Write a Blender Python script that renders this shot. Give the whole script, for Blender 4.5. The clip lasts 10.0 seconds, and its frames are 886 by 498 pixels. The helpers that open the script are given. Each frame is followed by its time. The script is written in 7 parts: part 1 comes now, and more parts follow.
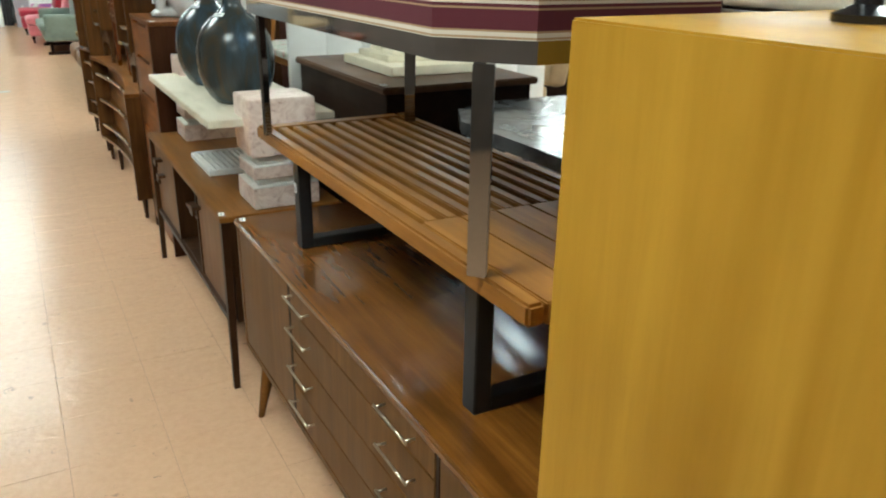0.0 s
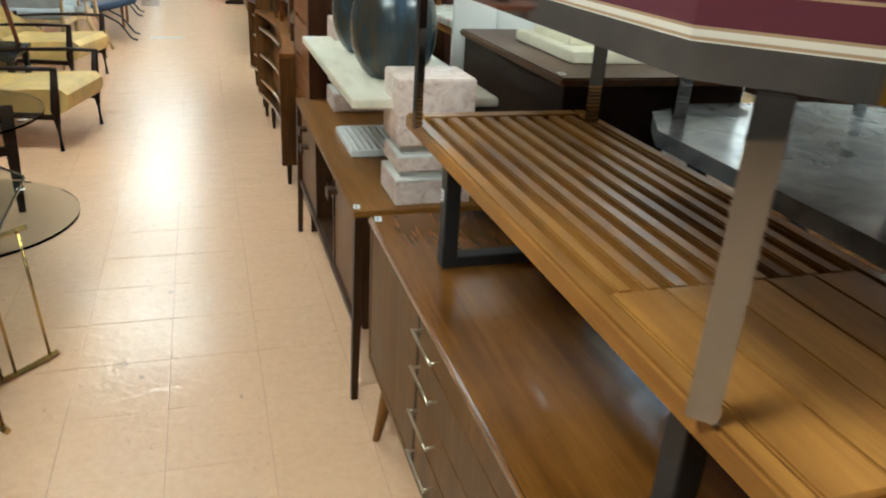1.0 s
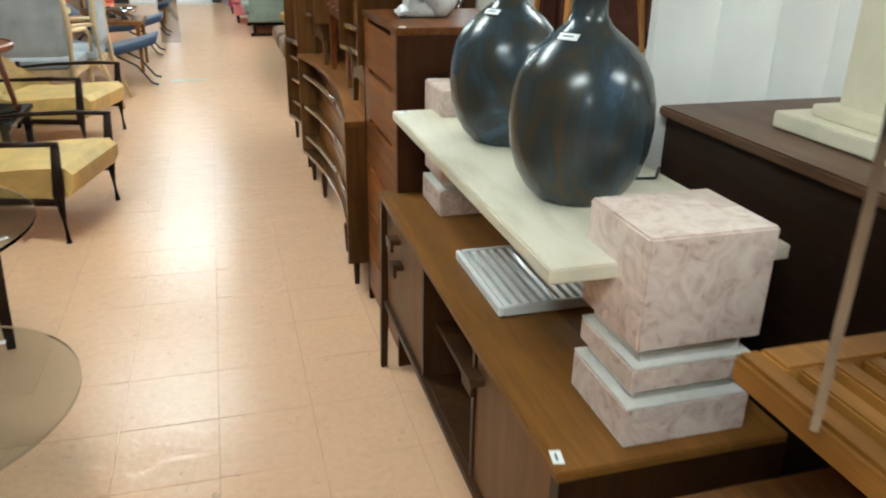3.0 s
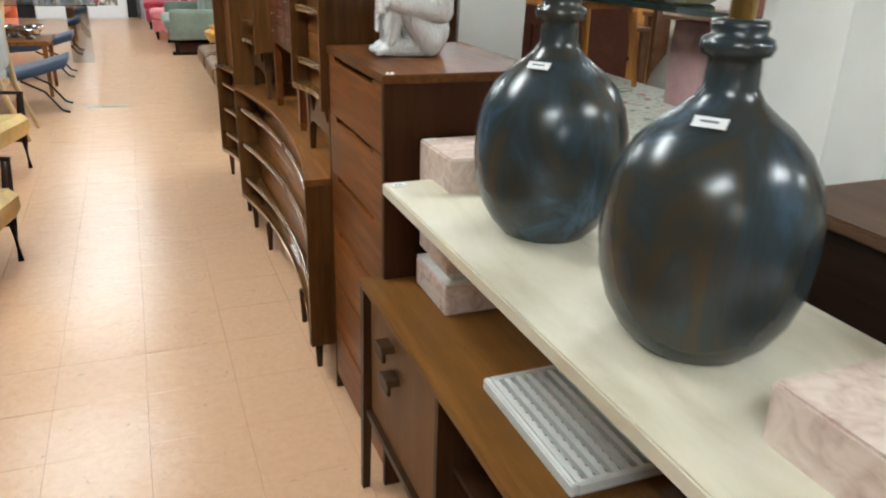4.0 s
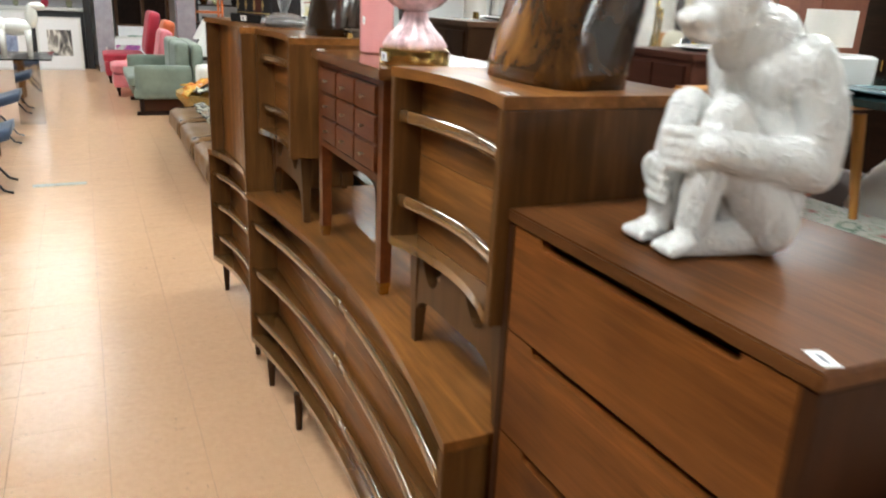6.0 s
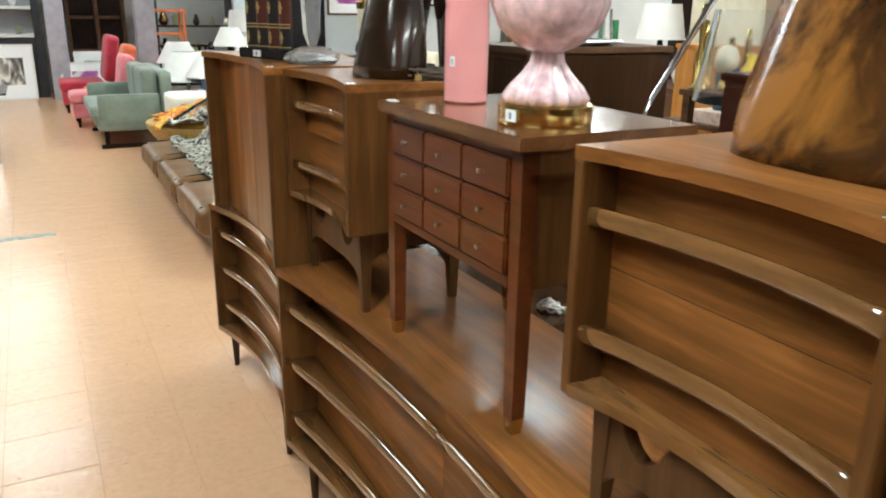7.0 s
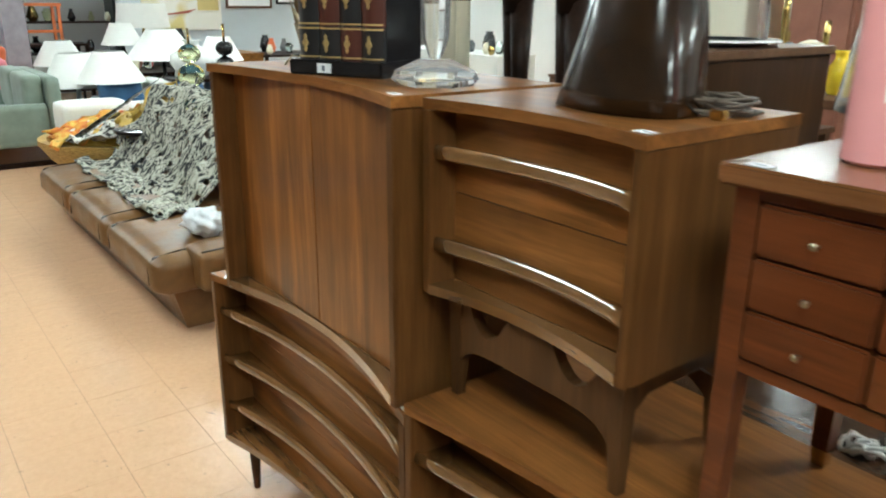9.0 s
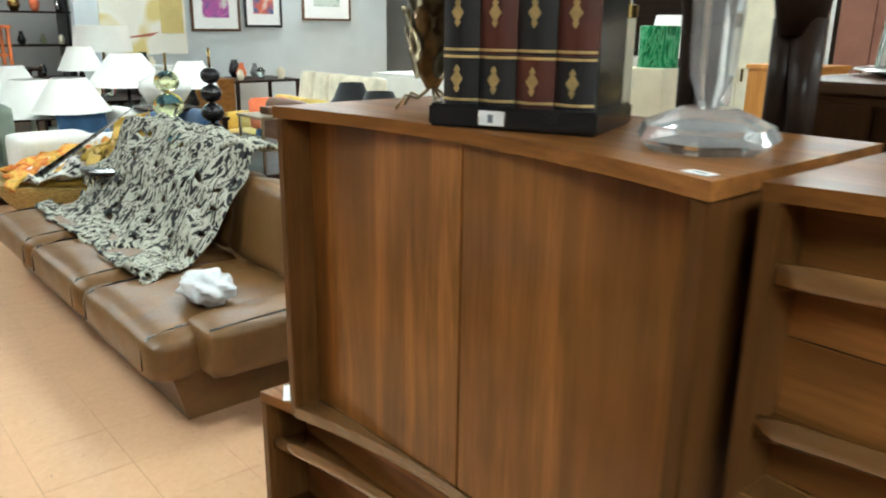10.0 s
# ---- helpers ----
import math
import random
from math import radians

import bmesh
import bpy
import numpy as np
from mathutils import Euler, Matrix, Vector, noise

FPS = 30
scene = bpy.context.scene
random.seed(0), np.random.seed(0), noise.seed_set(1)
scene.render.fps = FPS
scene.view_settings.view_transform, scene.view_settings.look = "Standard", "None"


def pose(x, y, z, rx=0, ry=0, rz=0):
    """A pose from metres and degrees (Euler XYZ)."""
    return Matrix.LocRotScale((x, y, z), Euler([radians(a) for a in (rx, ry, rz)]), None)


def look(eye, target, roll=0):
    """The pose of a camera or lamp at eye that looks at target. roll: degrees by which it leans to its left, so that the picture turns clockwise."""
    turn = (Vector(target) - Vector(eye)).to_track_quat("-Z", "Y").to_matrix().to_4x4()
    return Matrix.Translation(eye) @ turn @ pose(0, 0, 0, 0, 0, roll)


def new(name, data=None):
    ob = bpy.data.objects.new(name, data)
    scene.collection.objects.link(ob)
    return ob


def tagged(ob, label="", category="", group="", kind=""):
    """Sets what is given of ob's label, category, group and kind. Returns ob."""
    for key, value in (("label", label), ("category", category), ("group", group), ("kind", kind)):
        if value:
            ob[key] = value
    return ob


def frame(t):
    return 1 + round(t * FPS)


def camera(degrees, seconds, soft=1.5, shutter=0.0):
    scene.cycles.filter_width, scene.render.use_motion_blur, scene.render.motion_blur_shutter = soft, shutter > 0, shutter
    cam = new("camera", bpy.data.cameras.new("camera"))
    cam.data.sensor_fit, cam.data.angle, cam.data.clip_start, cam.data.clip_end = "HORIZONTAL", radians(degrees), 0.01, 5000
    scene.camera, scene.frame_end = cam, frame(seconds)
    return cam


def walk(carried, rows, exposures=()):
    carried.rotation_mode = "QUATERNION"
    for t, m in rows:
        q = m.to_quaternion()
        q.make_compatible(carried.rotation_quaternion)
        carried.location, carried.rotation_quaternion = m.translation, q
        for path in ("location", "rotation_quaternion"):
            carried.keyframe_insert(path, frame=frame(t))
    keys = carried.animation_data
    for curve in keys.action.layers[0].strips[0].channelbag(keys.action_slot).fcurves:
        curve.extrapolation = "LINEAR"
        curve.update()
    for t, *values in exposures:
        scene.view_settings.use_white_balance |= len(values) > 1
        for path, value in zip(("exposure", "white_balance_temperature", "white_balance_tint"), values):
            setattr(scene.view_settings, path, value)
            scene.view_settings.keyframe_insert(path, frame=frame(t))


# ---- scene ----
cam = camera(60.5, 10.0, soft=2.0, shutter=0.3)
PATH = [
    (0, (0.119, 0.094, 1.532), (1.029, 1.722, 0.811), 0.9),
    (0.5, (0.233, 0.288, 1.53), (0.988, 1.973, 0.761), 2.8),
    (1, (0.258, 0.525, 1.51), (0.822, 2.265, 0.702), 3.4),
    (1.5, (0.22, 0.831, 1.512), (0.722, 2.605, 0.738), 0.9),
    (2, (0.223, 1.107, 1.505), (0.686, 2.889, 0.723), 0.8),
    (2.5, (0.237, 1.413, 1.502), (0.663, 3.209, 0.734), 0.8),
    (2.7, (0.214, 1.525, 1.495), (0.658, 3.315, 0.721), 0.9),
    (3.8, (0.169, 2.224, 1.499), (0.86, 3.943, 0.745), 1.3),
    (4, (0.168, 2.32, 1.509), (0.859, 4.043, 0.765), 1.6),
    (4.5, (0.13, 2.662, 1.506), (0.85, 4.38, 0.779), 1.5),
    (5, (0.127, 3.023, 1.516), (0.91, 4.724, 0.812), 0.6),
    (5.5, (0.16, 3.356, 1.523), (0.963, 5.061, 0.855), 1.9),
    (6, (0.115, 3.666, 1.527), (0.925, 5.384, 0.9), 2.8),
    (6.2, (0.087, 3.832, 1.538), (0.914, 5.551, 0.936), 1.8),
    (7.3, (-0.006, 4.48, 1.568), (0.938, 6.136, 0.961), 1.6),
    (7.5, (-0.049, 4.58, 1.564), (0.942, 6.207, 0.955), 2.0),
    (8, (-0.179, 4.843, 1.583), (0.917, 6.403, 0.98), 0.1),
    (8.5, (-0.196, 5.101, 1.558), (0.951, 6.625, 0.956), 0.1),
    (9, (-0.142, 5.442, 1.558), (1.011, 6.954, 0.938), 0.5),
    (9.5, (-0.135, 5.815, 1.541), (1.055, 7.315, 0.966), 2.3),
    (10, (-0.073, 6.227, 1.54), (1.183, 7.678, 0.977), 0.7),
]
walk(cam, [(t, look(eye, target, roll)) for t, eye, target, roll in PATH],
     exposures=[(0.0, 0.12, 5850, 0), (1.0, 0.13, 5680, -1), (2.5, 0.14, 5700, 0), (4.0, 0.04, 5950, 9), (4.5, 0.04, 5850, 10), (5.5, 0.07, 6000, 11), (6.0, 0.1, 6150, 10), (7.5, 0.18, 5900, 4), (8.0, 0.16, 5800, 2), (9.0, 0.14, 5750, 0), (9.5, 0.18, 5800, 1), (10.0, 0.14, 5850, 1)])

# ---- world, light ----
world = bpy.data.worlds.new("world")
scene.world = world
world.use_nodes = True
world.node_tree.nodes["Background"].inputs["Color"].default_value = (0.9, 0.95, 1.0, 1)
world.node_tree.nodes["Background"].inputs["Strength"].default_value = 0.05
LAMP = 34.0        # brightness of the fluorescent tubes
CEILING = 3.25


# ---- materials ----
def shader(name):
    m = bpy.data.materials.new(name)
    m.use_nodes = True
    return m, m.node_tree.nodes, m.node_tree.links, m.node_tree.nodes["Principled BSDF"]


def mapped(n, l, scale=(1, 1, 1), random_shift=True):
    """Object coordinates in metres, shifted piece by piece."""
    tc, mp = n.new("ShaderNodeTexCoord"), n.new("ShaderNodeMapping")
    mp.inputs["Scale"].default_value = scale
    l.new(tc.outputs["Object"], mp.inputs["Vector"])
    if random_shift:
        oi, mul = n.new("ShaderNodeObjectInfo"), n.new("ShaderNodeMath")
        mul.operation, mul.inputs[1].default_value = "MULTIPLY", 13.0
        l.new(oi.outputs["Random"], mul.inputs[0])
        l.new(mul.outputs[0], mp.inputs["Location"])
    return mp.outputs["Vector"]


def noise_tex(n, l, vec, scale, detail=4.0, rough=0.55, distortion=0.0):
    t = n.new("ShaderNodeTexNoise")
    t.inputs["Scale"].default_value, t.inputs["Detail"].default_value = scale, detail
    t.inputs["Roughness"].default_value, t.inputs["Distortion"].default_value = rough, distortion
    l.new(vec, t.inputs["Vector"])
    return t.outputs["Fac"]


def ramp(n, l, fac, stops):
    r = n.new("ShaderNodeValToRGB")
    e = r.color_ramp.elements
    while len(e) < len(stops):
        e.new(0.5)
    for el, (p, c) in zip(e, stops):
        el.position, el.color = p, (*c, 1) if len(c) == 3 else c
    l.new(fac, r.inputs["Fac"])
    return r.outputs["Color"]


def grey(n, l, fac, lo, hi, a=0.3, b=0.7):
    m = n.new("ShaderNodeMapRange")
    m.inputs["From Min"].default_value, m.inputs["From Max"].default_value = a, b
    m.inputs["To Min"].default_value, m.inputs["To Max"].default_value = lo, hi
    l.new(fac, m.inputs["Value"])
    return m.outputs["Result"]


def mix(n, l, fac, a, b, mode="MIX"):
    m = n.new("ShaderNodeMix")
    m.data_type, m.blend_type = "RGBA", mode
    for sock, v in ((m.inputs[0], fac), (m.inputs[6], a), (m.inputs[7], b)):
        if isinstance(v, (int, float)):
            sock.default_value = v
        elif isinstance(v, tuple):
            sock.default_value = (*v, 1)
        else:
            l.new(v, sock)
    return m.outputs[2]


def bump(n, l, p, height, strength=0.2, distance=0.002):
    b = n.new("ShaderNodeBump")
    b.inputs["Strength"].default_value, b.inputs["Distance"].default_value = strength, distance
    l.new(height, b.inputs["Height"])
    l.new(b.outputs["Normal"], p.inputs["Normal"])


def span(lo, hi, edge=0.272):
    """A range of roughness kept on one side of an edge, so that a sheen stays even."""
    if lo < edge < hi:
        return (edge + 0.014, edge + 0.014 + hi - lo) if (lo + hi) / 2 >= edge - 0.02 else (max(0.03, edge - 0.02 - (hi - lo)), edge - 0.02)
    return lo, hi


def wood(name, dark, light, grain="y", rough=0.32, coat=0.25, contrast=1.0, figure=1.0, vary=0.12, gloss=0.12):
    """Varnished wood: broad cathedral figure, fine pores along the grain, worn sheen."""
    m, n, l, p = shader(name)
    s = {"x": (0.07, 1, 1), "y": (1, 0.07, 1), "z": (1, 1, 0.07)}[grain]
    v = mapped(n, l, s)
    broad = noise_tex(n, l, v, 9.0 * figure, 3.0, 0.5, 1.2)
    streak = noise_tex(n, l, v, 38.0 * figure, 3.0, 0.6, 0.4)
    fine = noise_tex(n, l, v, 120.0, 4.0, 0.6, 0.3)
    oi = n.new("ShaderNodeObjectInfo")
    blotch = noise_tex(n, l, mapped(n, l, (1, 1, 1)), 3.0, 3.0)
    mid = tuple((a + b) / 2 for a, b in zip(dark, light))
    c = ramp(n, l, broad, [(0.3, dark), (0.5, mid), (0.72, light)])
    c = mix(n, l, grey(n, l, streak, 0.0, 0.6 * contrast, 0.42, 0.64), c, dark)
    c = mix(n, l, grey(n, l, oi.outputs["Random"], 0.0, vary, 0.0, 1.0), c, tuple(v * 0.5 for v in dark))
    c = mix(n, l, grey(n, l, fine, 0.0, 0.45 * contrast, 0.35, 0.75), c, tuple(v * 0.55 for v in dark), "MIX")
    c = mix(n, l, grey(n, l, blotch, 0.0, 0.35), c, tuple(min(1, v * 1.25) for v in light))
    l.new(c, p.inputs["Base Color"])
    l.new(grey(n, l, blotch, *(span(rough - 0.06, rough + 0.1) if rough > 0.25 else (rough - 0.01, rough + 0.03))), p.inputs["Roughness"])
    p.inputs["Coat Weight"].default_value, p.inputs["Coat Roughness"].default_value = coat, gloss
    p.inputs["Specular IOR Level"].default_value = 0.10 if rough > 0.25 else 0.4
    bump(n, l, p, fine, 0.06, 0.0004)
    return m


def plain(name, colour, rough=0.5, metal=0.0, vary=0.15, scale=8.0, coat=0.0, relief=0.05):
    m, n, l, p = shader(name)
    f = noise_tex(n, l, mapped(n, l), scale, 5.0)
    g = noise_tex(n, l, mapped(n, l), scale * 14, 3.0)
    c = mix(n, l, grey(n, l, f, 0, 1), tuple(v * (1 - vary) for v in colour), tuple(min(1, v * (1 + vary)) for v in colour))
    l.new(c, p.inputs["Base Color"])
    amp = 0.02 if metal > 0.5 else 0.08
    l.new(grey(n, l, g, *span(max(0.02, rough - amp), min(1, rough + amp))), p.inputs["Roughness"])
    p.inputs["Metallic"].default_value, p.inputs["Coat Weight"].default_value = metal, coat
    if relief:
        bump(n, l, p, g, relief, 0.001)
    return m


def glass(name, colour=(0.9, 0.95, 0.94), rough=0.02, ior=1.45):
    m, n, l, p = shader(name)
    p.inputs["Base Color"].default_value, p.inputs["Roughness"].default_value = (*colour, 1), rough
    p.inputs["Transmission Weight"].default_value, p.inputs["IOR"].default_value = 1.0, ior
    return m


def glow(name, colour, strength):
    m, n, l, p = shader(name)
    p.inputs["Base Color"].default_value = (*colour, 1)
    p.inputs["Emission Color"].default_value, p.inputs["Emission Strength"].default_value = (*colour, 1), strength
    return m


def fabric(name, colour, vary=0.2, scale=220.0, rough=0.9):
    m, n, l, p = shader(name)
    v = mapped(n, l)
    weave, soft = noise_tex(n, l, v, scale, 2.0), noise_tex(n, l, v, 6.0, 4.0)
    c = mix(n, l, grey(n, l, soft, 0, 1), tuple(x * (1 - vary) for x in colour), tuple(min(1, x * (1 + vary)) for x in colour))
    c = mix(n, l, grey(n, l, weave, 0, 0.35), c, tuple(x * 0.6 for x in colour))
    l.new(c, p.inputs["Base Color"])
    p.inputs["Roughness"].default_value = rough
    p.inputs["Sheen Weight"].default_value = 0.2
    bump(n, l, p, weave, 0.3, 0.001)
    return m


def leather(name, colour, rough=0.38, scale=60.0):
    m, n, l, p = shader(name)
    v = mapped(n, l)
    big, fine = noise_tex(n, l, v, 5.0, 5.0, 0.6, 0.5), noise_tex(n, l, v, scale, 4.0)
    c = mix(n, l, grey(n, l, big, 0, 1), tuple(x * 0.7 for x in colour), tuple(min(1, x * 1.25) for x in colour))
    l.new(c, p.inputs["Base Color"])
    l.new(grey(n, l, big, *span(rough - 0.08, rough + 0.12)), p.inputs["Roughness"])
    h = mix(n, l, 0.35, big, fine)
    bump(n, l, p, h, 0.5, 0.012)
    return m


def blotches(name, stops, scale=4.0, rough=0.5, detail=4.0, distortion=0.6, relief=0.1, coat=0.0, stretch=(1, 1, 1)):
    m, n, l, p = shader(name)
    f = noise_tex(n, l, mapped(n, l, stretch), scale, detail, 0.6, distortion)
    l.new(ramp(n, l, f, stops), p.inputs["Base Color"])
    p.inputs["Roughness"].default_value, p.inputs["Coat Weight"].default_value = rough, coat
    if relief:
        bump(n, l, p, f, relief, 0.002)
    return m


def tile_material():
    """Salmon vinyl tile under old wax: mottled flecks, scuffs and a patchy, wavy sheen."""
    m, n, l, p = shader("vinyl_tile")
    v = mapped(n, l, random_shift=True)
    geo = n.new("ShaderNodeNewGeometry")
    w = geo.outputs["Position"]
    fleck, cloud = noise_tex(n, l, v, 40.0, 5.0, 0.65), noise_tex(n, l, w, 0.8, 2.0)
    stain, wax = noise_tex(n, l, w, 5.0, 6.0, 0.65, 0.8), noise_tex(n, l, w, 13.0, 6.0, 0.65, 0.6)
    c = ramp(n, l, fleck, [(0.3, (0.60, 0.36, 0.205)), (0.52, (0.645, 0.395, 0.23)), (0.75, (0.68, 0.425, 0.255))])
    c = mix(n, l, grey(n, l, cloud, 0, 0.30, 0.2, 0.8), c, (0.68, 0.43, 0.26))
    oi = n.new("ShaderNodeObjectInfo")
    c = mix(n, l, grey(n, l, oi.outputs["Random"], 0, 0.16, 0, 1), c, (0.63, 0.39, 0.235))
    c = mix(n, l, grey(n, l, stain, 0, 0.30, 0.72, 0.86), c, (0.34, 0.21, 0.13))
    scuff = noise_tex(n, l, w, 26.0, 3.0, 0.5, 1.5)
    c = mix(n, l, grey(n, l, scuff, 0, 0.6, 0.69, 0.76), c, (0.20, 0.14, 0.10))
    l.new(c, p.inputs["Base Color"])
    l.new(grey(n, l, wax, 0.16, 0.262, 0.38, 0.64), p.inputs["Roughness"])
    p.inputs["Specular IOR Level"].default_value = 0.24
    p.inputs["Coat Weight"].default_value, p.inputs["Coat Roughness"].default_value = 0.28, 0.44
    mp = n.new("ShaderNodeMapping")
    mp.inputs["Scale"].default_value = (6.0, 9.0, 1.0)
    l.new(w, mp.inputs["Vector"])
    ripple = noise_tex(n, l, mp.outputs["Vector"], 1.0, 3.0, 0.5, 0.8)
    h = mix(n, l, 0.22, ripple, noise_tex(n, l, w, 34.0, 3.0, 0.5))
    bump(n, l, p, h, 1.0, 0.0065)
    return m


WALNUT = wood("walnut", (0.066, 0.0235, 0.0055), (0.34, 0.136, 0.034), "y", 0.36, 0.14)
WALNUT_UP = wood("walnut_upright", (0.07, 0.024, 0.005), (0.36, 0.14, 0.032), "z", 0.36, 0.6, 1.0, 1.0, 0.12, 0.16)
# Upright walnut with the shade of the case sides mixed into its colour
WALNUT_SHADED = wood("walnut_shaded", (0.046, 0.0175, 0.005), (0.17, 0.071, 0.02), "z", 0.38, 0.2)
WALNUT_LEG = wood("walnut_legs", (0.05, 0.022, 0.008), (0.13, 0.06, 0.022), "z", 0.38, 0.15)
# Dark walnut; inside the teak credenza it also carries the shade
WALNUT_DARK_SHADED = wood("walnut_dark_shaded", (0.026, 0.011, 0.005), (0.062, 0.027, 0.01), "z", 0.4, 0.1)
WALNUT_LIP = wood("walnut_lip", (0.077, 0.0335, 0.0099), (0.242, 0.1155, 0.0352), "y", 0.15, 1.0, 1.0, 1.0, 0.12, 0.05)
WALNUT_LIP.node_tree.nodes["Principled BSDF"].inputs["Coat IOR"].default_value = 1.85
CHERRY = wood("cherry", (0.058, 0.014, 0.0045), (0.185, 0.050, 0.013), "y", 0.35, 0.5)
CHERRY_TOP = wood("cherry_top", (0.09, 0.034, 0.011), (0.23, 0.095, 0.032), "y", 0.2, 0.5)
TEAK = wood("teak", (0.085, 0.025, 0.006), (0.31, 0.105, 0.022), "y", 0.42, 0.08, 1.4)
TEAK_TOP = wood("teak_top", (0.05, 0.017, 0.005), (0.19, 0.07, 0.02), "y", 0.42, 0.05, 1.3)
# Teak darkened for the shade on the chest's sides and behind its slots
TEAK_SHADED = wood("teak_shaded", (0.032, 0.011, 0.004), (0.06, 0.021, 0.008), "z", 0.5, 0.0)
MAHOGANY = wood("mahogany_top", (0.075, 0.025, 0.0045), (0.235, 0.09, 0.015), "y", 0.2, 0.3)
MAHOGANY_FRONT = wood("mahogany_front", (0.085, 0.038, 0.010), (0.18, 0.086, 0.024), "z", 0.42, 0.05)
OIL_TEAK = wood("oiled_teak", (0.1207, 0.0506, 0.0115), (0.253, 0.1104, 0.0253), "y", 0.4, 0.05)
BENCH_WOOD = wood("acacia", (0.15, 0.055, 0.01), (0.5, 0.225, 0.045), "y", 0.36, 0.05, 0.9, 1.0, 0.6)
BLOND = wood("blond_maple", (0.3096, 0.1505, 0.01032), (0.4816, 0.2666, 0.02924), "z", 0.40, 0.15, 0.4, 0.8)
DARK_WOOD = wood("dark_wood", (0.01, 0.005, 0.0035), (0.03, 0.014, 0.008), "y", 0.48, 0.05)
BROWN_WOOD = wood("brown_wood", (0.075, 0.037, 0.02), (0.155, 0.08, 0.043), "y", 0.4, 0.15)
RED_WOOD = wood("red_wood", (0.045, 0.014, 0.009), (0.085, 0.030, 0.018), "y", 0.42, 0.1)
HONEY_WOOD = wood("honey_wood", (0.36, 0.14, 0.03), (0.58, 0.27, 0.07), "z", 0.35, 0.3)
BLEACHED = wood("bleached_wood", (0.52, 0.37, 0.19), (0.72, 0.55, 0.33), "z", 0.45, 0.1, 0.5)
BURL = blotches("burl_wood", [(0.36, (0.014, 0.007, 0.004)), (0.46, (0.07, 0.028, 0.007)), (0.56, (0.28, 0.115, 0.02))], 3.2, 0.2, 6.0, 1.5, 0.1, 0.3)
BLACK_METAL = plain("black_steel", (0.018, 0.018, 0.019), 0.45, 0.3, 0.2, 30)
BLACK = plain("black_lacquer", (0.012, 0.011, 0.012), 0.25, 0.0, 0.3, 12)
CHROME = plain("chrome", (0.60, 0.61, 0.63), 0.05, 1.0, 0.08, 0.6, 0, 0.10)
# The same chrome, darkened in place of the dark surroundings the legs mirror
SHADED_CHROME = plain("shaded_chrome", (0.30, 0.305, 0.315), 0.05, 1.0, 0.08, 0.6, 0, 0.10)
BRASS = plain("brass", (0.56, 0.40, 0.14), 0.22, 1.0, 0.10, 6, 0, 0)
PEWTER = plain("satin_nickel", (0.40, 0.34, 0.25), 0.3, 1.0, 0.12, 30)
PAPER = plain("price_tag", (0.86, 0.87, 0.88), 0.6, 0, 0.04, 40)
INK = plain("tag_ink", (0.16, 0.18, 0.22), 0.7, 0, 0.1, 40)
TRAVERTINE = blotches("travertine", [(0.32, (0.56, 0.50, 0.37)), (0.5, (0.68, 0.62, 0.48)), (0.7, (0.75, 0.70, 0.58))], 7, 0.5, 6, 0.8, 0.06, 0.0, (1.0, 0.25, 1))
PINK_STONE = blotches("tessellated_pink_stone", [(0.30, (0.42, 0.27, 0.21)), (0.42, (0.62, 0.47, 0.40)), (0.55, (0.72, 0.58, 0.50)), (0.75, (0.80, 0.68, 0.60))], 22, 0.42, 6, 1.4, 0.12)
WHITE_STONE = blotches("white_stone", [(0.3, (0.62, 0.60, 0.54)), (0.6, (0.78, 0.77, 0.72))], 14, 0.4, 5)
VASE_GLAZE = blotches("blue_green_glaze", [(0.32, (0.050, 0.040, 0.026)), (0.44, (0.032, 0.038, 0.037)), (0.56, (0.034, 0.052, 0.066)), (0.68, (0.050, 0.092, 0.145))], 8.5, 0.24, 7, 1.8, 0.06, 0.0, (1, 1, 0.35))
def fur_glaze():
    """White glaze over incised fur strokes."""
    m, n, l, p = shader("white_fur_glaze")
    f_ = noise_tex(n, l, mapped(n, l, (1, 1, 0.35)), 70, 3.0, 0.6, 1.2)
    l.new(ramp(n, l, f_, [(0.25, (0.74, 0.74, 0.73)), (0.5, (0.85, 0.85, 0.84))]), p.inputs["Base Color"])
    p.inputs["Roughness"].default_value, p.inputs["Coat Weight"].default_value = 0.2, 0.5
    bump(n, l, p, f_, 0.9, 0.012)
    return m


FUR_GLAZE = fur_glaze()
WHITE_GLAZE = plain("white_glaze", (0.80, 0.80, 0.79), 0.16, 0, 0.03, 12, 0.5, 0.03)
WHITE_CERAMIC = plain("white_ceramic", (0.74, 0.75, 0.72), 0.25, 0, 0.05, 20, 0.2)
WHITE_PAINT = plain("white_paint", (0.74, 0.75, 0.72), 0.5, 0, 0.05, 3)
GREY_PAINT = plain("grey_paint", (0.36, 0.36, 0.39), 0.5, 0, 0.08, 3)
WALL_PAINT = plain("wall_paint", (0.66, 0.67, 0.66), 0.7, 0, 0.06, 1.5)
BROWN_WALL = plain("brown_wall", (0.13, 0.105, 0.085), 0.7, 0, 0.2, 2)
# Grey chosen to cut ambient bounce; the ceiling itself is out of view
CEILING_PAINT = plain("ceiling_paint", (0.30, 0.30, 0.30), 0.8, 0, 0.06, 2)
TILE = tile_material()
GROUT = plain("tile_joint", (0.40, 0.25, 0.15), 0.8, 0, 0.2, 30)
CREAM_PLASTER = plain("cream_plaster", (0.72, 0.66, 0.50), 0.5, 0, 0.08, 8)
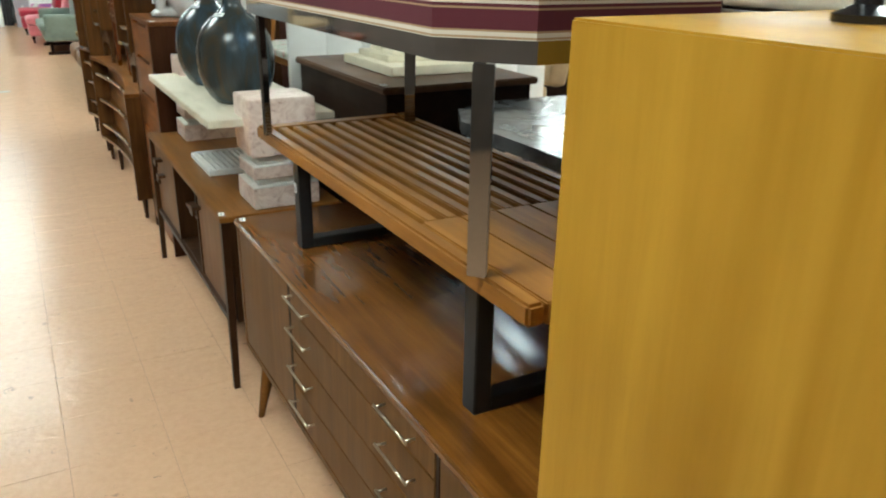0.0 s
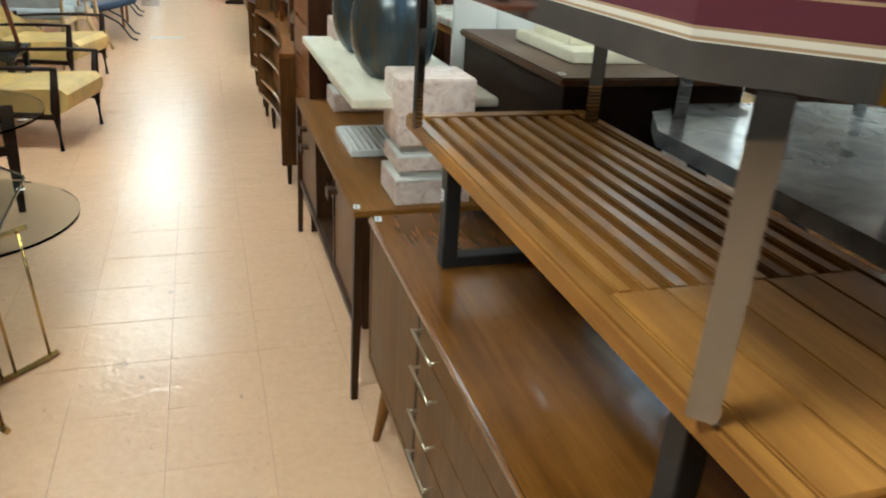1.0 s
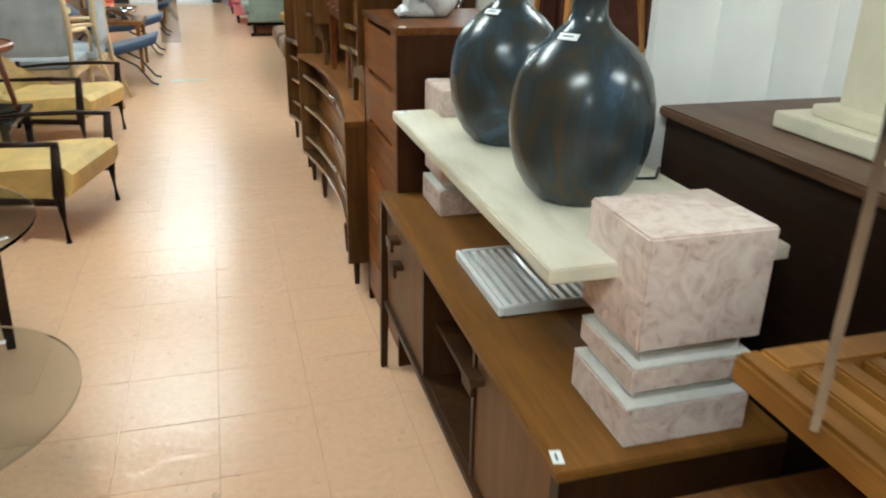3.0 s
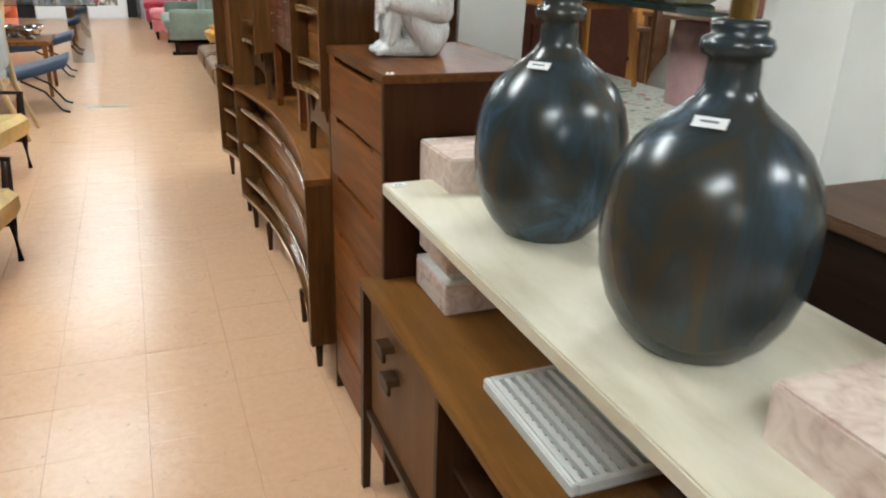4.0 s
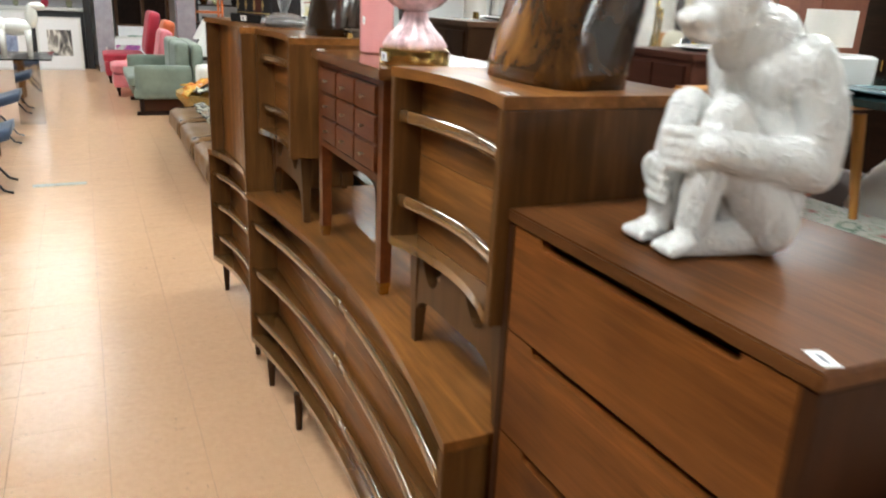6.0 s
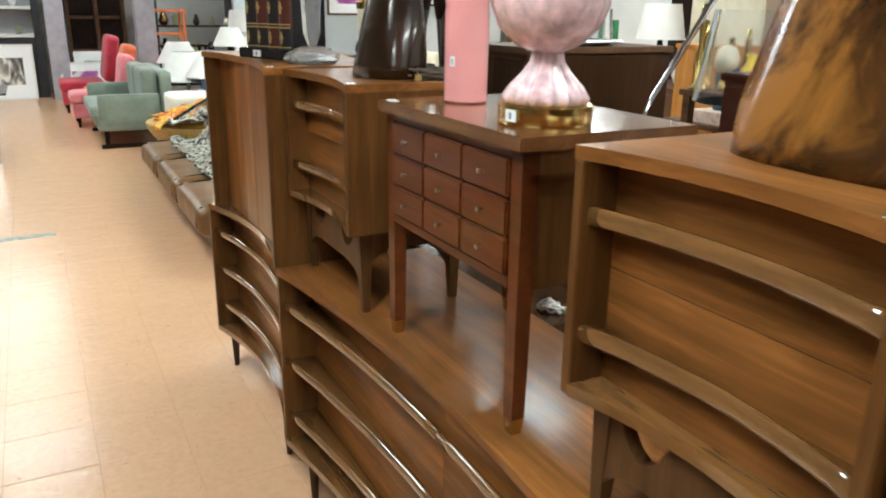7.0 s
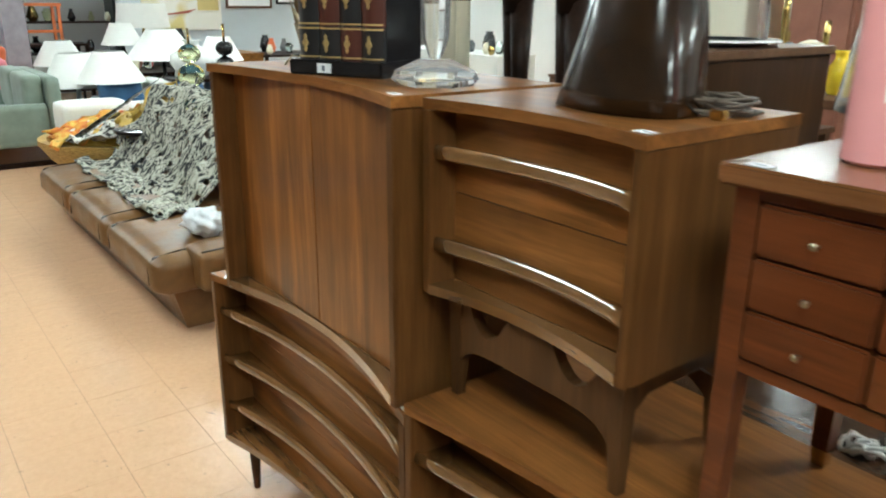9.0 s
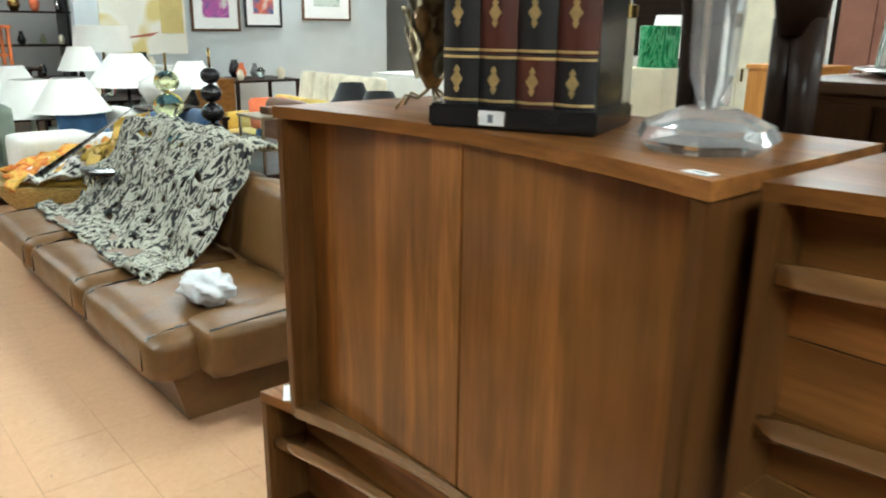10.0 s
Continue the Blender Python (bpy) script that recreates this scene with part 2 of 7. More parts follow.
PLASTIC_WHITE = plain("white_moulded_plastic", (0.80, 0.80, 0.77), 0.35, 0, 0.05, 6)
GREY_STONE = blotches("polished_grey_stone", [(0.3, (0.085, 0.09, 0.093)), (0.6, (0.20, 0.205, 0.21))], 9, 0.2, 5, 0.5, 0, 0.0)
TABLE_GLASS = glass("table_glass", (0.80, 0.92, 0.88))
SMOKED_GLASS = glass("smoked_glass", (0.55, 0.60, 0.58))
GREEN_GLASS = plain("edge_green_glass", (0.012, 0.030, 0.030), 0.06, 0, 0.1, 5, 0.6, 0)
CLEAR = glass("clear_acrylic", (0.97, 0.98, 0.99), 0.04, 1.16)
CLEAR.node_tree.nodes["Principled BSDF"].inputs["Transmission Weight"].default_value = 0.86
PINK_GLASS = plain("pink_cased_glass", (0.82, 0.36, 0.36), 0.14, 0, 0.06, 6, 0.6, 0)
# The strong colour mottle stands in for pale glints on the bubbles
PINK_CRYSTAL = plain("pink_bubble_glass", (0.80, 0.53, 0.56), 0.10, 0, 0.32, 38, 0.9, 0.9)
TAN_LEATHER = leather("olive_brown_leather", (0.16, 0.078, 0.023), 0.34)
YELLOW_VINYL = leather("buttercream_vinyl", (0.62, 0.42, 0.14), 0.42)
BLUE_CLOTH = fabric("navy_upholstery", (0.035, 0.055, 0.10))
SAGE_CLOTH = fabric("sage_upholstery", (0.20, 0.245, 0.20))
RED_CLOTH = fabric("crimson_upholstery", (0.42, 0.03, 0.06))
CORAL_CLOTH = fabric("coral_upholstery", (0.70, 0.16, 0.06))
ROSE_CLOTH = fabric("rose_upholstery", (0.72, 0.22, 0.25))
GREY_BLUE_CLOTH = fabric("grey_blue_upholstery", (0.40, 0.43, 0.45))
PINK_VINYL = leather("dusty_pink_vinyl", (0.52, 0.32, 0.32), 0.45)
CREAM_CLOTH = fabric("cream_upholstery", (0.72, 0.66, 0.52))
SHADE = fabric("white_lampshade", (0.85, 0.84, 0.80), 0.04, 300)


# ---- mesh helpers ----
BASES = {}


def thing(name, label, category, base=(0, 0, 0), group="", kind=""):
    """An Empty at the base of a thing; its parts are written in world metres."""
    ob = new(name)
    ob.empty_display_size = 0.1
    ob.location = base
    BASES[ob.name] = Vector(base)
    return tagged(ob, label, category, group, kind)


def part(name, bm, material, parent=None, label="", smooth=False, bevel=0.0, segments=2):
    """Links a bmesh as one mesh object under a thing or a part."""
    if bevel:
        edges = [e for e in bm.edges if len(e.link_faces) == 2 and e.calc_face_angle(0) > 0.6]
        bmesh.ops.bevel(bm, geom=edges, offset=bevel, segments=segments, affect="EDGES", clamp_overlap=True)
    bmesh.ops.recalc_face_normals(bm, faces=bm.faces)
    if smooth or bevel:
        for f in bm.faces:
            f.smooth = True
        if bevel and not smooth or smooth == "edges":
            for e in bm.edges:
                e.smooth = len(e.link_faces) == 2 and e.calc_face_angle(0) < 0.6
    origin = BASES[parent.name] if parent else Vector((0, 0, 0))
    bmesh.ops.translate(bm, verts=bm.verts, vec=-origin)
    me = bpy.data.meshes.new(name)
    bm.to_mesh(me)
    bm.free()
    me.materials.append(material)
    ob = new(name, me)
    if parent:
        ob.parent = parent
    BASES[ob.name] = origin.copy()
    if label:
        tagged(ob, label)
    return ob


def setting(name, bm, material, label, category):
    return tagged(part(name, bm, material), label, category, kind="structure")


def box(x0, x1, y0, y1, z0, z1, bm=None):
    bm = bm or bmesh.new()
    m = Matrix.LocRotScale(((x0 + x1) / 2, (y0 + y1) / 2, (z0 + z1) / 2), None, (abs(x1 - x0), abs(y1 - y0), abs(z1 - z0)))
    bmesh.ops.create_cube(bm, size=1.0, matrix=m)
    return bm


def prism(points, z0, z1, bm=None):
    """An upright prism over a closed outline in plan."""
    bm = bm or bmesh.new()
    low = [bm.verts.new((x, y, z0)) for x, y in points]
    top = [bm.verts.new((x, y, z1)) for x, y in points]
    bm.faces.new(low)
    bm.faces.new(top)
    k = len(points)
    for i in range(k):
        bm.faces.new((low[i], low[(i + 1) % k], top[(i + 1) % k], top[i]))
    return bm


def slab_xz(points, y0, y1, bm=None):
    """A prism along y over a closed outline in x and z."""
    bm = bm or bmesh.new()
    a = [bm.verts.new((x, y0, z)) for x, z in points]
    b = [bm.verts.new((x, y1, z)) for x, z in points]
    bm.faces.new(a)
    bm.faces.new(b)
    k = len(points)
    for i in range(k):
        bm.faces.new((a[i], a[(i + 1) % k], b[(i + 1) % k], b[i]))
    return bm


def slab_yz(points, x0, x1, bm=None):
    bm = bm or bmesh.new()
    a = [bm.verts.new((x0, y, z)) for y, z in points]
    b = [bm.verts.new((x1, y, z)) for y, z in points]
    bm.faces.new(a)
    bm.faces.new(b)
    k = len(points)
    for i in range(k):
        bm.faces.new((a[i], a[(i + 1) % k], b[(i + 1) % k], b[i]))
    return bm


def lathe(cx, cy, profile, n=32, bm=None, ripple=0.0, lobes=12):
    """Turns (radius, z) rows about an upright axis."""
    bm = bm or bmesh.new()
    rings = []
    for r, z in profile:
        rings.append([bm.verts.new((cx + r * (1 + ripple * math.cos(lobes * i * math.tau / n)) * math.cos(i * math.tau / n),
                                    cy + r * (1 + ripple * math.cos(lobes * i * math.tau / n)) * math.sin(i * math.tau / n), z)) for i in range(n)])
    for a, b in zip(rings, rings[1:]):
        for i in range(n):
            bm.faces.new((a[i], a[(i + 1) % n], b[(i + 1) % n], b[i]))
    bm.faces.new(rings[0][::-1])
    bm.faces.new(rings[-1])
    return bm


def tube(points, radius, n=8, bm=None, radii=None, flat=1.0):
    """A round rod along points; radii may taper it, flat squashes it upright."""
    bm = bm or bmesh.new()
    pts = [Vector(p) for p in points]
    rings = []
    for i, p in enumerate(pts):
        d = (pts[min(i + 1, len(pts) - 1)] - pts[max(i - 1, 0)]).normalized()
        side = d.cross(Vector((0, 0, 1)))
        side = Vector((1, 0, 0)) if side.length < 1e-3 else side.normalized()
        up = side.cross(d).normalized()
        r = radii[i] if radii else radius
        rings.append([bm.verts.new(p + r * (math.cos(k * math.tau / n) * side + flat * math.sin(k * math.tau / n) * up)) for k in range(n)])
    for a, b in zip(rings, rings[1:]):
        for k in range(n):
            bm.faces.new((a[k], a[(k + 1) % n], b[(k + 1) % n], b[k]))
    bm.faces.new(rings[0][::-1])
    bm.faces.new(rings[-1])
    return bm


def taper(x, y, z0, z1, w0, w1, dx=0.0, dy=0.0, bm=None, round_n=0):
    """A leg from z0 (foot, width w0, shifted by dx, dy) to z1 (width w1)."""
    bm = bm or bmesh.new()
    if round_n:
        return tube([(x + dx, y + dy, z0), (x, y, z1)], 0, round_n, bm, [w0 / 2, w1 / 2])
    v = [bm.verts.new((x + dx + sx * w0 / 2, y + dy + sy * w0 / 2, z0)) for sx, sy in ((-1, -1), (1, -1), (1, 1), (-1, 1))]
    w = [bm.verts.new((x + sx * w1 / 2, y + sy * w1 / 2, z1)) for sx, sy in ((-1, -1), (1, -1), (1, 1), (-1, 1))]
    bm.faces.new(v)
    bm.faces.new(w)
    for i in range(4):
        bm.faces.new((v[i], v[(i + 1) % 4], w[(i + 1) % 4], w[i]))
    return bm


def cushion(x0, x1, y0, y1, z0, z1, soft=0.03, puff=0.02, n=8, bm=None, wobble=0.0):
    """A stuffed block with rounded edges and a domed top."""
    bm = bm or bmesh.new()
    res = bmesh.ops.create_cube(bm, size=1.0)
    bmesh.ops.subdivide_edges(bm, edges=bm.edges[:], cuts=n, use_grid_fill=True)
    cx, cy, cz = (x0 + x1) / 2, (y0 + y1) / 2, (z0 + z1) / 2
    hx, hy, hz = (x1 - x0) / 2, (y1 - y0) / 2, (z1 - z0) / 2
    s = min(soft, hx * 0.95, hy * 0.95, hz * 0.95)
    for v in bm.verts:
        u = v.co * 2
        q = Vector((u.x * hx, u.y * hy, u.z * hz))
        inner = Vector((max(-hx + s, min(hx - s, q.x)), max(-hy + s, min(hy - s, q.y)), max(-hz + s, min(hz - s, q.z))))
        d = q - inner
        if d.length > 1e-6:
            q = inner + d.normalized() * min(s, d.length if d.length < s else s)
        q.z += puff * (1 - u.x**2) * (1 - u.y**2) * (1 if u.z > 0 else -0.2 if u.z < 0 else 0)
        if wobble:
            q += Vector((noise.noise(q * 7 + Vector((cx, cy, cz))), noise.noise(q * 7 + Vector((5, cy, cz))), noise.noise(q * 7 + Vector((cx, 9, cz))))) * wobble
        v.co = q + Vector((cx, cy, cz))
    return bm


def price_tag(x, y, z, turn=0.0, tilt=0.0, w=0.035, h=0.02, lean=0.0):
    """A small white price sticker with unreadable print."""
    m = pose(x, y, z, tilt, lean, turn)
    bm = box(-w / 2, w / 2, -h / 2, h / 2, 0.0004, 0.0014)
    t = thing("price_tag", "small white paper price sticker with faint print", "price tag", (0, 0, 0), "price stickers")
    t.matrix_basis = m
    part("paper", bm, PAPER, t)
    part("print", box(-w * 0.3, w * 0.25, -h * 0.06, h * 0.14, 0.0015, 0.0018), INK, t)
    return t


def moved(m, bm):
    bmesh.ops.transform(bm, matrix=m, verts=bm.verts)
    return bm


# ---- the room ----
ROOM = (-3.6, 9.0, -3.6, 20.0)
X0, X1, Y0, Y1 = ROOM
setting("wall_north", box(X0 - 0.2, X1 + 0.2, Y1, Y1 + 0.2, 0, CEILING), WALL_PAINT, "plain off-white painted shop wall", "wall")
setting("wall_south", box(X0 - 0.2, X1 + 0.2, Y0 - 0.2, Y0, 0, CEILING), BROWN_WALL, "plain dark brown wall added to close the shop", "wall")
# Added near and dark, so that the ottoman's chrome mirrors something dark
setting("wall_west", box(X0 - 0.2, X0, Y0, Y1, 0, CEILING), BROWN_WALL, "plain dark brown wall added to close the shop", "wall")
setting("wall_east", box(X1, X1 + 0.2, Y0, Y1, 0, CEILING), WALL_PAINT, "plain off-white painted shop wall", "wall")
setting("ceiling", box(X0 - 0.2, X1 + 0.2, Y0 - 0.2, Y1 + 0.2, CEILING, CEILING + 0.15), CEILING_PAINT, "unseen shop ceiling in dark grey that limits bounced light", "ceiling")
floor = setting("floor", box(X0 - 0.2, X1 + 0.2, Y0 - 0.2, Y1 + 0.2, -0.15, -0.0016), GROUT, "salmon-orange vinyl tile floor with worn wax", "floor")

TUBE = glow("fluorescent_tube", (0.97, 1.0, 0.93), LAMP)
HOUSING = plain("white_enamel", (0.8, 0.8, 0.78), 0.4)


def ceiling_lamp(x, y):
    t = thing("ceiling_light", "white fluorescent ceiling light with glowing diffuser", "ceiling light", (x, y, CEILING), "fluorescent ceiling lights")
    part("housing", box(x - 0.64, x + 0.64, y - 0.32, y + 0.32, CEILING - 0.05, CEILING - 0.001), HOUSING, t, bevel=0.004)
    part("diffuser", box(x - 0.60, x + 0.60, y - 0.28, y + 0.28, CEILING - 0.075, CEILING - 0.051), TUBE, t)


for lx in (-0.6, 3.0, 6.6):
    for k in range(6):
        # First row: one unseen lamp added for -y faces; others would light the bench
        if k or lx < 0:
            ceiling_lamp(lx, -2.9 + 3.95 * k)


# ---- the row of furniture along the aisle ----
def arc(y0, y1, xf, sag, n=18):
    """Plan points of a front that bows inwards, from y0 to y1."""
    c, h = (y0 + y1) / 2, (y1 - y0) / 2
    return [(xf + sag * (1 - ((y0 + (y1 - y0) * i / n - c) / h) ** 2), y0 + (y1 - y0) * i / n) for i in range(n + 1)]


def curved_board(y0, y1, xf, sag, back, z0, z1):
    return prism(arc(y0, y1, xf, sag) + [(back, y1), (back, y0)], z0, z1)


def concave_case(t, y0, y1, z0, z1, xf, depth, sag, pulls, splits=(), board=0.022, top_over=0.0, drawer_edges=None):
    """Case with an inward bowed front: frame, back, recessed drawer fronts and sculpted pulls."""
    back = xf + depth
    part("top", curved_board(y0 - top_over, y1 + top_over, xf, sag, back, z1 - board, z1), WALNUT, t, bevel=0.003)
    part("bottom", curved_board(y0 + board, y1 - board, xf, sag, back - 0.01, z0, z0 + board), WALNUT_LIP, t, bevel=0.003)
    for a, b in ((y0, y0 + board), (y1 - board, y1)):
        part("side_panel", box(xf + 0.001, back, a, b, z0, z1 - board), WALNUT_SHADED, t, bevel=0.002)
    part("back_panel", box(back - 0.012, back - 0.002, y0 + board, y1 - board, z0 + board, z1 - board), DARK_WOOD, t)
    inner0, inner1 = y0 + board, y1 - board
    cuts = [inner0, *splits, inner1]
    edges = drawer_edges or [z0 + board] + [(a + b) / 2 for a, b in zip(pulls[::-1], pulls[::-1][1:])] + [z1 - board]
    c, h = (y0 + y1) / 2, (y1 - y0) / 2
    curve = lambda y: xf + sag + 0.028
    for ya, yb in zip(cuts, cuts[1:]):
        for za, zb in zip(edges, edges[1:]):
            pts = [(curve(ya + (yb - ya) * i / 10), ya + 0.001 + (yb - ya - 0.002) * i / 10) for i in range(11)]
            outline = pts + [(x + 0.018, y) for x, y in pts[::-1]]
            part("drawer_front", prism(outline, za + 0.001, zb - 0.001), WALNUT, t)
        for z in pulls:
            cc = lambda y: xf + 0.006 + sag * (1 - ((y - c) / h) ** 2)
            bm = bmesh.new()
            sect = [(0.02, -0.42), (0.0, -0.15), (0.02, 0.15), (0.09, 0.38), (0.20, 0.46), (0.32, 0.38), (0.42, 0.18), (0.60, 0.06), (1.0, 0.0), (1.0, -0.4), (0.55, -0.58), (0.22, -0.66), (0.09, -0.60)]
            rings = []
            for i in range(15):
                y = ya + 0.0005 + (yb - ya - 0.001) * i / 14
                rings.append([bm.verts.new((cc(y) + (a * 0.040 if a < 0.5 else 0.020 + (a - 0.5) / 0.5 * (curve(y) - cc(y) - 0.022)), y, z + b * 0.027)) for a, b in sect])
            for ra, rb in zip(rings, rings[1:]):
                for i in range(len(sect)):
                    bm.faces.new((ra[i], ra[(i + 1) % len(sect)], rb[(i + 1) % len(sect)], rb[i]))
            bm.faces.new(rings[0])
            bm.faces.new(rings[-1][::-1])
            part("drawer_pull", bm, WALNUT_LIP, t, "polished sculpted wooden drawer pull", smooth=True)


# Blond cabinet at the start of the row
b = thing("blond_cabinet", "tall honey-blond maple cabinet with plain sides", "cabinet", (0.95, 0.4, 0))
part("case", box(0.66, 1.15, -0.05, 0.784, 0.06, 1.471), BLOND, b, bevel=0.003)
part("plinth", box(0.69, 1.12, -0.02, 0.75, 0, 0.06), DARK_WOOD, b)

# First credenza: four-drawer bank between doors
c = thing("credenza", "glossy mahogany credenza with drawer bank and slim metal pulls", "credenza", (0.9, 1.6, 0))
part("top", box(0.668, 1.152, 0.796, 2.494, 0.694, 0.716), MAHOGANY, c, "glossy reddish-brown polished top", bevel=0.005)
part("side_panel", box(0.674, 1.15, 2.468, 2.488, 0.25, 0.6935), MAHOGANY_FRONT, c, bevel=0.002)
part("side_panel", box(0.674, 1.15, 0.802, 0.822, 0.25, 0.6935), MAHOGANY_FRONT, c, bevel=0.002)
part("bottom", box(0.674, 1.15, 0.823, 2.467, 0.25, 0.268), MAHOGANY_FRONT, c)
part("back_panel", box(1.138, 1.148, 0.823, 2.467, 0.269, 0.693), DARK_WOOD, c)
for ya, yb in ((1.962, 2.466), (0.824, 1.090)):
    d = part("door", box(0.676, 0.694, ya + 0.003, yb - 0.001, 0.270, 0.690), MAHOGANY_FRONT, c, bevel=0.0015)
for ya in (1.952, 1.094):
    part("divider", box(0.675, 1.13, ya - 0.004, ya + 0.008, 0.269, 0.693), DARK_WOOD, c)
ZS = (0.690, 0.622, 0.500, 0.385, 0.270)
for k, (zt, zb) in enumerate(zip(ZS, ZS[1:])):
    d = part("drawer", box(0.675, 0.694, 1.106, 1.945, zb + 0.003, zt - 0.001), MAHOGANY_FRONT, c, bevel=0.0015)
    for yc in (1.855, 1.255):
        zc = (zt + zb) / 2 + 0.012
        bm = tube([(0.652, yc - 0.075, zc), (0.652, yc + 0.075, zc)], 0.0036, 6)
        for s in (-0.068, 0.068):
            tube([(0.652, yc + s, zc), (0.676, yc + s, zc)], 0.003, 6, bm)
        part("pull", bm, PEWTER, d, "slim satin metal bar pull", smooth=True)
for x, y, dx, dy in ((0.72, 2.36, -0.035, 0.045), (1.10, 2.36, 0.03, 0.045), (0.72, 0.88, -0.035, -0.045), (1.10, 0.88, 0.03, -0.045)):
    part("leg", taper(x, y, 0, 0.25, 0.022, 0.05, dx, dy, None, 12), OIL_TEAK, c, "tapered splayed wooden leg", smooth="edges")
price_tag(0.690, 2.462, 0.7162, 80)

# Slatted bench standing on the first credenza
BX0, BX1, BY0, BY1, BZ = 0.735, 1.235, 0.932, 2.372, 1.042
b = thing("slatted_bench", "oiled acacia slatted bench on black steel sled legs", "bench", (0.98, 1.65, 0.717))
T = 0.040
part("end_board", box(BX0 + 0.036, BX1 - 0.036, BY1 - 0.05, BY1, BZ - T, BZ - 0.001), BENCH_WOOD, b, bevel=0.004)
for s in range(5):
    w = (BX1 - BX0 - 0.072) / 5
    part("end_plank", box(BX0 + 0.036 + s * w + 0.0006, BX0 + 0.036 + (s + 1) * w - 0.0006, BY0, BY0 + 0.42, BZ - T, BZ - 0.001), BENCH_WOOD, b, bevel=0.003)
for a in (BX0, BX1 - 0.035):
    part("side_rail", box(a, a + 0.035, BY0, BY1, BZ - T, BZ), BENCH_WOOD, b, bevel=0.006)
NS = 9
pitch = (BX1 - BX0 - 0.07) / (NS + 0.4)
for k in range(NS):
    xs = BX0 + 0.035 + 0.016 + k * pitch
    part("slat", box(xs, xs + pitch - 0.019, BY0 + 0.4205, BY1 - 0.0505, BZ - 0.032, BZ - 0.002), BENCH_WOOD, b, bevel=0.003)
part("under_rail", box(BX0 + 0.04, BX1 - 0.04, 1.60, 1.64, BZ - 0.06, BZ - 0.0325), BENCH_WOOD, b)
for y in (1.16, 2.14):
    sl = part("sled_leg", box(0.775, 0.812, y - 0.022, y + 0.022, 0.717, BZ - T), BLACK_METAL, b, "black steel sled leg", bevel=0.002)
    part("post", box(1.145, 1.182, y - 0.022, y + 0.022, 0.717, BZ - T), BLACK_METAL, sl, bevel=0.002)
    part("runner", box(0.8125, 1.1445, y - 0.022, y + 0.022, 0.717, 0.745), BLACK_METAL, sl, bevel=0.002)
price_tag(0.773, 2.14, 0.90, 0, 0, 0.03, 0.018, -90)

# Chrome-framed stool with striped seat on the bench
o = thing("chrome_ottoman", "large chrome-framed ottoman with burgundy striped cream seat", "ottoman", (0.98, 1.65, 1.042))
OX0, OX1, OY0, OY1, CH = 0.676, 1.235, 1.015, 2.276, 0.11


def octagon(g, ch=CH):
    x0, x1, y0, y1 = OX0 - g, OX1 + g, OY0 - g, OY1 + g
    return [(x0 + ch, y0), (x1 - ch, y0), (x1, y0 + ch), (x1, y1 - ch), (x1 - ch, y1), (x0 + ch, y1), (x0, y1 - ch), (x0, y0 + ch)]


def stripes():
    m, n, l, p = shader("striped_upholstery")
    tc, sep = n.new("ShaderNodeTexCoord"), n.new("ShaderNodeSeparateXYZ")
    l.new(tc.outputs["Object"], sep.inputs[0])
    w = n.new("ShaderNodeMath")
    w.operation, w.inputs[1].default_value = "PINGPONG", 0.075
    l.new(sep.outputs["Z"], w.inputs[0])
    cream, wine, tan = (0.62, 0.56, 0.46), (0.085, 0.009, 0.018), (0.34, 0.22, 0.12)
    r = n.new("ShaderNodeMath")
    r.operation, r.inputs[1].default_value = "MULTIPLY", 1 / 0.075
    l.new(w.outputs[0], r.inputs[0])
    c = n.new("ShaderNodeValToRGB")
    c.color_ramp.interpolation = "CONSTANT"
    stops = [(0.0, cream), (0.20, tan), (0.24, cream), (0.30, wine), (0.36, tan), (0.40, wine), (0.78, tan), (0.82, cream), (0.90, tan), (0.94, cream)]
    while len(c.color_ramp.elements) < len(stops):
        c.color_ramp.elements.new(0.5)
    for e, (q, col) in zip(c.color_ramp.elements, stops):
        e.position, e.color = q, (*col, 1)
    l.new(r.outputs[0], c.inputs["Fac"])
    l.new(c.outputs["Color"], p.inputs["Base Color"])
    p.inputs["Roughness"].default_value = 0.85
    bump(n, l, p, noise_tex(n, l, mapped(n, l), 400, 2), 0.3, 0.001)
    return m


STRIPES = stripes()
ring = bmesh.new()
outer, inner = octagon(0.0), octagon(-0.03, CH - 0.012)
vs = [[ring.verts.new((x, y, z)) for x, y in pts] for pts, z in ((outer, 1.384), (outer, 1.419), (inner, 1.419), (inner, 1.384))]
for i in range(8):
    for a, bb in ((0, 1), (1, 2), (2, 3), (3, 0)):
        ring.faces.new((vs[a][i], vs[a][(i + 1) % 8], vs[bb][(i + 1) % 8], vs[bb][i]))
part("frame", ring, CHROME, o, "mirror-polished chrome frame")
part("seat_base", prism(octagon(-0.032, CH - 0.013), 1.392, 1.419), BLACK, o)
part("seat", prism(octagon(0.012), 1.42, 1.55), STRIPES, o, "cream upholstery with burgundy stripes", bevel=0.02, segments=3)
for sx, sy, x, y in ((-1, -1, OX0, OY0), (1, -1, OX1, OY0), (-1, 1, OX0, OY1), (1, 1, OX1, OY1)):
    cx, cy = x - sx * (CH / 2 - 0.004), y - sy * (CH / 2 - 0.004)
    d = math.degrees(math.atan2(sy, sx))
    part("leg", moved(pose(cx, cy, 0, 0, 0, d), box(-0.005, 0.005, -0.017, 0.017, 1.0425, 1.3835)), SHADED_CHROME, o, "flat chrome leg", bevel=0.0015)

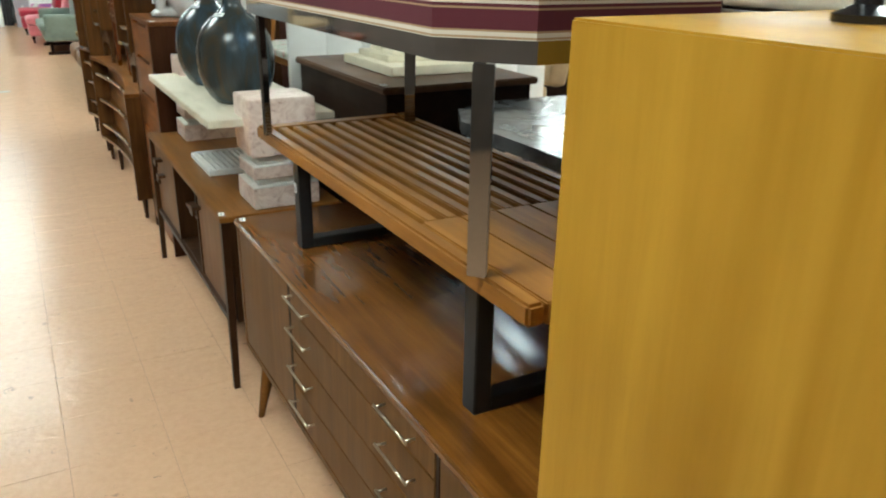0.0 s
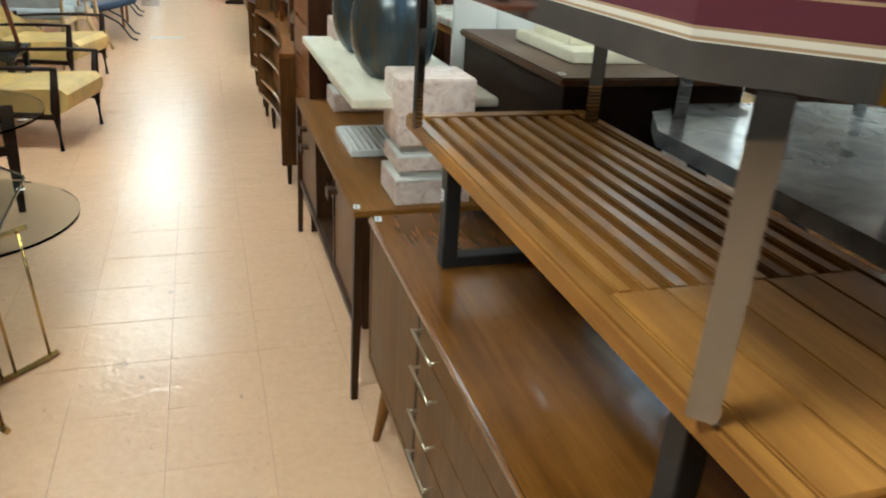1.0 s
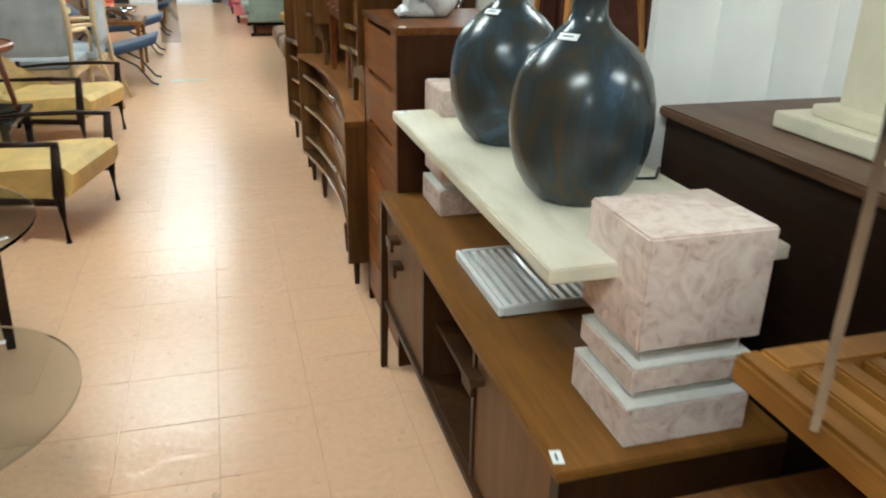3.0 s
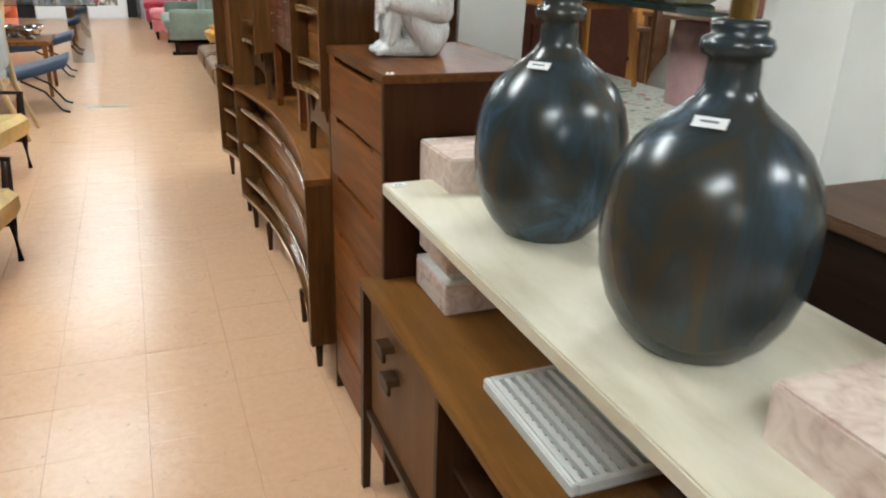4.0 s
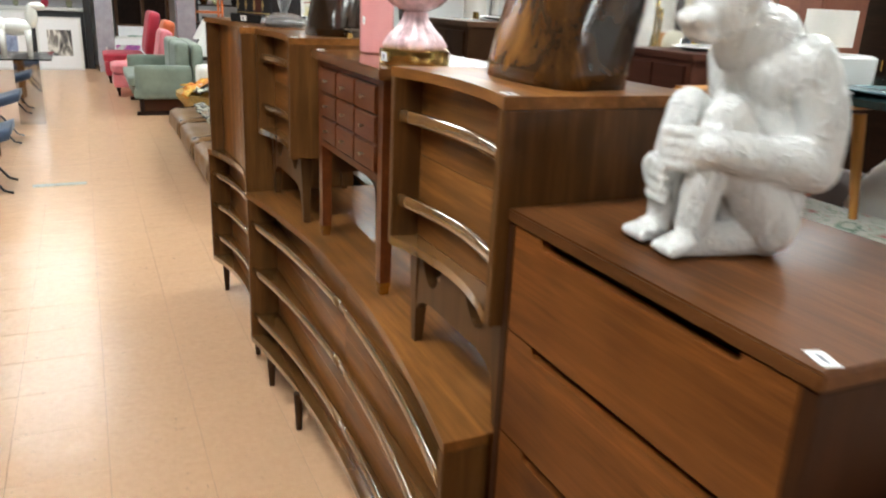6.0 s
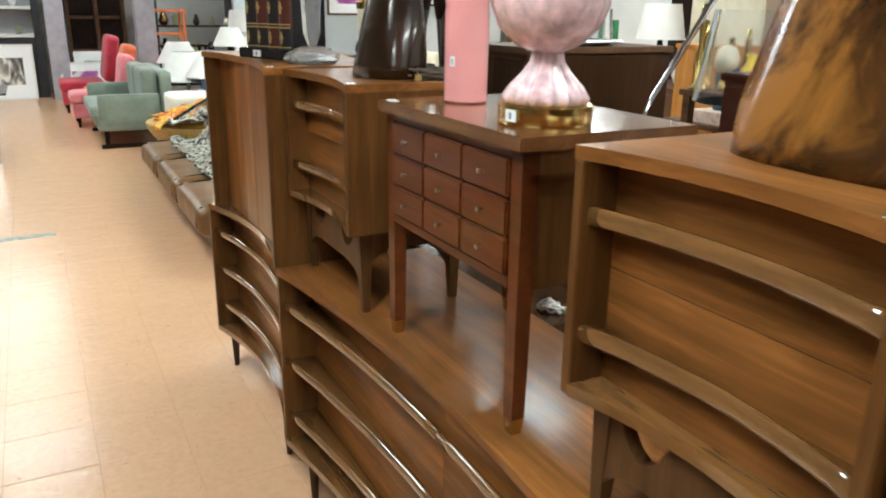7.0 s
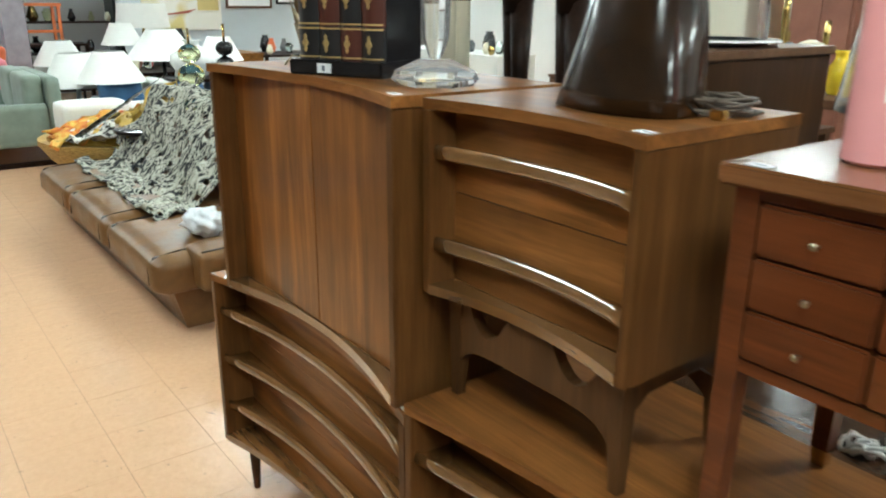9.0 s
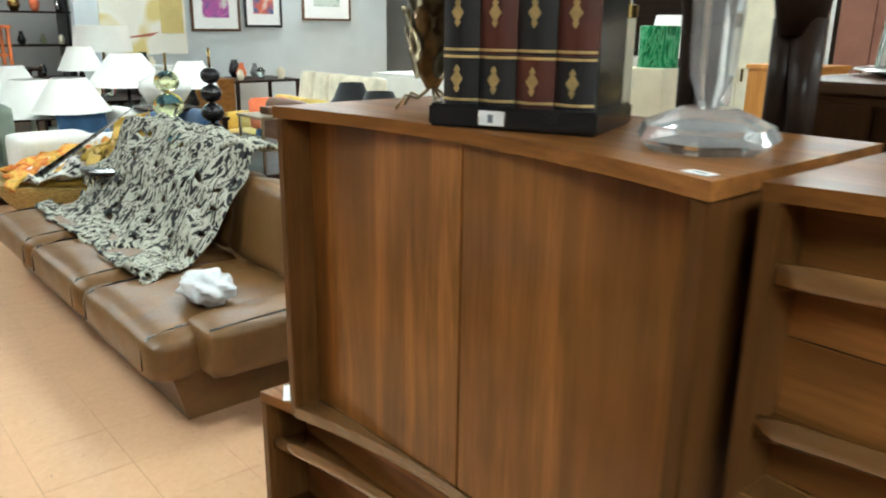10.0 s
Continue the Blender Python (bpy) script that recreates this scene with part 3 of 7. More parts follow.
# Second credenza: sliding doors at the ends, open bay with a shelf between
c = thing("teak_credenza", "oiled teak credenza with open shelf bay and dark pulls", "credenza", (0.9, 3.37, 0))
A, B, ZB, ZT, XF, XB = 2.625, 4.125, 0.265, 0.676, 0.655, 1.10
part("top", box(XF - 0.004, XB, A + 0.001, B - 0.001, ZT - 0.02, ZT), OIL_TEAK, c, "oiled teak top", bevel=0.003)
# Inner boards are coloured dark to give the open bay its shade
part("bottom", box(XF + 0.02, XB, A + 0.034, B - 0.034, ZB, ZB + 0.02), WALNUT_DARK_SHADED, c)
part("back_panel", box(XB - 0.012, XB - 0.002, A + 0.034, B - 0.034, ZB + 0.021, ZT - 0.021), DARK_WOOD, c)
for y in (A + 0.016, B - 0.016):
    part("side_panel", box(XF + 0.03, XB - 0.03, y - 0.008, y + 0.008, ZB, ZT - 0.021), WALNUT_DARK_SHADED, c)
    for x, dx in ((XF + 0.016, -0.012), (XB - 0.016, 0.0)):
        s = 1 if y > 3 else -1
        part("leg", taper(x, y, 0, ZT - 0.0205, 0.022, 0.032, dx, s * 0.004), WALNUT_DARK_SHADED, c, bevel=0.002)
DOOR = wood("ribbed_teak_door", (0.13, 0.060, 0.024), (0.20, 0.098, 0.040), "z", 0.45, 0.05, 0.8)
for ya, yb in ((2.662, 3.105), (3.585, 4.085)):
    part("door", box(XF + 0.018, XF + 0.034, ya, yb, ZB + 0.021, ZT - 0.022), DOOR, c, bevel=0.001)
    part("divider", box(XF + 0.012, XB - 0.02, (yb if ya < 3 else ya - 0.018), (yb + 0.018 if ya < 3 else ya), ZB + 0.021, ZT - 0.021), WALNUT_DARK_SHADED, c)
part("shelf", box(XF + 0.05, XB - 0.013, 3.125, 3.565, 0.445, 0.460), WALNUT_DARK_SHADED, c)
part("front_rail", box(XF + 0.004, XF + 0.02, A + 0.034, B - 0.034, ZB - 0.004, ZB + 0.016), WALNUT_DARK_SHADED, c)
for y, z in ((3.075, 0.585), (3.90, 0.585), (3.86, 0.515)):
    bm = slab_yz([(y - 0.035, z - 0.004), (y + 0.035, z - 0.004), (y + 0.035, z + 0.006), (y - 0.02, z + 0.008)], XF - 0.018, XF + 0.018)
    box(XF - 0.018, XF - 0.008, y - 0.034, y + 0.034, z - 0.028, z - 0.0042, bm)
    part("pull", bm, WALNUT_DARK_SHADED, c, "dark angular wooden bracket pull", bevel=0.002)
price_tag(0.668, 2.668, 0.6762, 80)

# Travertine console table on the second credenza
s = thing("stone_console", "travertine slab table on stepped pink stone pedestals", "console table", (0.95, 3.35, 0.676))
part("slab", box(0.668, 1.135, 2.752, 3.962, 0.958, 0.986), TRAVERTINE, s, "cream travertine slab top", bevel=0.003)
for ya, yb in ((2.660, 2.872), (3.838, 4.050)):
    xa, xb = 0.787, 1.028
    part("base_block", box(xa, xb, ya, yb, 0.6765, 0.752), PINK_STONE, s, bevel=0.003)
    part("white_course", box(xa + 0.001, xb - 0.001, ya + 0.001, yb - 0.001, 0.7525, 0.757), WHITE_STONE, s)
    part("neck", box(xa + 0.022, xb - 0.022, ya + 0.022, yb - 0.022, 0.7575, 0.782), WHITE_STONE, s, bevel=0.003)
    part("middle_block", box(xa + 0.006, xb - 0.006, ya + 0.006, yb - 0.006, 0.7825, 0.826), PINK_STONE, s, bevel=0.003)
    part("white_course", box(xa + 0.007, xb - 0.007, ya + 0.007, yb - 0.007, 0.8265, 0.831), WHITE_STONE, s)
    part("neck", box(xa + 0.022, xb - 0.022, ya + 0.022, yb - 0.022, 0.8315, 0.862), WHITE_STONE, s, bevel=0.003)
    part("upper_block", box(xa + 0.004, xb, ya + 0.003, yb - 0.003, 0.8625, 1.064), PINK_STONE, s, bevel=0.004)
price_tag(0.700, 3.93, 0.9862, 10)
price_tag(0.812, 4.03, 1.0642, 10)


def ceramic_lamp(x, y, top):
    t = thing("ceramic_table_lamp", "bulbous blue-green glazed ceramic table lamp on stone slab", "table lamp", (x, y, 0.986), "pair of ceramic lamps")
    z = 0.9865
    prof = [(0.098, z), (0.104, z + 0.006), (0.126, z + 0.025), (0.150, z + 0.060), (0.166, z + 0.105), (0.172, z + 0.155), (0.169, z + 0.205), (0.156, z + 0.250), (0.133, z + 0.286),
            (0.104, z + 0.312), (0.076, z + 0.330), (0.054, z + 0.346), (0.041, z + 0.364), (0.034, z + 0.385), (0.033, z + 0.400), (0.043, z + 0.404), (0.047, z + 0.414), (0.043, z + 0.424), (0.034, z + 0.428), (0.036, z + 0.438), (0.034, z + 0.446)]
    prof = [(0.85 * r if h_ < z + 0.37 else r, h_) for r, h_ in prof]
    part("body", lathe(x, y, prof, 56), VASE_GLAZE, t, smooth=True)
    part("stem", lathe(x, y, [(0.016, z + 0.4465), (0.016, top)], 20), BRASS, t, "brass tube stem", smooth="edges")
    part("socket", lathe(x, y, [(0.02, top + 0.0005), (0.022, top + 0.02), (0.018, top + 0.07)], 20), BRASS, t, "brass socket", smooth="edges")
    pts = [(x + 0.10, y + 0.03, z + 0.006), (x + 0.15, y + 0.06, z + 0.005), (x + 0.22, y + 0.05, z + 0.005), (x + 0.27, y + 0.12, z + 0.005)]
    part("cord", tube(pts, 0.0035, 6), BLACK, t, "black power cord")
    return t


ceramic_lamp(0.872, 3.10, 1.62)
ceramic_lamp(0.885, 3.57, 1.62)
price_tag(0.812, 3.058, 1.3145, -55, 38, 0.042, 0.017)
price_tag(0.825, 3.528, 1.3145, -55, 38, 0.042, 0.017)

# White lattice tray under the slab
w = thing("lattice_tray", "white glazed lattice tray on teak credenza", "tray", (0.86, 3.33, 0.677))
TX0, TX1, TY0, TY1 = 0.742, 1.03, 3.165, 3.515
for a in (box(TX0, TX0 + 0.012, TY0, TY1, 0.677, 0.703), box(TX1 - 0.012, TX1, TY0, TY1, 0.677, 0.703), box(TX0 + 0.0121, TX1 - 0.0121, TY0, TY0 + 0.012, 0.677, 0.703), box(TX0 + 0.0121, TX1 - 0.0121, TY1 - 0.012, TY1, 0.677, 0.703)):
    part("rim", a, WHITE_CERAMIC, w, bevel=0.003)
for k in range(11):
    x = TX0 + 0.022 + k * (TX1 - TX0 - 0.044) / 10
    part("bar", box(x - 0.006, x + 0.006, TY0 + 0.0125, TY1 - 0.0125, 0.686, 0.699), WHITE_CERAMIC, w)
for k in range(13):
    y = TY0 + 0.024 + k * (TY1 - TY0 - 0.048) / 12
    part("cross_bar", box(TX0 + 0.0125, TX1 - 0.0125, y - 0.005, y + 0.005, 0.6785, 0.6858), WHITE_CERAMIC, w)

# Tall chest of six drawers
CX, CY0, CY1, CT, CB = 0.712, 4.09, 4.688, 1.213, 1.165
c = thing("tall_chest", "tall teak chest of six drawers with slot pulls", "chest of drawers", (0.94, 4.39, 0))
part("top", box(CX - 0.003, CB, CY0 - 0.002, CY1 + 0.002, CT - 0.022, CT), TEAK_TOP, c, bevel=0.003)
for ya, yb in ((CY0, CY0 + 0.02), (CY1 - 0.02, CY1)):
    part("side_panel", box(CX, CB, ya, yb, 0.0, CT - 0.0225), TEAK_SHADED, c, bevel=0.0015)
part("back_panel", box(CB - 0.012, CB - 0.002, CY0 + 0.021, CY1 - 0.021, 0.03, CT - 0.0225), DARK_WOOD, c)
part("plinth", box(CX + 0.03, CX + 0.05, CY0 + 0.021, CY1 - 0.021, 0.0, 0.055), DARK_WOOD, c)
part("dust_board", box(CX + 0.035, CX + 0.045, CY0 + 0.021, CY1 - 0.021, 0.056, CT - 0.0226), TEAK_SHADED, c)
DP = (CT - 0.014 - 0.06) / 6
for k in range(6):
    zt = CT - 0.0235 - k * DP if k == 0 else CT - 0.014 - k * DP
    zb = CT - 0.014 - (k + 1) * DP + 0.003
    y0, y1 = CY0 + 0.0215, CY1 - 0.0215
    s0, s1, dz = y0 + 0.075, y1 - 0.075, 0.024
    # the upper edge dips into a long slot with rounded ends
    low = zt - 0.006
    pts = [(y0, zb), (y1, zb), (y1, zt), (s1 + 0.0, zt)]
    pts += [(s1 - 0.004, low - 0.005), (s1 - 0.012, low - 0.010), (s0 + 0.012, low - 0.010), (s0 + 0.004, low - 0.005), (s0, zt), (y0, zt)]
    part("drawer_front", slab_yz(pts, CX + 0.001, CX + 0.021), TEAK, c)
price_tag(0.735, 4.112, 1.2132, 70)

# Seated glazed animal statue on the chest, kept as one plain shape
f = bmesh.new()


def blob(x, y, z, rx, ry, rz, turn=0.0, tilt=0.0, lean=0.0):
    bmesh.ops.create_icosphere(f, subdivisions=3, radius=1.0, matrix=pose(x, y, z, tilt, lean, turn) @ Matrix.Diagonal((rx, ry, rz, 1)))


def limb(points, radii):
    """A rounded limb: corners of the path cut twice, then a tube with closed ball ends."""
    pts = [(*p_, r_ * (1.16 if r_ > 0.015 else 1.08)) for p_, r_ in zip(points, radii)]
    for _ in range(3):
        cut = [pts[0]]
        for u_, w_ in zip(pts, pts[1:]):
            cut += [tuple(0.75 * c_ + 0.25 * e_ for c_, e_ in zip(u_, w_)), tuple(0.25 * c_ + 0.75 * e_ for c_, e_ in zip(u_, w_))]
        pts = cut + [pts[-1]]
    tube([q[:3] for q in pts], 0.01, 16, f, [q[3] for q in pts])
    for q in (pts[0], pts[-1]):
        blob(q[0], q[1], q[2], q[3], q[3], q[3])


fy = 4.385
for bx, by, bz, rx_, ry_, rz_, lean_ in ((0.922, 0, 1.285, 0.086, 0.098, 0.074, 0), (0.935, 0, 1.365, 0.072, 0.092, 0.120, -8), (0.915, 0, 1.455, 0.070, 0.098, 0.060, -15), (0.90, 0, 1.49, 0.06, 0.07, 0.05, -20),
                                         (0.873, 0, 1.497, 0.052, 0.056, 0.056, -35), (0.828, 0, 1.540, 0.056, 0.050, 0.047, -10), (0.795, 0, 1.556, 0.024, 0.040, 0.011, 0),
                                         (0.775, 0, 1.517, 0.034, 0.033, 0.018, 0), (0.783, 0, 1.499, 0.030, 0.027, 0.013, 10), (0.90, 0, 1.40, 0.055, 0.06, 0.07, 0)):
    blob(bx, fy + by, bz, rx_, ry_, rz_, 0, 0, lean_)
for s in (-1, 1):
    limb([(0.92, fy + s * 0.058, 1.262), (0.86, fy + s * 0.062, 1.33), (0.822, fy + s * 0.046, 1.392)], [0.044, 0.040, 0.031])
    limb([(0.820, fy + s * 0.046, 1.392), (0.795, fy + s * 0.042, 1.32), (0.792, fy + s * 0.036, 1.240)], [0.032, 0.029, 0.024])
    limb([(0.90, fy + s * 0.055, 1.240), (0.82, fy + s * 0.045, 1.236), (0.760, fy + s * 0.040, 1.230)], [0.024, 0.022, 0.016])
    limb([(0.925, fy + s * 0.080, 1.465), (0.955, fy + s * 0.102, 1.405), (0.958, fy + s * 0.100, 1.340)], [0.036, 0.033, 0.029])
    zh = 1.362 if s < 0 else 1.312
    limb([(0.958, fy + s * 0.100, 1.342), (0.88, fy + s * 0.098, 0.5 * zh + 0.668), (0.79, fy + s * 0.070, zh)], [0.030, 0.028, 0.022])
    blob(0.778, fy + s * 0.050, zh - 0.004, 0.022, 0.028, 0.028)
    for k in range(4):
        zf = zh + 0.018 - 0.0145 * k
        limb([(0.782, fy + s * 0.058, zf), (0.752, fy + s * 0.036, zf - 0.002), (0.748, fy - s * 0.006, zf - 0.005)], [0.0088, 0.0085, 0.0072])
        limb([(0.765, fy + s * (0.026 + 0.010 * k), 1.230), (0.738, fy + s * (0.022 + 0.013 * k), 1.224)], [0.0105, 0.0085])
    blob(0.838, fy + s * 0.050, 1.545, 0.013, 0.007, 0.016)
moved(Matrix.Translation((0.897, 4.440, 0)) @ Matrix.Rotation(math.radians(-6), 4, "Z") @ Matrix.Diagonal((0.80, 0.90, 1, 1)) @ Matrix.Translation((-0.865, -4.385, 0)), f)
fig = tagged(part("animal_statue", f, FUR_GLAZE, None, smooth=True), "glossy white glazed ceramic seated animal statue", "statue")
md = fig.modifiers.new("merge", "REMESH")
md.mode, md.voxel_size, md.use_smooth_shade = "VOXEL", 0.003, True
ms = fig.modifiers.new("soften", "SMOOTH")
ms.iterations, ms.factor = 3, 0.5

# Long concave dresser
d = thing("concave_dresser", "long walnut dresser with inward-curved front and sculpted pulls", "dresser", (0.87, 5.69, 0))
concave_case(d, 4.722, 6.585, 0.150, 0.775, 0.632, 0.522, 0.085, (0.655, 0.46, 0.265), (5.653,), 0.022)
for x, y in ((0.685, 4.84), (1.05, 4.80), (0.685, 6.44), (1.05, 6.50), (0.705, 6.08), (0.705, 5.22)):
    part("leg", taper(x, y, 0, 0.15, 0.022, 0.036, 0, 0, None, 12), WALNUT_DARK_SHADED, d, smooth="edges")


def nightstand(y0, y1, xf, label):
    t = thing("nightstand", label, "nightstand", (xf + 0.2, (y0 + y1) / 2, 0.776), "pair of nightstands")
    z1, z0, depth, sag = 1.388, 1.004, 0.40, 0.036
    concave_case(t, y0, y1, z0, z1, xf, depth, sag, (1.290, 1.108), (), 0.02, drawer_edges=[z0 + 0.02, 1.205, z1 - 0.02])
    # arched aprons with a slot at each end, and tapered legs
    fx, bx, ya, yb = xf + 0.062, xf + depth - 0.07, y0 + 0.052, y1 - 0.052
    for x in (fx, bx):
        run = [i / 32 for i in range(33)]
        lo = [(ya + (yb - ya) * u, 0.898 - 0.050 * abs(2 * u - 1) ** 7) for u in run]
        hi = [(ya + (yb - ya) * u, 1.0035 - 0.066 * max(0.0, math.sin(math.tau * (abs(2 * u - 1) - 0.28) / 1.1)) ** 0.7) for u in run]
        part("apron", slab_yz(hi + lo[::-1], x - 0.012, x + 0.012), WALNUT_LEG, t, "arched apron with two slots")
        for y, s in ((ya, -1), (yb, 1)):
            part("leg", taper(x, y, 0.7765, 1.0035, 0.020, 0.038, 0, s * 0.008), WALNUT_LEG, t, bevel=0.004)
    for y in (ya, yb):
        part("side_apron", slab_xz([(fx + 0.018, 1.0035), (bx - 0.018, 1.0035), (bx - 0.018, 0.915), (bx - 0.06, 0.945), (fx + 0.06, 0.945), (fx + 0.018, 0.915)], y - 0.010, y + 0.010), WALNUT_LEG, t)
    return t


nightstand(4.693, 5.180, 0.690, "walnut two-drawer nightstand with curved front, on dresser beside tall chest")
nightstand(6.085, 6.600, 0.690, "walnut two-drawer nightstand with curved front, on dresser beside upright cabinet")
price_tag(0.715, 4.722, 1.3882, 80)
price_tag(0.715, 6.107, 1.3882, 80)

# Nine-drawer table
t = thing("nine_drawer_table", "small cherry table with nine knobbed drawers on tapered legs", "side table", (0.92, 5.69, 0.776))
WX, WY0, WY1, WB = 0.757, 5.408, 5.985, 1.13
part("top", box(WX - 0.018, WB + 0.015, WY0 - 0.02, WY1 + 0.02, 1.334, 1.362), CHERRY_TOP, t, "reddish-brown overhanging top", bevel=0.004)
part("side_panel", box(WX + 0.036, WB - 0.036, WY0 + 0.004, WY0 + 0.02, 1.075, 1.3335), WALNUT_SHADED, t)
part("side_panel", box(WX + 0.036, WB - 0.036, WY1 - 0.02, WY1 - 0.004, 1.075, 1.3335), WALNUT_SHADED, t)
part("back_panel", box(WB - 0.02, WB - 0.006, WY0 + 0.036, WY1 - 0.036, 1.075, 1.3335), WALNUT_SHADED, t)
part("carcass", box(WX + 0.016, WX + 0.03, WY0 + 0.036, WY1 - 0.036, 1.075, 1.3335), DARK_WOOD, t)
part("apron_rail", box(WX + 0.001, WX + 0.0155, WY0 + 0.036, WY1 - 0.036, 1.075, 1.094), CHERRY, t)
part("upper_rail", box(WX + 0.001, WX + 0.0155, WY0 + 0.036, WY1 - 0.036, 1.318, 1.3335), CHERRY, t)
cw, rh = (WY1 - WY0 - 0.074) / 3, (1.317 - 1.096) / 3
for i in range(3):
    for j in range(3):
        ya, za = WY0 + 0.037 + i * cw, 1.096 + j * rh
        bm = box(WX - 0.006, WX + 0.0155, ya + 0.0018, ya + cw - 0.0018, za + 0.0014, za + rh - 0.0014)
        dr = part("drawer", bm, CHERRY, t, bevel=0.004, segments=2)
        kb = lathe(0, 0, [(0.002, 0), (0.002, 0.007), (0.0048, 0.009), (0.005, 0.012), (0.003, 0.0135)], 10)
        part("knob", moved(pose(WX - 0.0065, ya + cw / 2, za + rh / 2, 0, -90, 0), kb), PEWTER, dr, "small dull brass knob", smooth="edges")
for x in (WX + 0.018, WB - 0.018):
    for y in (WY0 + 0.018, WY1 - 0.018):
        lg = part("leg", taper(x, y, 0.812, 1.3335, 0.030, 0.036), CHERRY, t, bevel=0.002)
        part("foot_cap", taper(x, y, 0.7765, 0.8115, 0.022, 0.0305), BRASS, lg, "brass foot cap")
price_tag(0.757, 5.955, 1.3622, 85)

# Stacked cabinet: lower chest with curved front, upper two-door cabinet
d = thing("lower_chest", "walnut three-drawer chest with inward-curved front, carrying a cabinet", "chest of drawers", (0.87, 7.13, 0))
concave_case(d, 6.600, 7.685, 0.140, 0.735, 0.642, 0.47, 0.075, (0.612, 0.445, 0.275), (), 0.024)
for x, y in ((0.69, 7.55), (1.06, 7.56), (0.69, 6.74), (1.06, 6.72)):
    part("leg", taper(x, y, 0, 0.14, 0.022, 0.036, 0, 0, None, 12), WALNUT_DARK_SHADED, d, smooth="edges")
price_tag(0.665, 6.625, 0.7352, 80)
price_tag(0.700, 7.63, 0.7352, 60, 0, 0.075, 0.05)
u = thing("upper_cabinet", "walnut two-door cabinet with inward-curved front, stacked on chest", "cabinet", (0.87, 7.09, 0.736))
UY0, UY1, UZ0, UZ1, UX, US, UB = 6.632, 7.548, 0.7355, 1.390, 0.642, 0.066, 1.085
part("top", curved_board(UY0 - 0.004, UY1 + 0.004, UX - 0.004, US, UB, UZ1 - 0.022, UZ1), WALNUT, u, bevel=0.003)
part("bottom", curved_board(UY0 + 0.022, UY1 - 0.022, UX, US, UB - 0.01, UZ0, UZ0 + 0.024), WALNUT_LIP, u, bevel=0.004)
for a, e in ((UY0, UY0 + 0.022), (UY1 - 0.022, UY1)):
    part("side_panel", box(UX + 0.001, UB, a, e, UZ0, UZ1 - 0.0225), WALNUT_SHADED, u, bevel=0.002)
part("back_panel", box(UB - 0.012, UB - 0.002, UY0 + 0.023, UY1 - 0.023, UZ0 + 0.0245, UZ1 - 0.0225), DARK_WOOD, u)
uc, uh = (UY0 + UY1) / 2, (UY1 - UY0) / 2
for ya, yb in ((UY0 + 0.024, uc - 0.003), (uc + 0.003, UY1 - 0.024)):
    pts = [(UX + 0.060 + 0.010 * (1 - ((ya + (yb - ya) * i / 10 - uc) / uh) ** 2), ya + (yb - ya) * i / 10) for i in range(11)]
    part("door", prism(pts + [(x + 0.018, y) for x, y in pts[::-1]], UZ0 + 0.026, UZ1 - 0.024), WALNUT_UP, u, "figured walnut door", smooth="edges")
price_tag(0.668, 6.66, 1.3902, 80)


# ---- small things on the row ----
def burl_lamp(x, y, z, w, d, h, turn, lean=0.0, material=None):
    bm = bmesh.new()
    n, rows = 20, 12
    rings = []
    for j in range(rows):
        f = j / (rows - 1)
        wide = 1 - 0.30 * f + 0.16 * math.sin(3.0 * f + turn)
        shift = 0.22 * w * math.sin(2.4 * f + turn) + lean * f
        ring_ = []
        for i in range(n):
            a = i * math.tau / n
            q = 1 + 0.16 * noise.noise(Vector((math.cos(a) * 1.3, math.sin(a) * 1.3, f * 1.6 + turn)))
            ring_.append(bm.verts.new((x + shift + w / 2 * wide * q * math.copysign(abs(math.cos(a)) ** 0.7, math.cos(a)), y + d / 2 * wide * q * math.copysign(abs(math.sin(a)) ** 0.7, math.sin(a)), z + h * f)))
        rings.append(ring_)
    for a, b_ in zip(rings, rings[1:]):
        for i in range(n):
            bm.faces.new((a[i], a[(i + 1) % n], b_[(i + 1) % n], b_[i]))
    bm.faces.new(rings[0][::-1])
    bm.faces.new(rings[-1])
    t = thing("burl_wood_lamp", "freeform polished burl wood table lamp base on nightstand", "table lamp", (x, y, z), "burl wood lamps")
    part("body", bm, material or BURL, t, smooth=True)
    part("stem", lathe(x + lean, y, [(0.012, z + h + 0.0005), (0.012, z + h + 0.10)], 12), BRASS, t, "brass stem", smooth="edges")
    return t


burl_lamp(0.90, 4.90, 1.3885, 0.17, 0.30, 0.36, 0.3)
DARK_BURL = blotches("dark_burl_wood", [(0.46, (0.012, 0.006, 0.003)), (0.60, (0.035, 0.015, 0.005)), (0.70, (0.28, 0.115, 0.02))], 2.8, 0.2, 5.0, 0.9, 0.1, 0.4)
burl_lamp(0.86, 6.28, 1.3885, 0.16, 0.22, 0.40, 2.0, 0.10, DARK_BURL)

t = thing("cord_bundle", "tangled brown lamp cord on nightstand", "cord", (0.95, 6.20, 1.3885))
pts = []
for k in range(70):
    a = k * 0.75
    pts.append((0.96 + (0.05 + 0.02 * math.sin(k * 1.9)) * math.cos(a), 6.16 + (0.055 + 0.015 * math.cos(k * 1.3)) * math.sin(a), 1.3925 + 0.012 * (1 + math.sin(k * 0.47))))
part("wire", tube(pts, 0.0032, 6), plain("brown_cord", (0.10, 0.075, 0.055), 0.6), t, smooth=True)
part("plug", box(0.885, 0.905, 6.10, 6.125, 1.389, 1.405), BRASS, t, bevel=0.003)

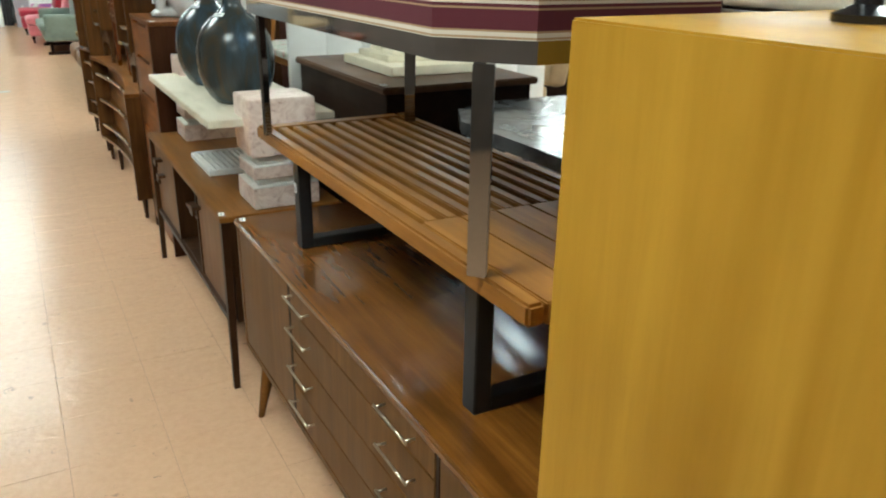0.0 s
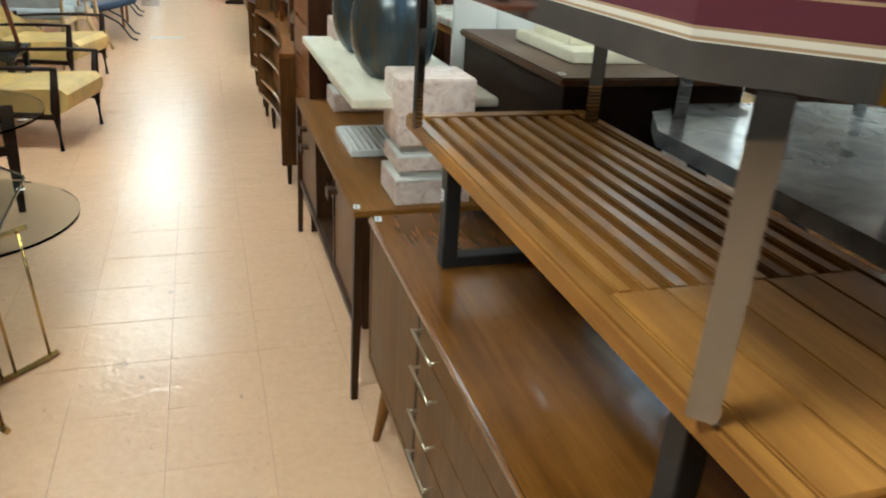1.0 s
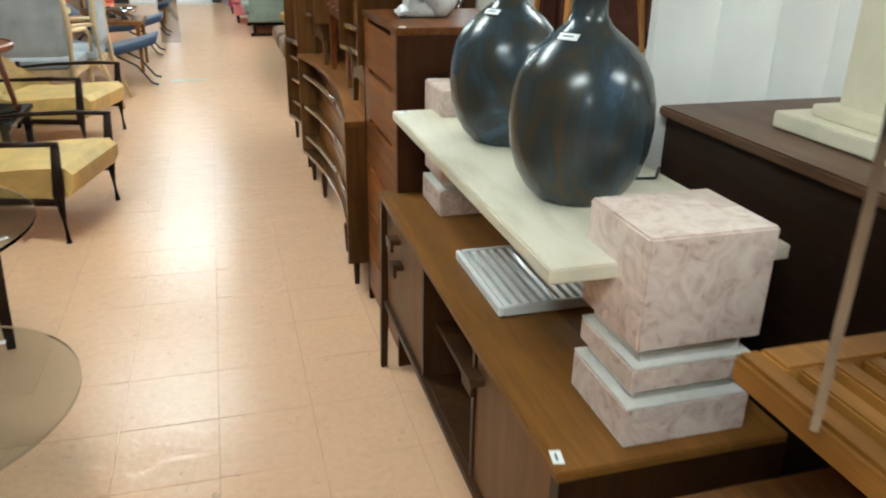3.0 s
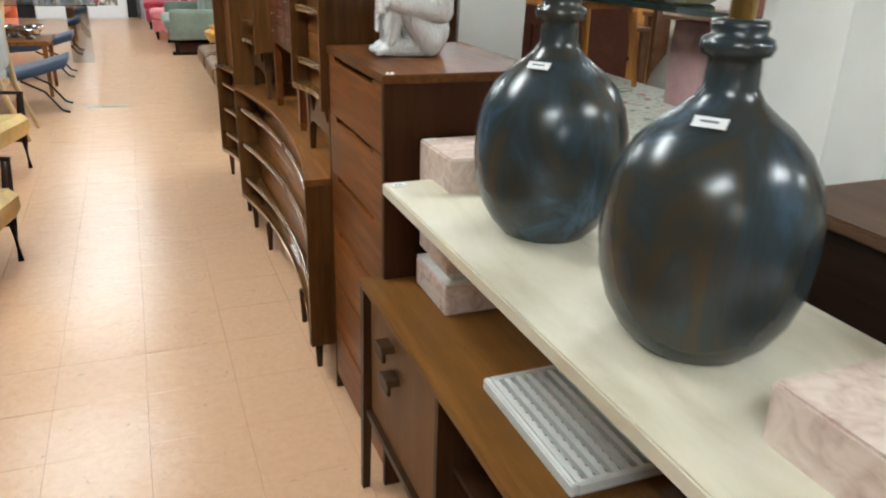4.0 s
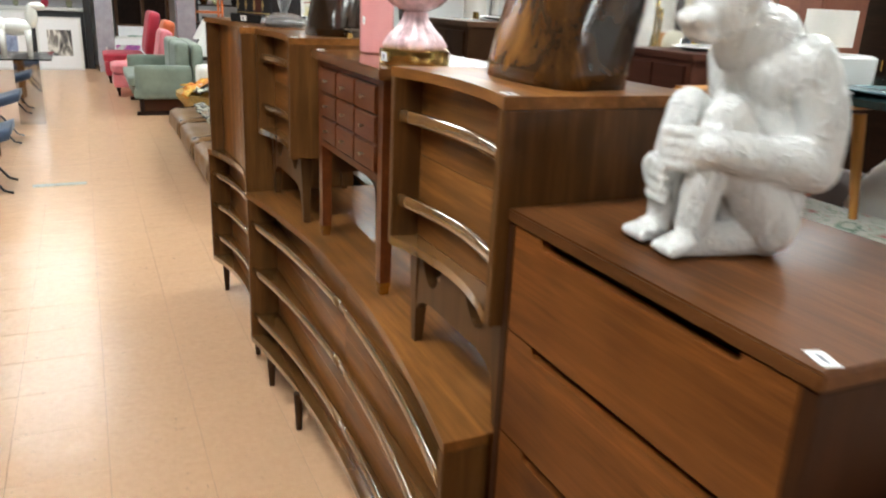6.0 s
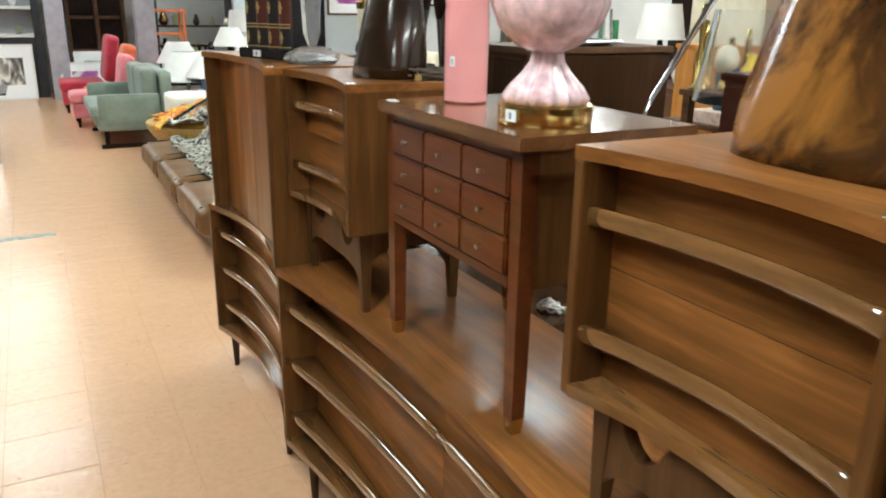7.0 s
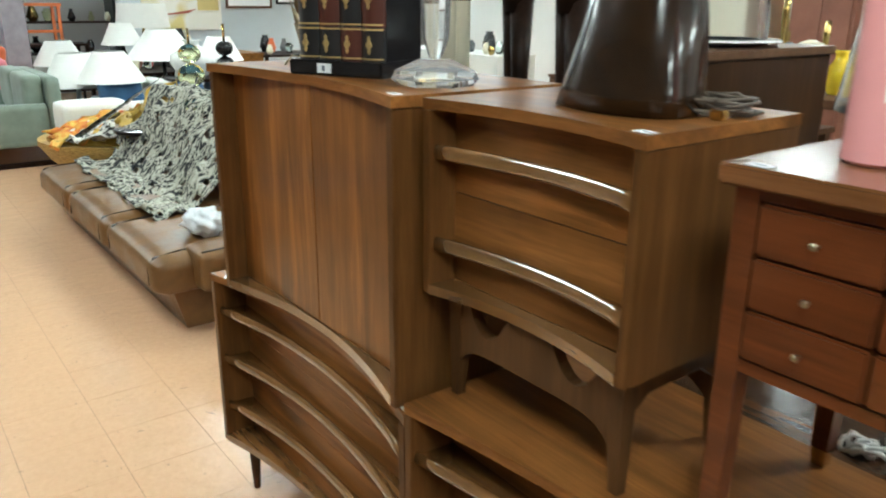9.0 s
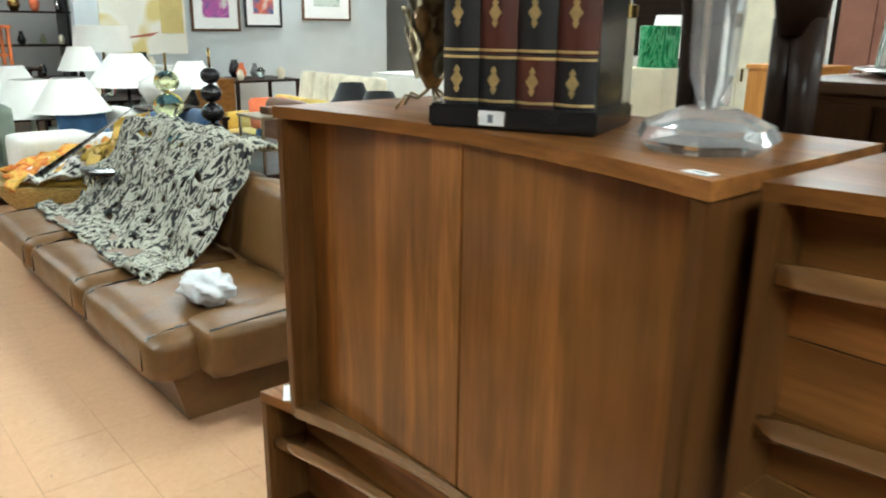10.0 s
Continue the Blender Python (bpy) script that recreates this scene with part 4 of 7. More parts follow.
t = thing("pink_vase", "tall pink cased-glass cylinder vase on nine-drawer table", "vase", (0.905, 5.875, 1.362))
part("body", lathe(0.905, 5.875, [(0.045, 1.3625), (0.050, 1.367), (0.050, 1.56), (0.048, 1.575), (0.054, 1.60), (0.054, 1.66), (0.046, 1.66), (0.046, 1.58)], 40), PINK_GLASS, t, smooth="edges")
price_tag(0.858, 5.853, 1.455, 0, 0, 0.022, 0.02, -90)

t = thing("pink_glass_lamp", "pink bubbled glass table lamp on round brass base", "table lamp", (0.887, 5.535, 1.362))
part("base", lathe(0.887, 5.535, [(0.088, 1.3625), (0.090, 1.366), (0.090, 1.397), (0.086, 1.400)], 48), BRASS, t, "round brass drum base", smooth="edges")
part("foot", lathe(0.887, 5.535, [(0.074, 1.4005), (0.078, 1.41), (0.066, 1.43), (0.044, 1.455), (0.031, 1.475), (0.028, 1.49)], 90, None, 0.085, 15), PINK_CRYSTAL, t, smooth=True)
part("globe", lathe(0.887, 5.535, [(0.028, 1.4905), (0.060, 1.505), (0.092, 1.535), (0.108, 1.575), (0.106, 1.62), (0.085, 1.66), (0.05, 1.69), (0.025, 1.70)], 60, None, 0.02, 15), PINK_CRYSTAL, t, "bubbled pink glass globe", smooth=True)
price_tag(0.798, 5.515, 1.381, 8, 0, 0.022, 0.030, -90)

# Book-spine lamp, crystal lamp and gilt leaf lamp on the upper cabinet
bk = thing("book_spine_lamp", "black lamp base with false leather-bound book spines", "table lamp", (0.88, 7.05, 1.390))
part("base", box(0.745, 0.95, 6.945, 7.215, 1.3905, 1.425), BLACK, bk, bevel=0.004)
part("case", box(0.7855, 0.93, 6.958, 7.203, 1.4255, 1.72), BLACK, bk)
LEATHERS = [plain("black_spine", (0.014, 0.013, 0.014), 0.35, 0, 0.2), plain("oxblood_spine", (0.075, 0.018, 0.010), 0.4, 0, 0.2)]
GILT = plain("gilt_tooling", (0.62, 0.46, 0.20), 0.4, 0.6, 0.2, 60)
for k in range(4):
    ya, yb = 6.958 + k * 0.0615, 6.958 + k * 0.0615 + 0.0605
    for j, (za, zb) in enumerate(((1.4255, 1.50), (1.5005, 1.72))):
        pts = [(0.775 - 0.014 * math.sin(math.pi * i / 8), ya + (yb - ya) * i / 8) for i in range(9)]
        sp = part("book_spine", prism(pts + [(0.785, yb), (0.785, ya)], za, zb), LEATHERS[(k + j) % 2 if k != 3 else 0], bk, "tooled leather book spine")
        yc = (ya + yb) / 2
        zc = (za + zb) / 2 if j == 0 else 1.56
        orn = bmesh.new()
        for q, r in ((0.0, 0.012), (0.014, 0.006), (-0.014, 0.006)):
            slab_yz([(yc - r * 0.8, zc + q), (yc, zc + q - r * 1.2), (yc + r * 0.8, zc + q), (yc, zc + q + r * 1.2)], 0.7585, 0.7608, orn)
        part("gilt_ornament", orn, GILT, sp, "gold tooled ornament")
        for q in (za + 0.004, zb - 0.006 if j == 0 else 1.64):
            pp = [(0.7742 - 0.0148 * math.sin(math.pi * i / 8), ya + (yb - ya) * i / 8) for i in range(9)]
            part("gilt_band", prism(pp + [(0.776, yb), (0.776, ya)], q, q + 0.004), GILT, sp, "gold band")
bk.matrix_basis = pose(0.88, 7.05, 1.390, 0, 0, 22)
price_tag(0.7325, 7.050, 1.408, 22, 0, 0.022, 0.042, -90)

cr = thing("crystal_lamp", "clear cut acrylic column lamp on faceted base", "table lamp", (0.835, 6.755, 1.390))
part("base", lathe(0.835, 6.755, [(0.080, 1.3905), (0.094, 1.404), (0.086, 1.422), (0.034, 1.444)], 7), CLEAR, cr, "faceted clear base")
part("column", lathe(0.835, 6.755, [(0.012, 1.4445), (0.016, 1.452), (0.028, 1.485), (0.034, 1.60), (0.034, 1.80)], 8), CLEAR, cr, "clear faceted column")

gl = thing("gilt_leaf_lamp", "gilt metal overlapping-leaf lamp with branch feet", "table lamp", (0.85, 7.33, 1.390))
LEAF = plain("antique_gilt_metal", (0.33, 0.27, 0.17), 0.3, 1.0, 0.4, 25)
for k in range(6):
    for i in range(7):
        a = i * math.tau / 7 + (k % 2) * 0.45
        r = 0.045 - 0.004 * abs(k - 2) ** 1.6
        lf = bmesh.new()
        cols = []
        for v in range(5):
            f = v / 4
            hw = 0.018 * math.sin(math.pi * (0.12 + 0.80 * f))
            cols.append([lf.verts.new((0, (u - 1) * hw, -0.028 + 0.056 * f)) for u in range(3)])
            cols[-1][1].co.x = 0.006
        for c0, c1 in zip(cols, cols[1:]):
            for u in range(2):
                lf.faces.new((c0[u], c0[u + 1], c1[u + 1], c1[u]))
        bmesh.ops.solidify(lf, geom=lf.faces[:], thickness=0.0012)
        moved(pose(0.85 + r * math.cos(a), 7.33 + r * math.sin(a), 1.475 + k * 0.036, 0, 14, math.degrees(a)), lf)
        part("leaf", lf, LEAF, gl, smooth=True)
part("core", lathe(0.85, 7.33, [(0.012, 1.43), (0.034, 1.47), (0.038, 1.56), (0.034, 1.66), (0.02, 1.70)], 16), LEAF, gl, smooth=True)
for i in range(5):
    a = i * math.tau / 5 + 0.4
    part("branch_foot", tube([(0.85, 7.33, 1.435), (0.85 + 0.03 * math.cos(a), 7.33 + 0.03 * math.sin(a), 1.412), (0.85 + 0.055 * math.cos(a), 7.33 + 0.055 * math.sin(a), 1.418), (0.85 + 0.075 * math.cos(a), 7.33 + 0.075 * math.sin(a), 1.394)], 0.003, 6), LEAF, gl, smooth=True)

# Steel lamp foot, white cord behind the nine-drawer table, and a black lamp foot on the blond cabinet
t = thing("steel_lamp_base", "round brushed steel lamp base with white cord", "lamp base", (1.365, 5.83, 0.757))
part("disc", lathe(1.365, 5.83, [(0.12, 0.7575), (0.12, 0.772), (0.10, 0.785), (0.02, 0.80), (0.012, 0.815)], 40), PEWTER, t, smooth="edges")
part("arm", tube([(1.365, 5.83, 0.812), (1.45, 5.92, 1.05), (1.56, 6.01, 1.25), (1.60, 6.01, 1.33), (1.70, 5.91, 1.61), (1.82, 5.79, 1.93)], 0.009, 10), CHROME, t, "bent chrome arm", smooth=True)
pts = [(1.235 + 0.022 * math.cos(k * 0.55), 5.94 + 0.045 * math.sin(k * 0.42) * math.cos(k * 0.05), 0.772 + 0.011 * math.sin(k * 0.9)) for k in range(60)] + [(1.25, 5.95, 0.762), (1.28, 5.88, 0.785)]
part("cord", tube(pts, 0.004, 6), PLASTIC_WHITE, t, "white looped cord", smooth=True)
t_ = thing("brown_sideboard", "dark brown polished sideboard standing back to back with dresser", "sideboard", (1.5, 6.3, 0))
part("body", box(1.172, 1.545, 4.95, 7.68, 0, 0.7345), DARK_WOOD, t_)
part("top", box(1.160, 1.555, 4.93, 7.70, 0.735, 0.757), wood("polished_brown", (0.04, 0.018, 0.008), (0.11, 0.05, 0.022), "y", 0.18, 0.4), t_, "polished brown top", bevel=0.003)
t = thing("black_lamp_foot", "small black metal lamp foot on blond cabinet", "lamp", (0.93, 0.62, 1.471))
part("foot", lathe(0.93, 0.62, [(0.035, 1.4715), (0.035, 1.48), (0.015, 1.49), (0.012, 1.56)], 20), BLACK, t, smooth="edges")

# ---- behind the row ----
t = thing("dark_cabinet", "dark-sided cabinet with worn brown wood top", "cabinet", (1.5, 2.85, 0))
part("case", box(1.195, 1.78, 2.42, 3.30, 0.05, 1.095), DARK_WOOD, t, bevel=0.003)
part("top", box(1.175, 1.80, 2.40, 3.305, 1.0955, 1.12), BROWN_WOOD, t, "worn brown wood top", bevel=0.005)
part("plinth", box(1.22, 1.75, 2.45, 3.27, 0, 0.05), BLACK, t)
price_tag(1.20, 2.46, 1.1202, 80)
t = thing("plaster_sculpture", "cream geometric plaster sculpture on stepped plinth", "sculpture", (1.5, 2.85, 1.12))
part("plinth", box(1.30, 1.70, 2.60, 3.06, 1.1205, 1.155), CREAM_PLASTER, t, bevel=0.003)
part("step", box(1.34, 1.60, 2.72, 3.00, 1.1555, 1.18), CREAM_PLASTER, t, bevel=0.003)
part("upright", prism([(1.38, 2.86), (1.50, 2.86), (1.54, 2.97), (1.38, 2.97)], 1.1805, 1.42), CREAM_PLASTER, t, bevel=0.004)
part("wedge", slab_xz([(1.36, 1.1805), (1.58, 1.1805), (1.56, 1.36), (1.44, 1.40)], 2.73, 2.82), CREAM_PLASTER, t, bevel=0.004)

t = thing("folding_screen", "tall white ribbed folding screen", "screen", (1.8, 3.36, 0))
for k in range(8):
    x = 1.165 + k * 0.17
    pts = [(x + 0.168 * i / 8, 3.345 - 0.030 * math.sin(math.pi * i / 8)) for i in range(9)]
    part("panel", prism(pts + [(x + 0.168, 3.375), (x, 3.375)], 0.02, 2.05), PLASTIC_WHITE, t, smooth="edges")

t = thing("stone_top_table", "polished grey stone table with steel edge band", "table", (1.7, 2.0, 0))
STONE_END = [(1.30, 0.30), (2.25, 0.30), (2.25, 2.10), (2.16, 2.28), (1.98, 2.36), (1.57, 2.36), (1.39, 2.28), (1.30, 2.10)]


def inset(points, d, cx=1.775, cy=1.33):
    return [(x - math.copysign(d, x - cx), y - math.copysign(d, y - cy)) for x, y in points]


part("top", prism(STONE_END, 1.015, 1.055), GREY_STONE, t, "polished grey stone top", bevel=0.008)
part("edge_band", prism(inset(STONE_END, 0.012), 0.965, 1.0145), CHROME, t, "steel band")
part("cabinet_body", prism(inset(STONE_END, 0.03), 0.05, 0.9645), BLACK, t, "black lacquered body")
part("plinth", prism(inset(STONE_END, 0.06), 0.0, 0.0495), BLACK_METAL, t)
t = thing("chrome_stool", "chrome-legged stool standing on stone table", "stool", (1.75, 1.9, 1.056))
for x in (1.42, 2.0):
    for y in (0.80, 1.50, 2.20):
        part("leg", box(x - 0.02, x + 0.02, y - 0.006, y + 0.006, 1.0555, 1.38), CHROME, t, "flat chrome leg", bevel=0.001)
# Frame and seat are drawn out along y to block lamp light from the bench
part("frame", box(1.39, 2.03, 0.76, 2.23, 1.3805, 1.44), CHROME, t, "chrome seat frame", bevel=0.004)
part("seat", cushion(1.39, 2.03, 0.76, 2.23, 1.4405, 1.60, 0.03, 0.02), CREAM_CLOTH, t, smooth=True)

FLORAL = blotches("floral_print", [(0.30, (0.10, 0.20, 0.12)), (0.37, (0.62, 0.63, 0.54)), (0.53, (0.76, 0.74, 0.67)), (0.57, (0.34, 0.44, 0.30)), (0.61, (0.74, 0.70, 0.62)), (0.68, (0.50, 0.14, 0.12))], 9, 0.6, 3, 1.6, 0.05)
t = thing("floral_table", "floral printed table on honey wood legs", "table", (1.95, 4.85, 0))
part("top", box(1.62, 2.30, 4.02, 5.65, 0.905, 0.945), FLORAL, t, "cream top with green and red floral print", bevel=0.006)
part("apron", box(1.66, 2.26, 4.06, 5.61, 0.85, 0.9045), HONEY_WOOD, t)
for x in (1.68, 2.24):
    for y in (4.08, 5.59):
        part("leg", taper(x, y, 0, 0.8495, 0.035, 0.055), HONEY_WOOD, t, bevel=0.003)

t = thing("honey_wood_chair", "honey and walnut wooden chair standing on floral table", "chair", (1.98, 5.1, 0.945))
for x, y, m_ in ((1.80, 5.20, HONEY_WOOD), (1.80, 5.57, HONEY_WOOD), (2.17, 5.20, HONEY_WOOD), (2.17, 5.57, HONEY_WOOD)):
    part("leg", taper(x, y, 0.9455, 1.26, 0.024, 0.04, 0.03 * (1 if x > 2 else -1), 0.03 * (1 if y > 5.4 else -1), None, 10), m_, t, smooth="edges")
part("seat_rail", box(1.785, 1.82, 5.20, 5.57, 1.195, 1.275), RED_WOOD, t, bevel=0.006)
part("seat", box(1.79, 2.19, 5.18, 5.59, 1.2755, 1.30), HONEY_WOOD, t, bevel=0.01)
t = thing("glass_tabletop", "thick green-edged glass table laden with bric-a-brac", "table", (2.3, 4.9, 0))
part("top", box(1.84, 2.95, 4.05, 5.47, 1.318, 1.338), GREEN_GLASS, t, bevel=0.003)
for x in (1.9, 2.88):
    for y in (4.11, 5.41):
        part("leg", tube([(x, y, 0.0), (x, y, 1.3175)], 0.008, 8), BLACK_METAL, t, smooth=True)
t = thing("ceramic_drum", "white glazed ceramic drum bowl on glass table", "bowl", (2.06, 5.30, 1.338))
part("wall", lathe(2.08, 5.28, [(0.13, 1.3385), (0.135, 1.36), (0.135, 1.42), (0.125, 1.425), (0.12, 1.36)], 36), WHITE_GLAZE, t, smooth="edges")
KHAKI = fabric("khaki_rope", (0.24, 0.21, 0.12), 0.3, 90)
for k, (x, y) in enumerate(((1.93, 4.74), (1.95, 4.58), (2.05, 4.66))):
    bm = cushion(x - 0.05, x + 0.05, y - 0.07, y + 0.07, 1.3385, 1.375, 0.018, 0.006, 6, None, 0.006)
    tagged(part("rope_coil", bm, KHAKI, None, smooth=True), "bundled khaki rope lying on glass table", "rope", "rope coils")
t = thing("blue_tray", "shallow blue-grey ceramic tray on glass table", "tray", (2.02, 4.98, 1.338))
part("dish", lathe(2.02, 4.99, [(0.10, 1.3385), (0.135, 1.352), (0.13, 1.354), (0.09, 1.344)], 30), plain("blue_grey_glaze", (0.10, 0.16, 0.18), 0.2), t, smooth="edges")
t = thing("pink_vinyl_chair", "dusty pink vinyl high-backed chair", "chair", (2.25, 4.3, 0))
bm = cushion(2.10, 2.19, 4.12, 4.84, 0.62, 1.27, 0.03, 0.0, 8)
part("backrest", bm, PINK_VINYL, t, smooth=True)
part("seat", cushion(2.16, 2.70, 4.15, 4.80, 0.40, 0.52, 0.04, 0.02), PINK_VINYL, t, smooth=True)
for x in (2.20, 2.64):
    for y in (4.2, 4.75):
        part("leg", taper(x, y, 0, 0.41, 0.02, 0.03), CHROME, t)
t = thing("white_tub_chair", "white moulded tub chair shell", "chair", (2.7, 5.6, 0))
part("shell", cushion(2.36, 2.80, 5.00, 5.42, 0.42, 1.08, 0.18, 0.05, 8), PLASTIC_WHITE, t, smooth=True)
part("pedestal", lathe(2.58, 5.21, [(0.2, 0), (0.2, 0.02), (0.03, 0.05), (0.03, 0.43)], 20), CHROME, t, smooth="edges")
t = thing("white_board", "narrow white painted board leaning behind chest", "board", (1.4, 4.95, 0))
part("plank", moved(pose(1.37, 4.98, 0, 3, 0, 0), box(-0.13, 0.13, -0.012, 0.012, 0.0, 1.36)), WHITE_PAINT, t, bevel=0.002)


def side_cabinet(name, label, x0, x1, y0, y1, z1, material, top=None):
    t = thing(name, label, "cabinet", ((x0 + x1) / 2, (y0 + y1) / 2, 0))
    part("case", box(x0 + 0.01, x1 - 0.01, y0 + 0.01, y1 - 0.01, 0.04, z1 - 0.0255), material, t, bevel=0.003)
    part("top", box(x0, x1, y0, y1, z1 - 0.025, z1), top or material, t, bevel=0.004)
    part("plinth", box(x0 + 0.04, x1 - 0.04, y0 + 0.04, y1 - 0.04, 0, 0.0395), BLACK, t)
    n = 2
    for k in range(n):
        ya, yb = y0 + 0.03 + k * (y1 - y0 - 0.06) / n, y0 + 0.03 + (k + 1) * (y1 - y0 - 0.06) / n
        d_ = part("door", box(x0 - 0.002, x0 + 0.009, ya + 0.003, yb - 0.003, 0.08, z1 - 0.04), material, t, bevel=0.003)
        part("handle", box(x0 - 0.016, x0 - 0.0025, (yb - 0.05 if k == 0 else ya + 0.03), (yb - 0.035 if k == 0 else ya + 0.045), z1 * 0.55, z1 * 0.55 + 0.09), BRASS, d_, bevel=0.002)
    return t


side_cabinet("red_brown_cabinet", "dark red-brown wooden cabinet behind dresser", 1.98, 2.55, 5.72, 6.12, 1.385, RED_WOOD)
side_cabinet("walnut_sideboard", "dark walnut sideboard carrying dishes", 1.57, 2.26, 6.62, 7.03, 1.44, WALNUT_DARK_SHADED, BROWN_WOOD)
t = thing("white_platter", "round white platter on sideboard", "platter", (1.93, 6.82, 1.44))
part("dish", lathe(1.93, 6.82, [(0.12, 1.4405), (0.185, 1.455), (0.18, 1.46), (0.10, 1.447)], 36), WHITE_GLAZE, t, smooth="edges")
t = thing("acrylic_drum_shade", "ribbed clear acrylic drum shade on platter", "lampshade", (1.93, 6.82, 1.46))
FROST = glass("frosted_acrylic", (0.95, 0.96, 0.97), 0.06, 1.25)
FROST.node_tree.nodes["Principled BSDF"].inputs["Transmission Weight"].default_value = 0.97
part("drum", lathe(1.93, 6.82, [(0.14, 1.461), (0.132, 1.575), (0.126, 1.575), (0.134, 1.461)], 60, None, 0.012, 30), FROST, t, smooth="edges")
t = thing("white_platter", "round white platter on red-brown cabinet", "platter", (2.3, 5.95, 1.385))
part("dish", lathe(2.25, 5.92, [(0.10, 1.3855), (0.15, 1.398), (0.145, 1.402), (0.08, 1.392)], 36), WHITE_GLAZE, t, smooth="edges")
t = thing("acrylic_lamp", "table lamp with ribbed translucent acrylic shade and round glass body", "table lamp", (2.55, 6.9, 0.9))
part("shade", lathe(2.62, 6.50, [(0.25, 1.22), (0.20, 1.58), (0.194, 1.58), (0.244, 1.22)], 80, None, 0.008, 40), FROST, t, smooth="edges")
part("body", lathe(2.62, 6.50, [(0.06, 0.905), (0.10, 0.94), (0.11, 1.01), (0.06, 1.10), (0.02, 1.13), (0.015, 1.40)], 30), CHROME, t, smooth=True)
side_cabinet("lamp_stand", "low dark cabinet under acrylic lamp", 2.35, 2.95, 6.30, 6.60, 0.905, DARK_WOOD)

# ---- seating beyond the row ----
def sofa(name, label, x0, x1, y0, y1, seat, back, mat, arm=0.0, cat="sofa", leg=0.12, faces=-1, cushions=1, legmat=None):
    """A sofa or armchair whose seat looks along -x; its parts are stuffed blocks."""
    t = thing(name, label, cat, ((x0 + x1) / 2, (y0 + y1) / 2, 0))
    legmat = legmat or DARK_WOOD
    part("base", cushion(x0 + 0.02, x1, y0 + 0.005, y1 - 0.005, leg, seat - 0.13, 0.02, 0, 4), mat, t, smooth=True)
    ya, yb = y0 + arm, y1 - arm
    w = (yb - ya) / cushions
    for k in range(cushions):
        part("seat_cushion", cushion(x0, x1 - 0.22, ya + k * w + 0.004, ya + (k + 1) * w - 0.004, seat - 0.13, seat, 0.04, 0.018, 8), mat, t, smooth=True)
        part("back_cushion", moved(Matrix.Translation((x1 - 0.22, 0, seat)) @ pose(0, 0, 0, 0, 10, 0) @ Matrix.Translation((-(x1 - 0.22), 0, -seat)), cushion(x1 - 0.24, x1 - 0.06, ya + k * w + 0.004, ya + (k + 1) * w - 0.004, seat - 0.01, back, 0.05, 0.01, 8)), mat, t, smooth=True)
    if arm:
        for a, b_ in ((y0, y0 + arm), (y1 - arm, y1)):
            part("arm", cushion(x0 + 0.06, x1, a, b_, leg + 0.01, seat + 0.18, 0.025, 0.0, 5), mat, t, smooth=True)
    for x in (x0 + 0.08, x1 - 0.08):
        for y in (y0 + 0.08, y1 - 0.08):
            part("leg", taper(x, y, 0, leg, 0.03, 0.045), legmat, t)
    return t


# olive-brown leather sofa
s = thing("leather_sofa", "low olive-brown leather sofa with throw and stitched cushions", "sofa", (1.4, 10.2, 0))
bm = slab_xz([(0.955, 0.0), (1.93, 0.0), (1.93, 0.22), (0.90, 0.22)], 8.97, 11.62)
part("base", bm, TAN_LEATHER, s, bevel=0.02, segments=3)
for k in range(3):
    ya = 8.88 + k * 0.895
    cu = part("seat_cushion", cushion(0.80, 1.62, ya + 0.004, ya + 0.888, 0.205, 0.395, 0.06, 0.022, 12, None, 0.008), TAN_LEATHER, s, smooth=True)
    for yy in (ya + 0.10, ya + 0.79):
        part("seam", tube([(0.798, yy, 0.26), (0.802, yy, 0.345), (0.83, yy, 0.388), (0.95, yy, 0.403), (1.2, yy, 0.413)], 0.005, 6), BLACK, cu, "dark piped seam", smooth=True)
    part("back_cushion", moved(Matrix.Translation((1.62, 0, 0.39)) @ pose(0, 0, 0, 0, 14, 0) @ Matrix.Translation((-1.62, 0, -0.39)), cushion(1.55, 1.80, ya + 0.10, ya + 0.99, 0.38, 0.80, 0.06, 0.0, 10, None, 0.008)), TAN_LEATHER, s, smooth=True)
ar = part("arm", cushion(0.985, 1.86, 8.76, 9.02, 0.225, 0.435, 0.045, 0.012, 10, None, 0.006), TAN_LEATHER, s, smooth=True)
part("seam", tube([(1.0, 8.80, 0.432), (1.3, 8.795, 0.442), (1.8, 8.80, 0.434)], 0.004, 6), BLACK, ar, "dark piped seam", smooth=True)


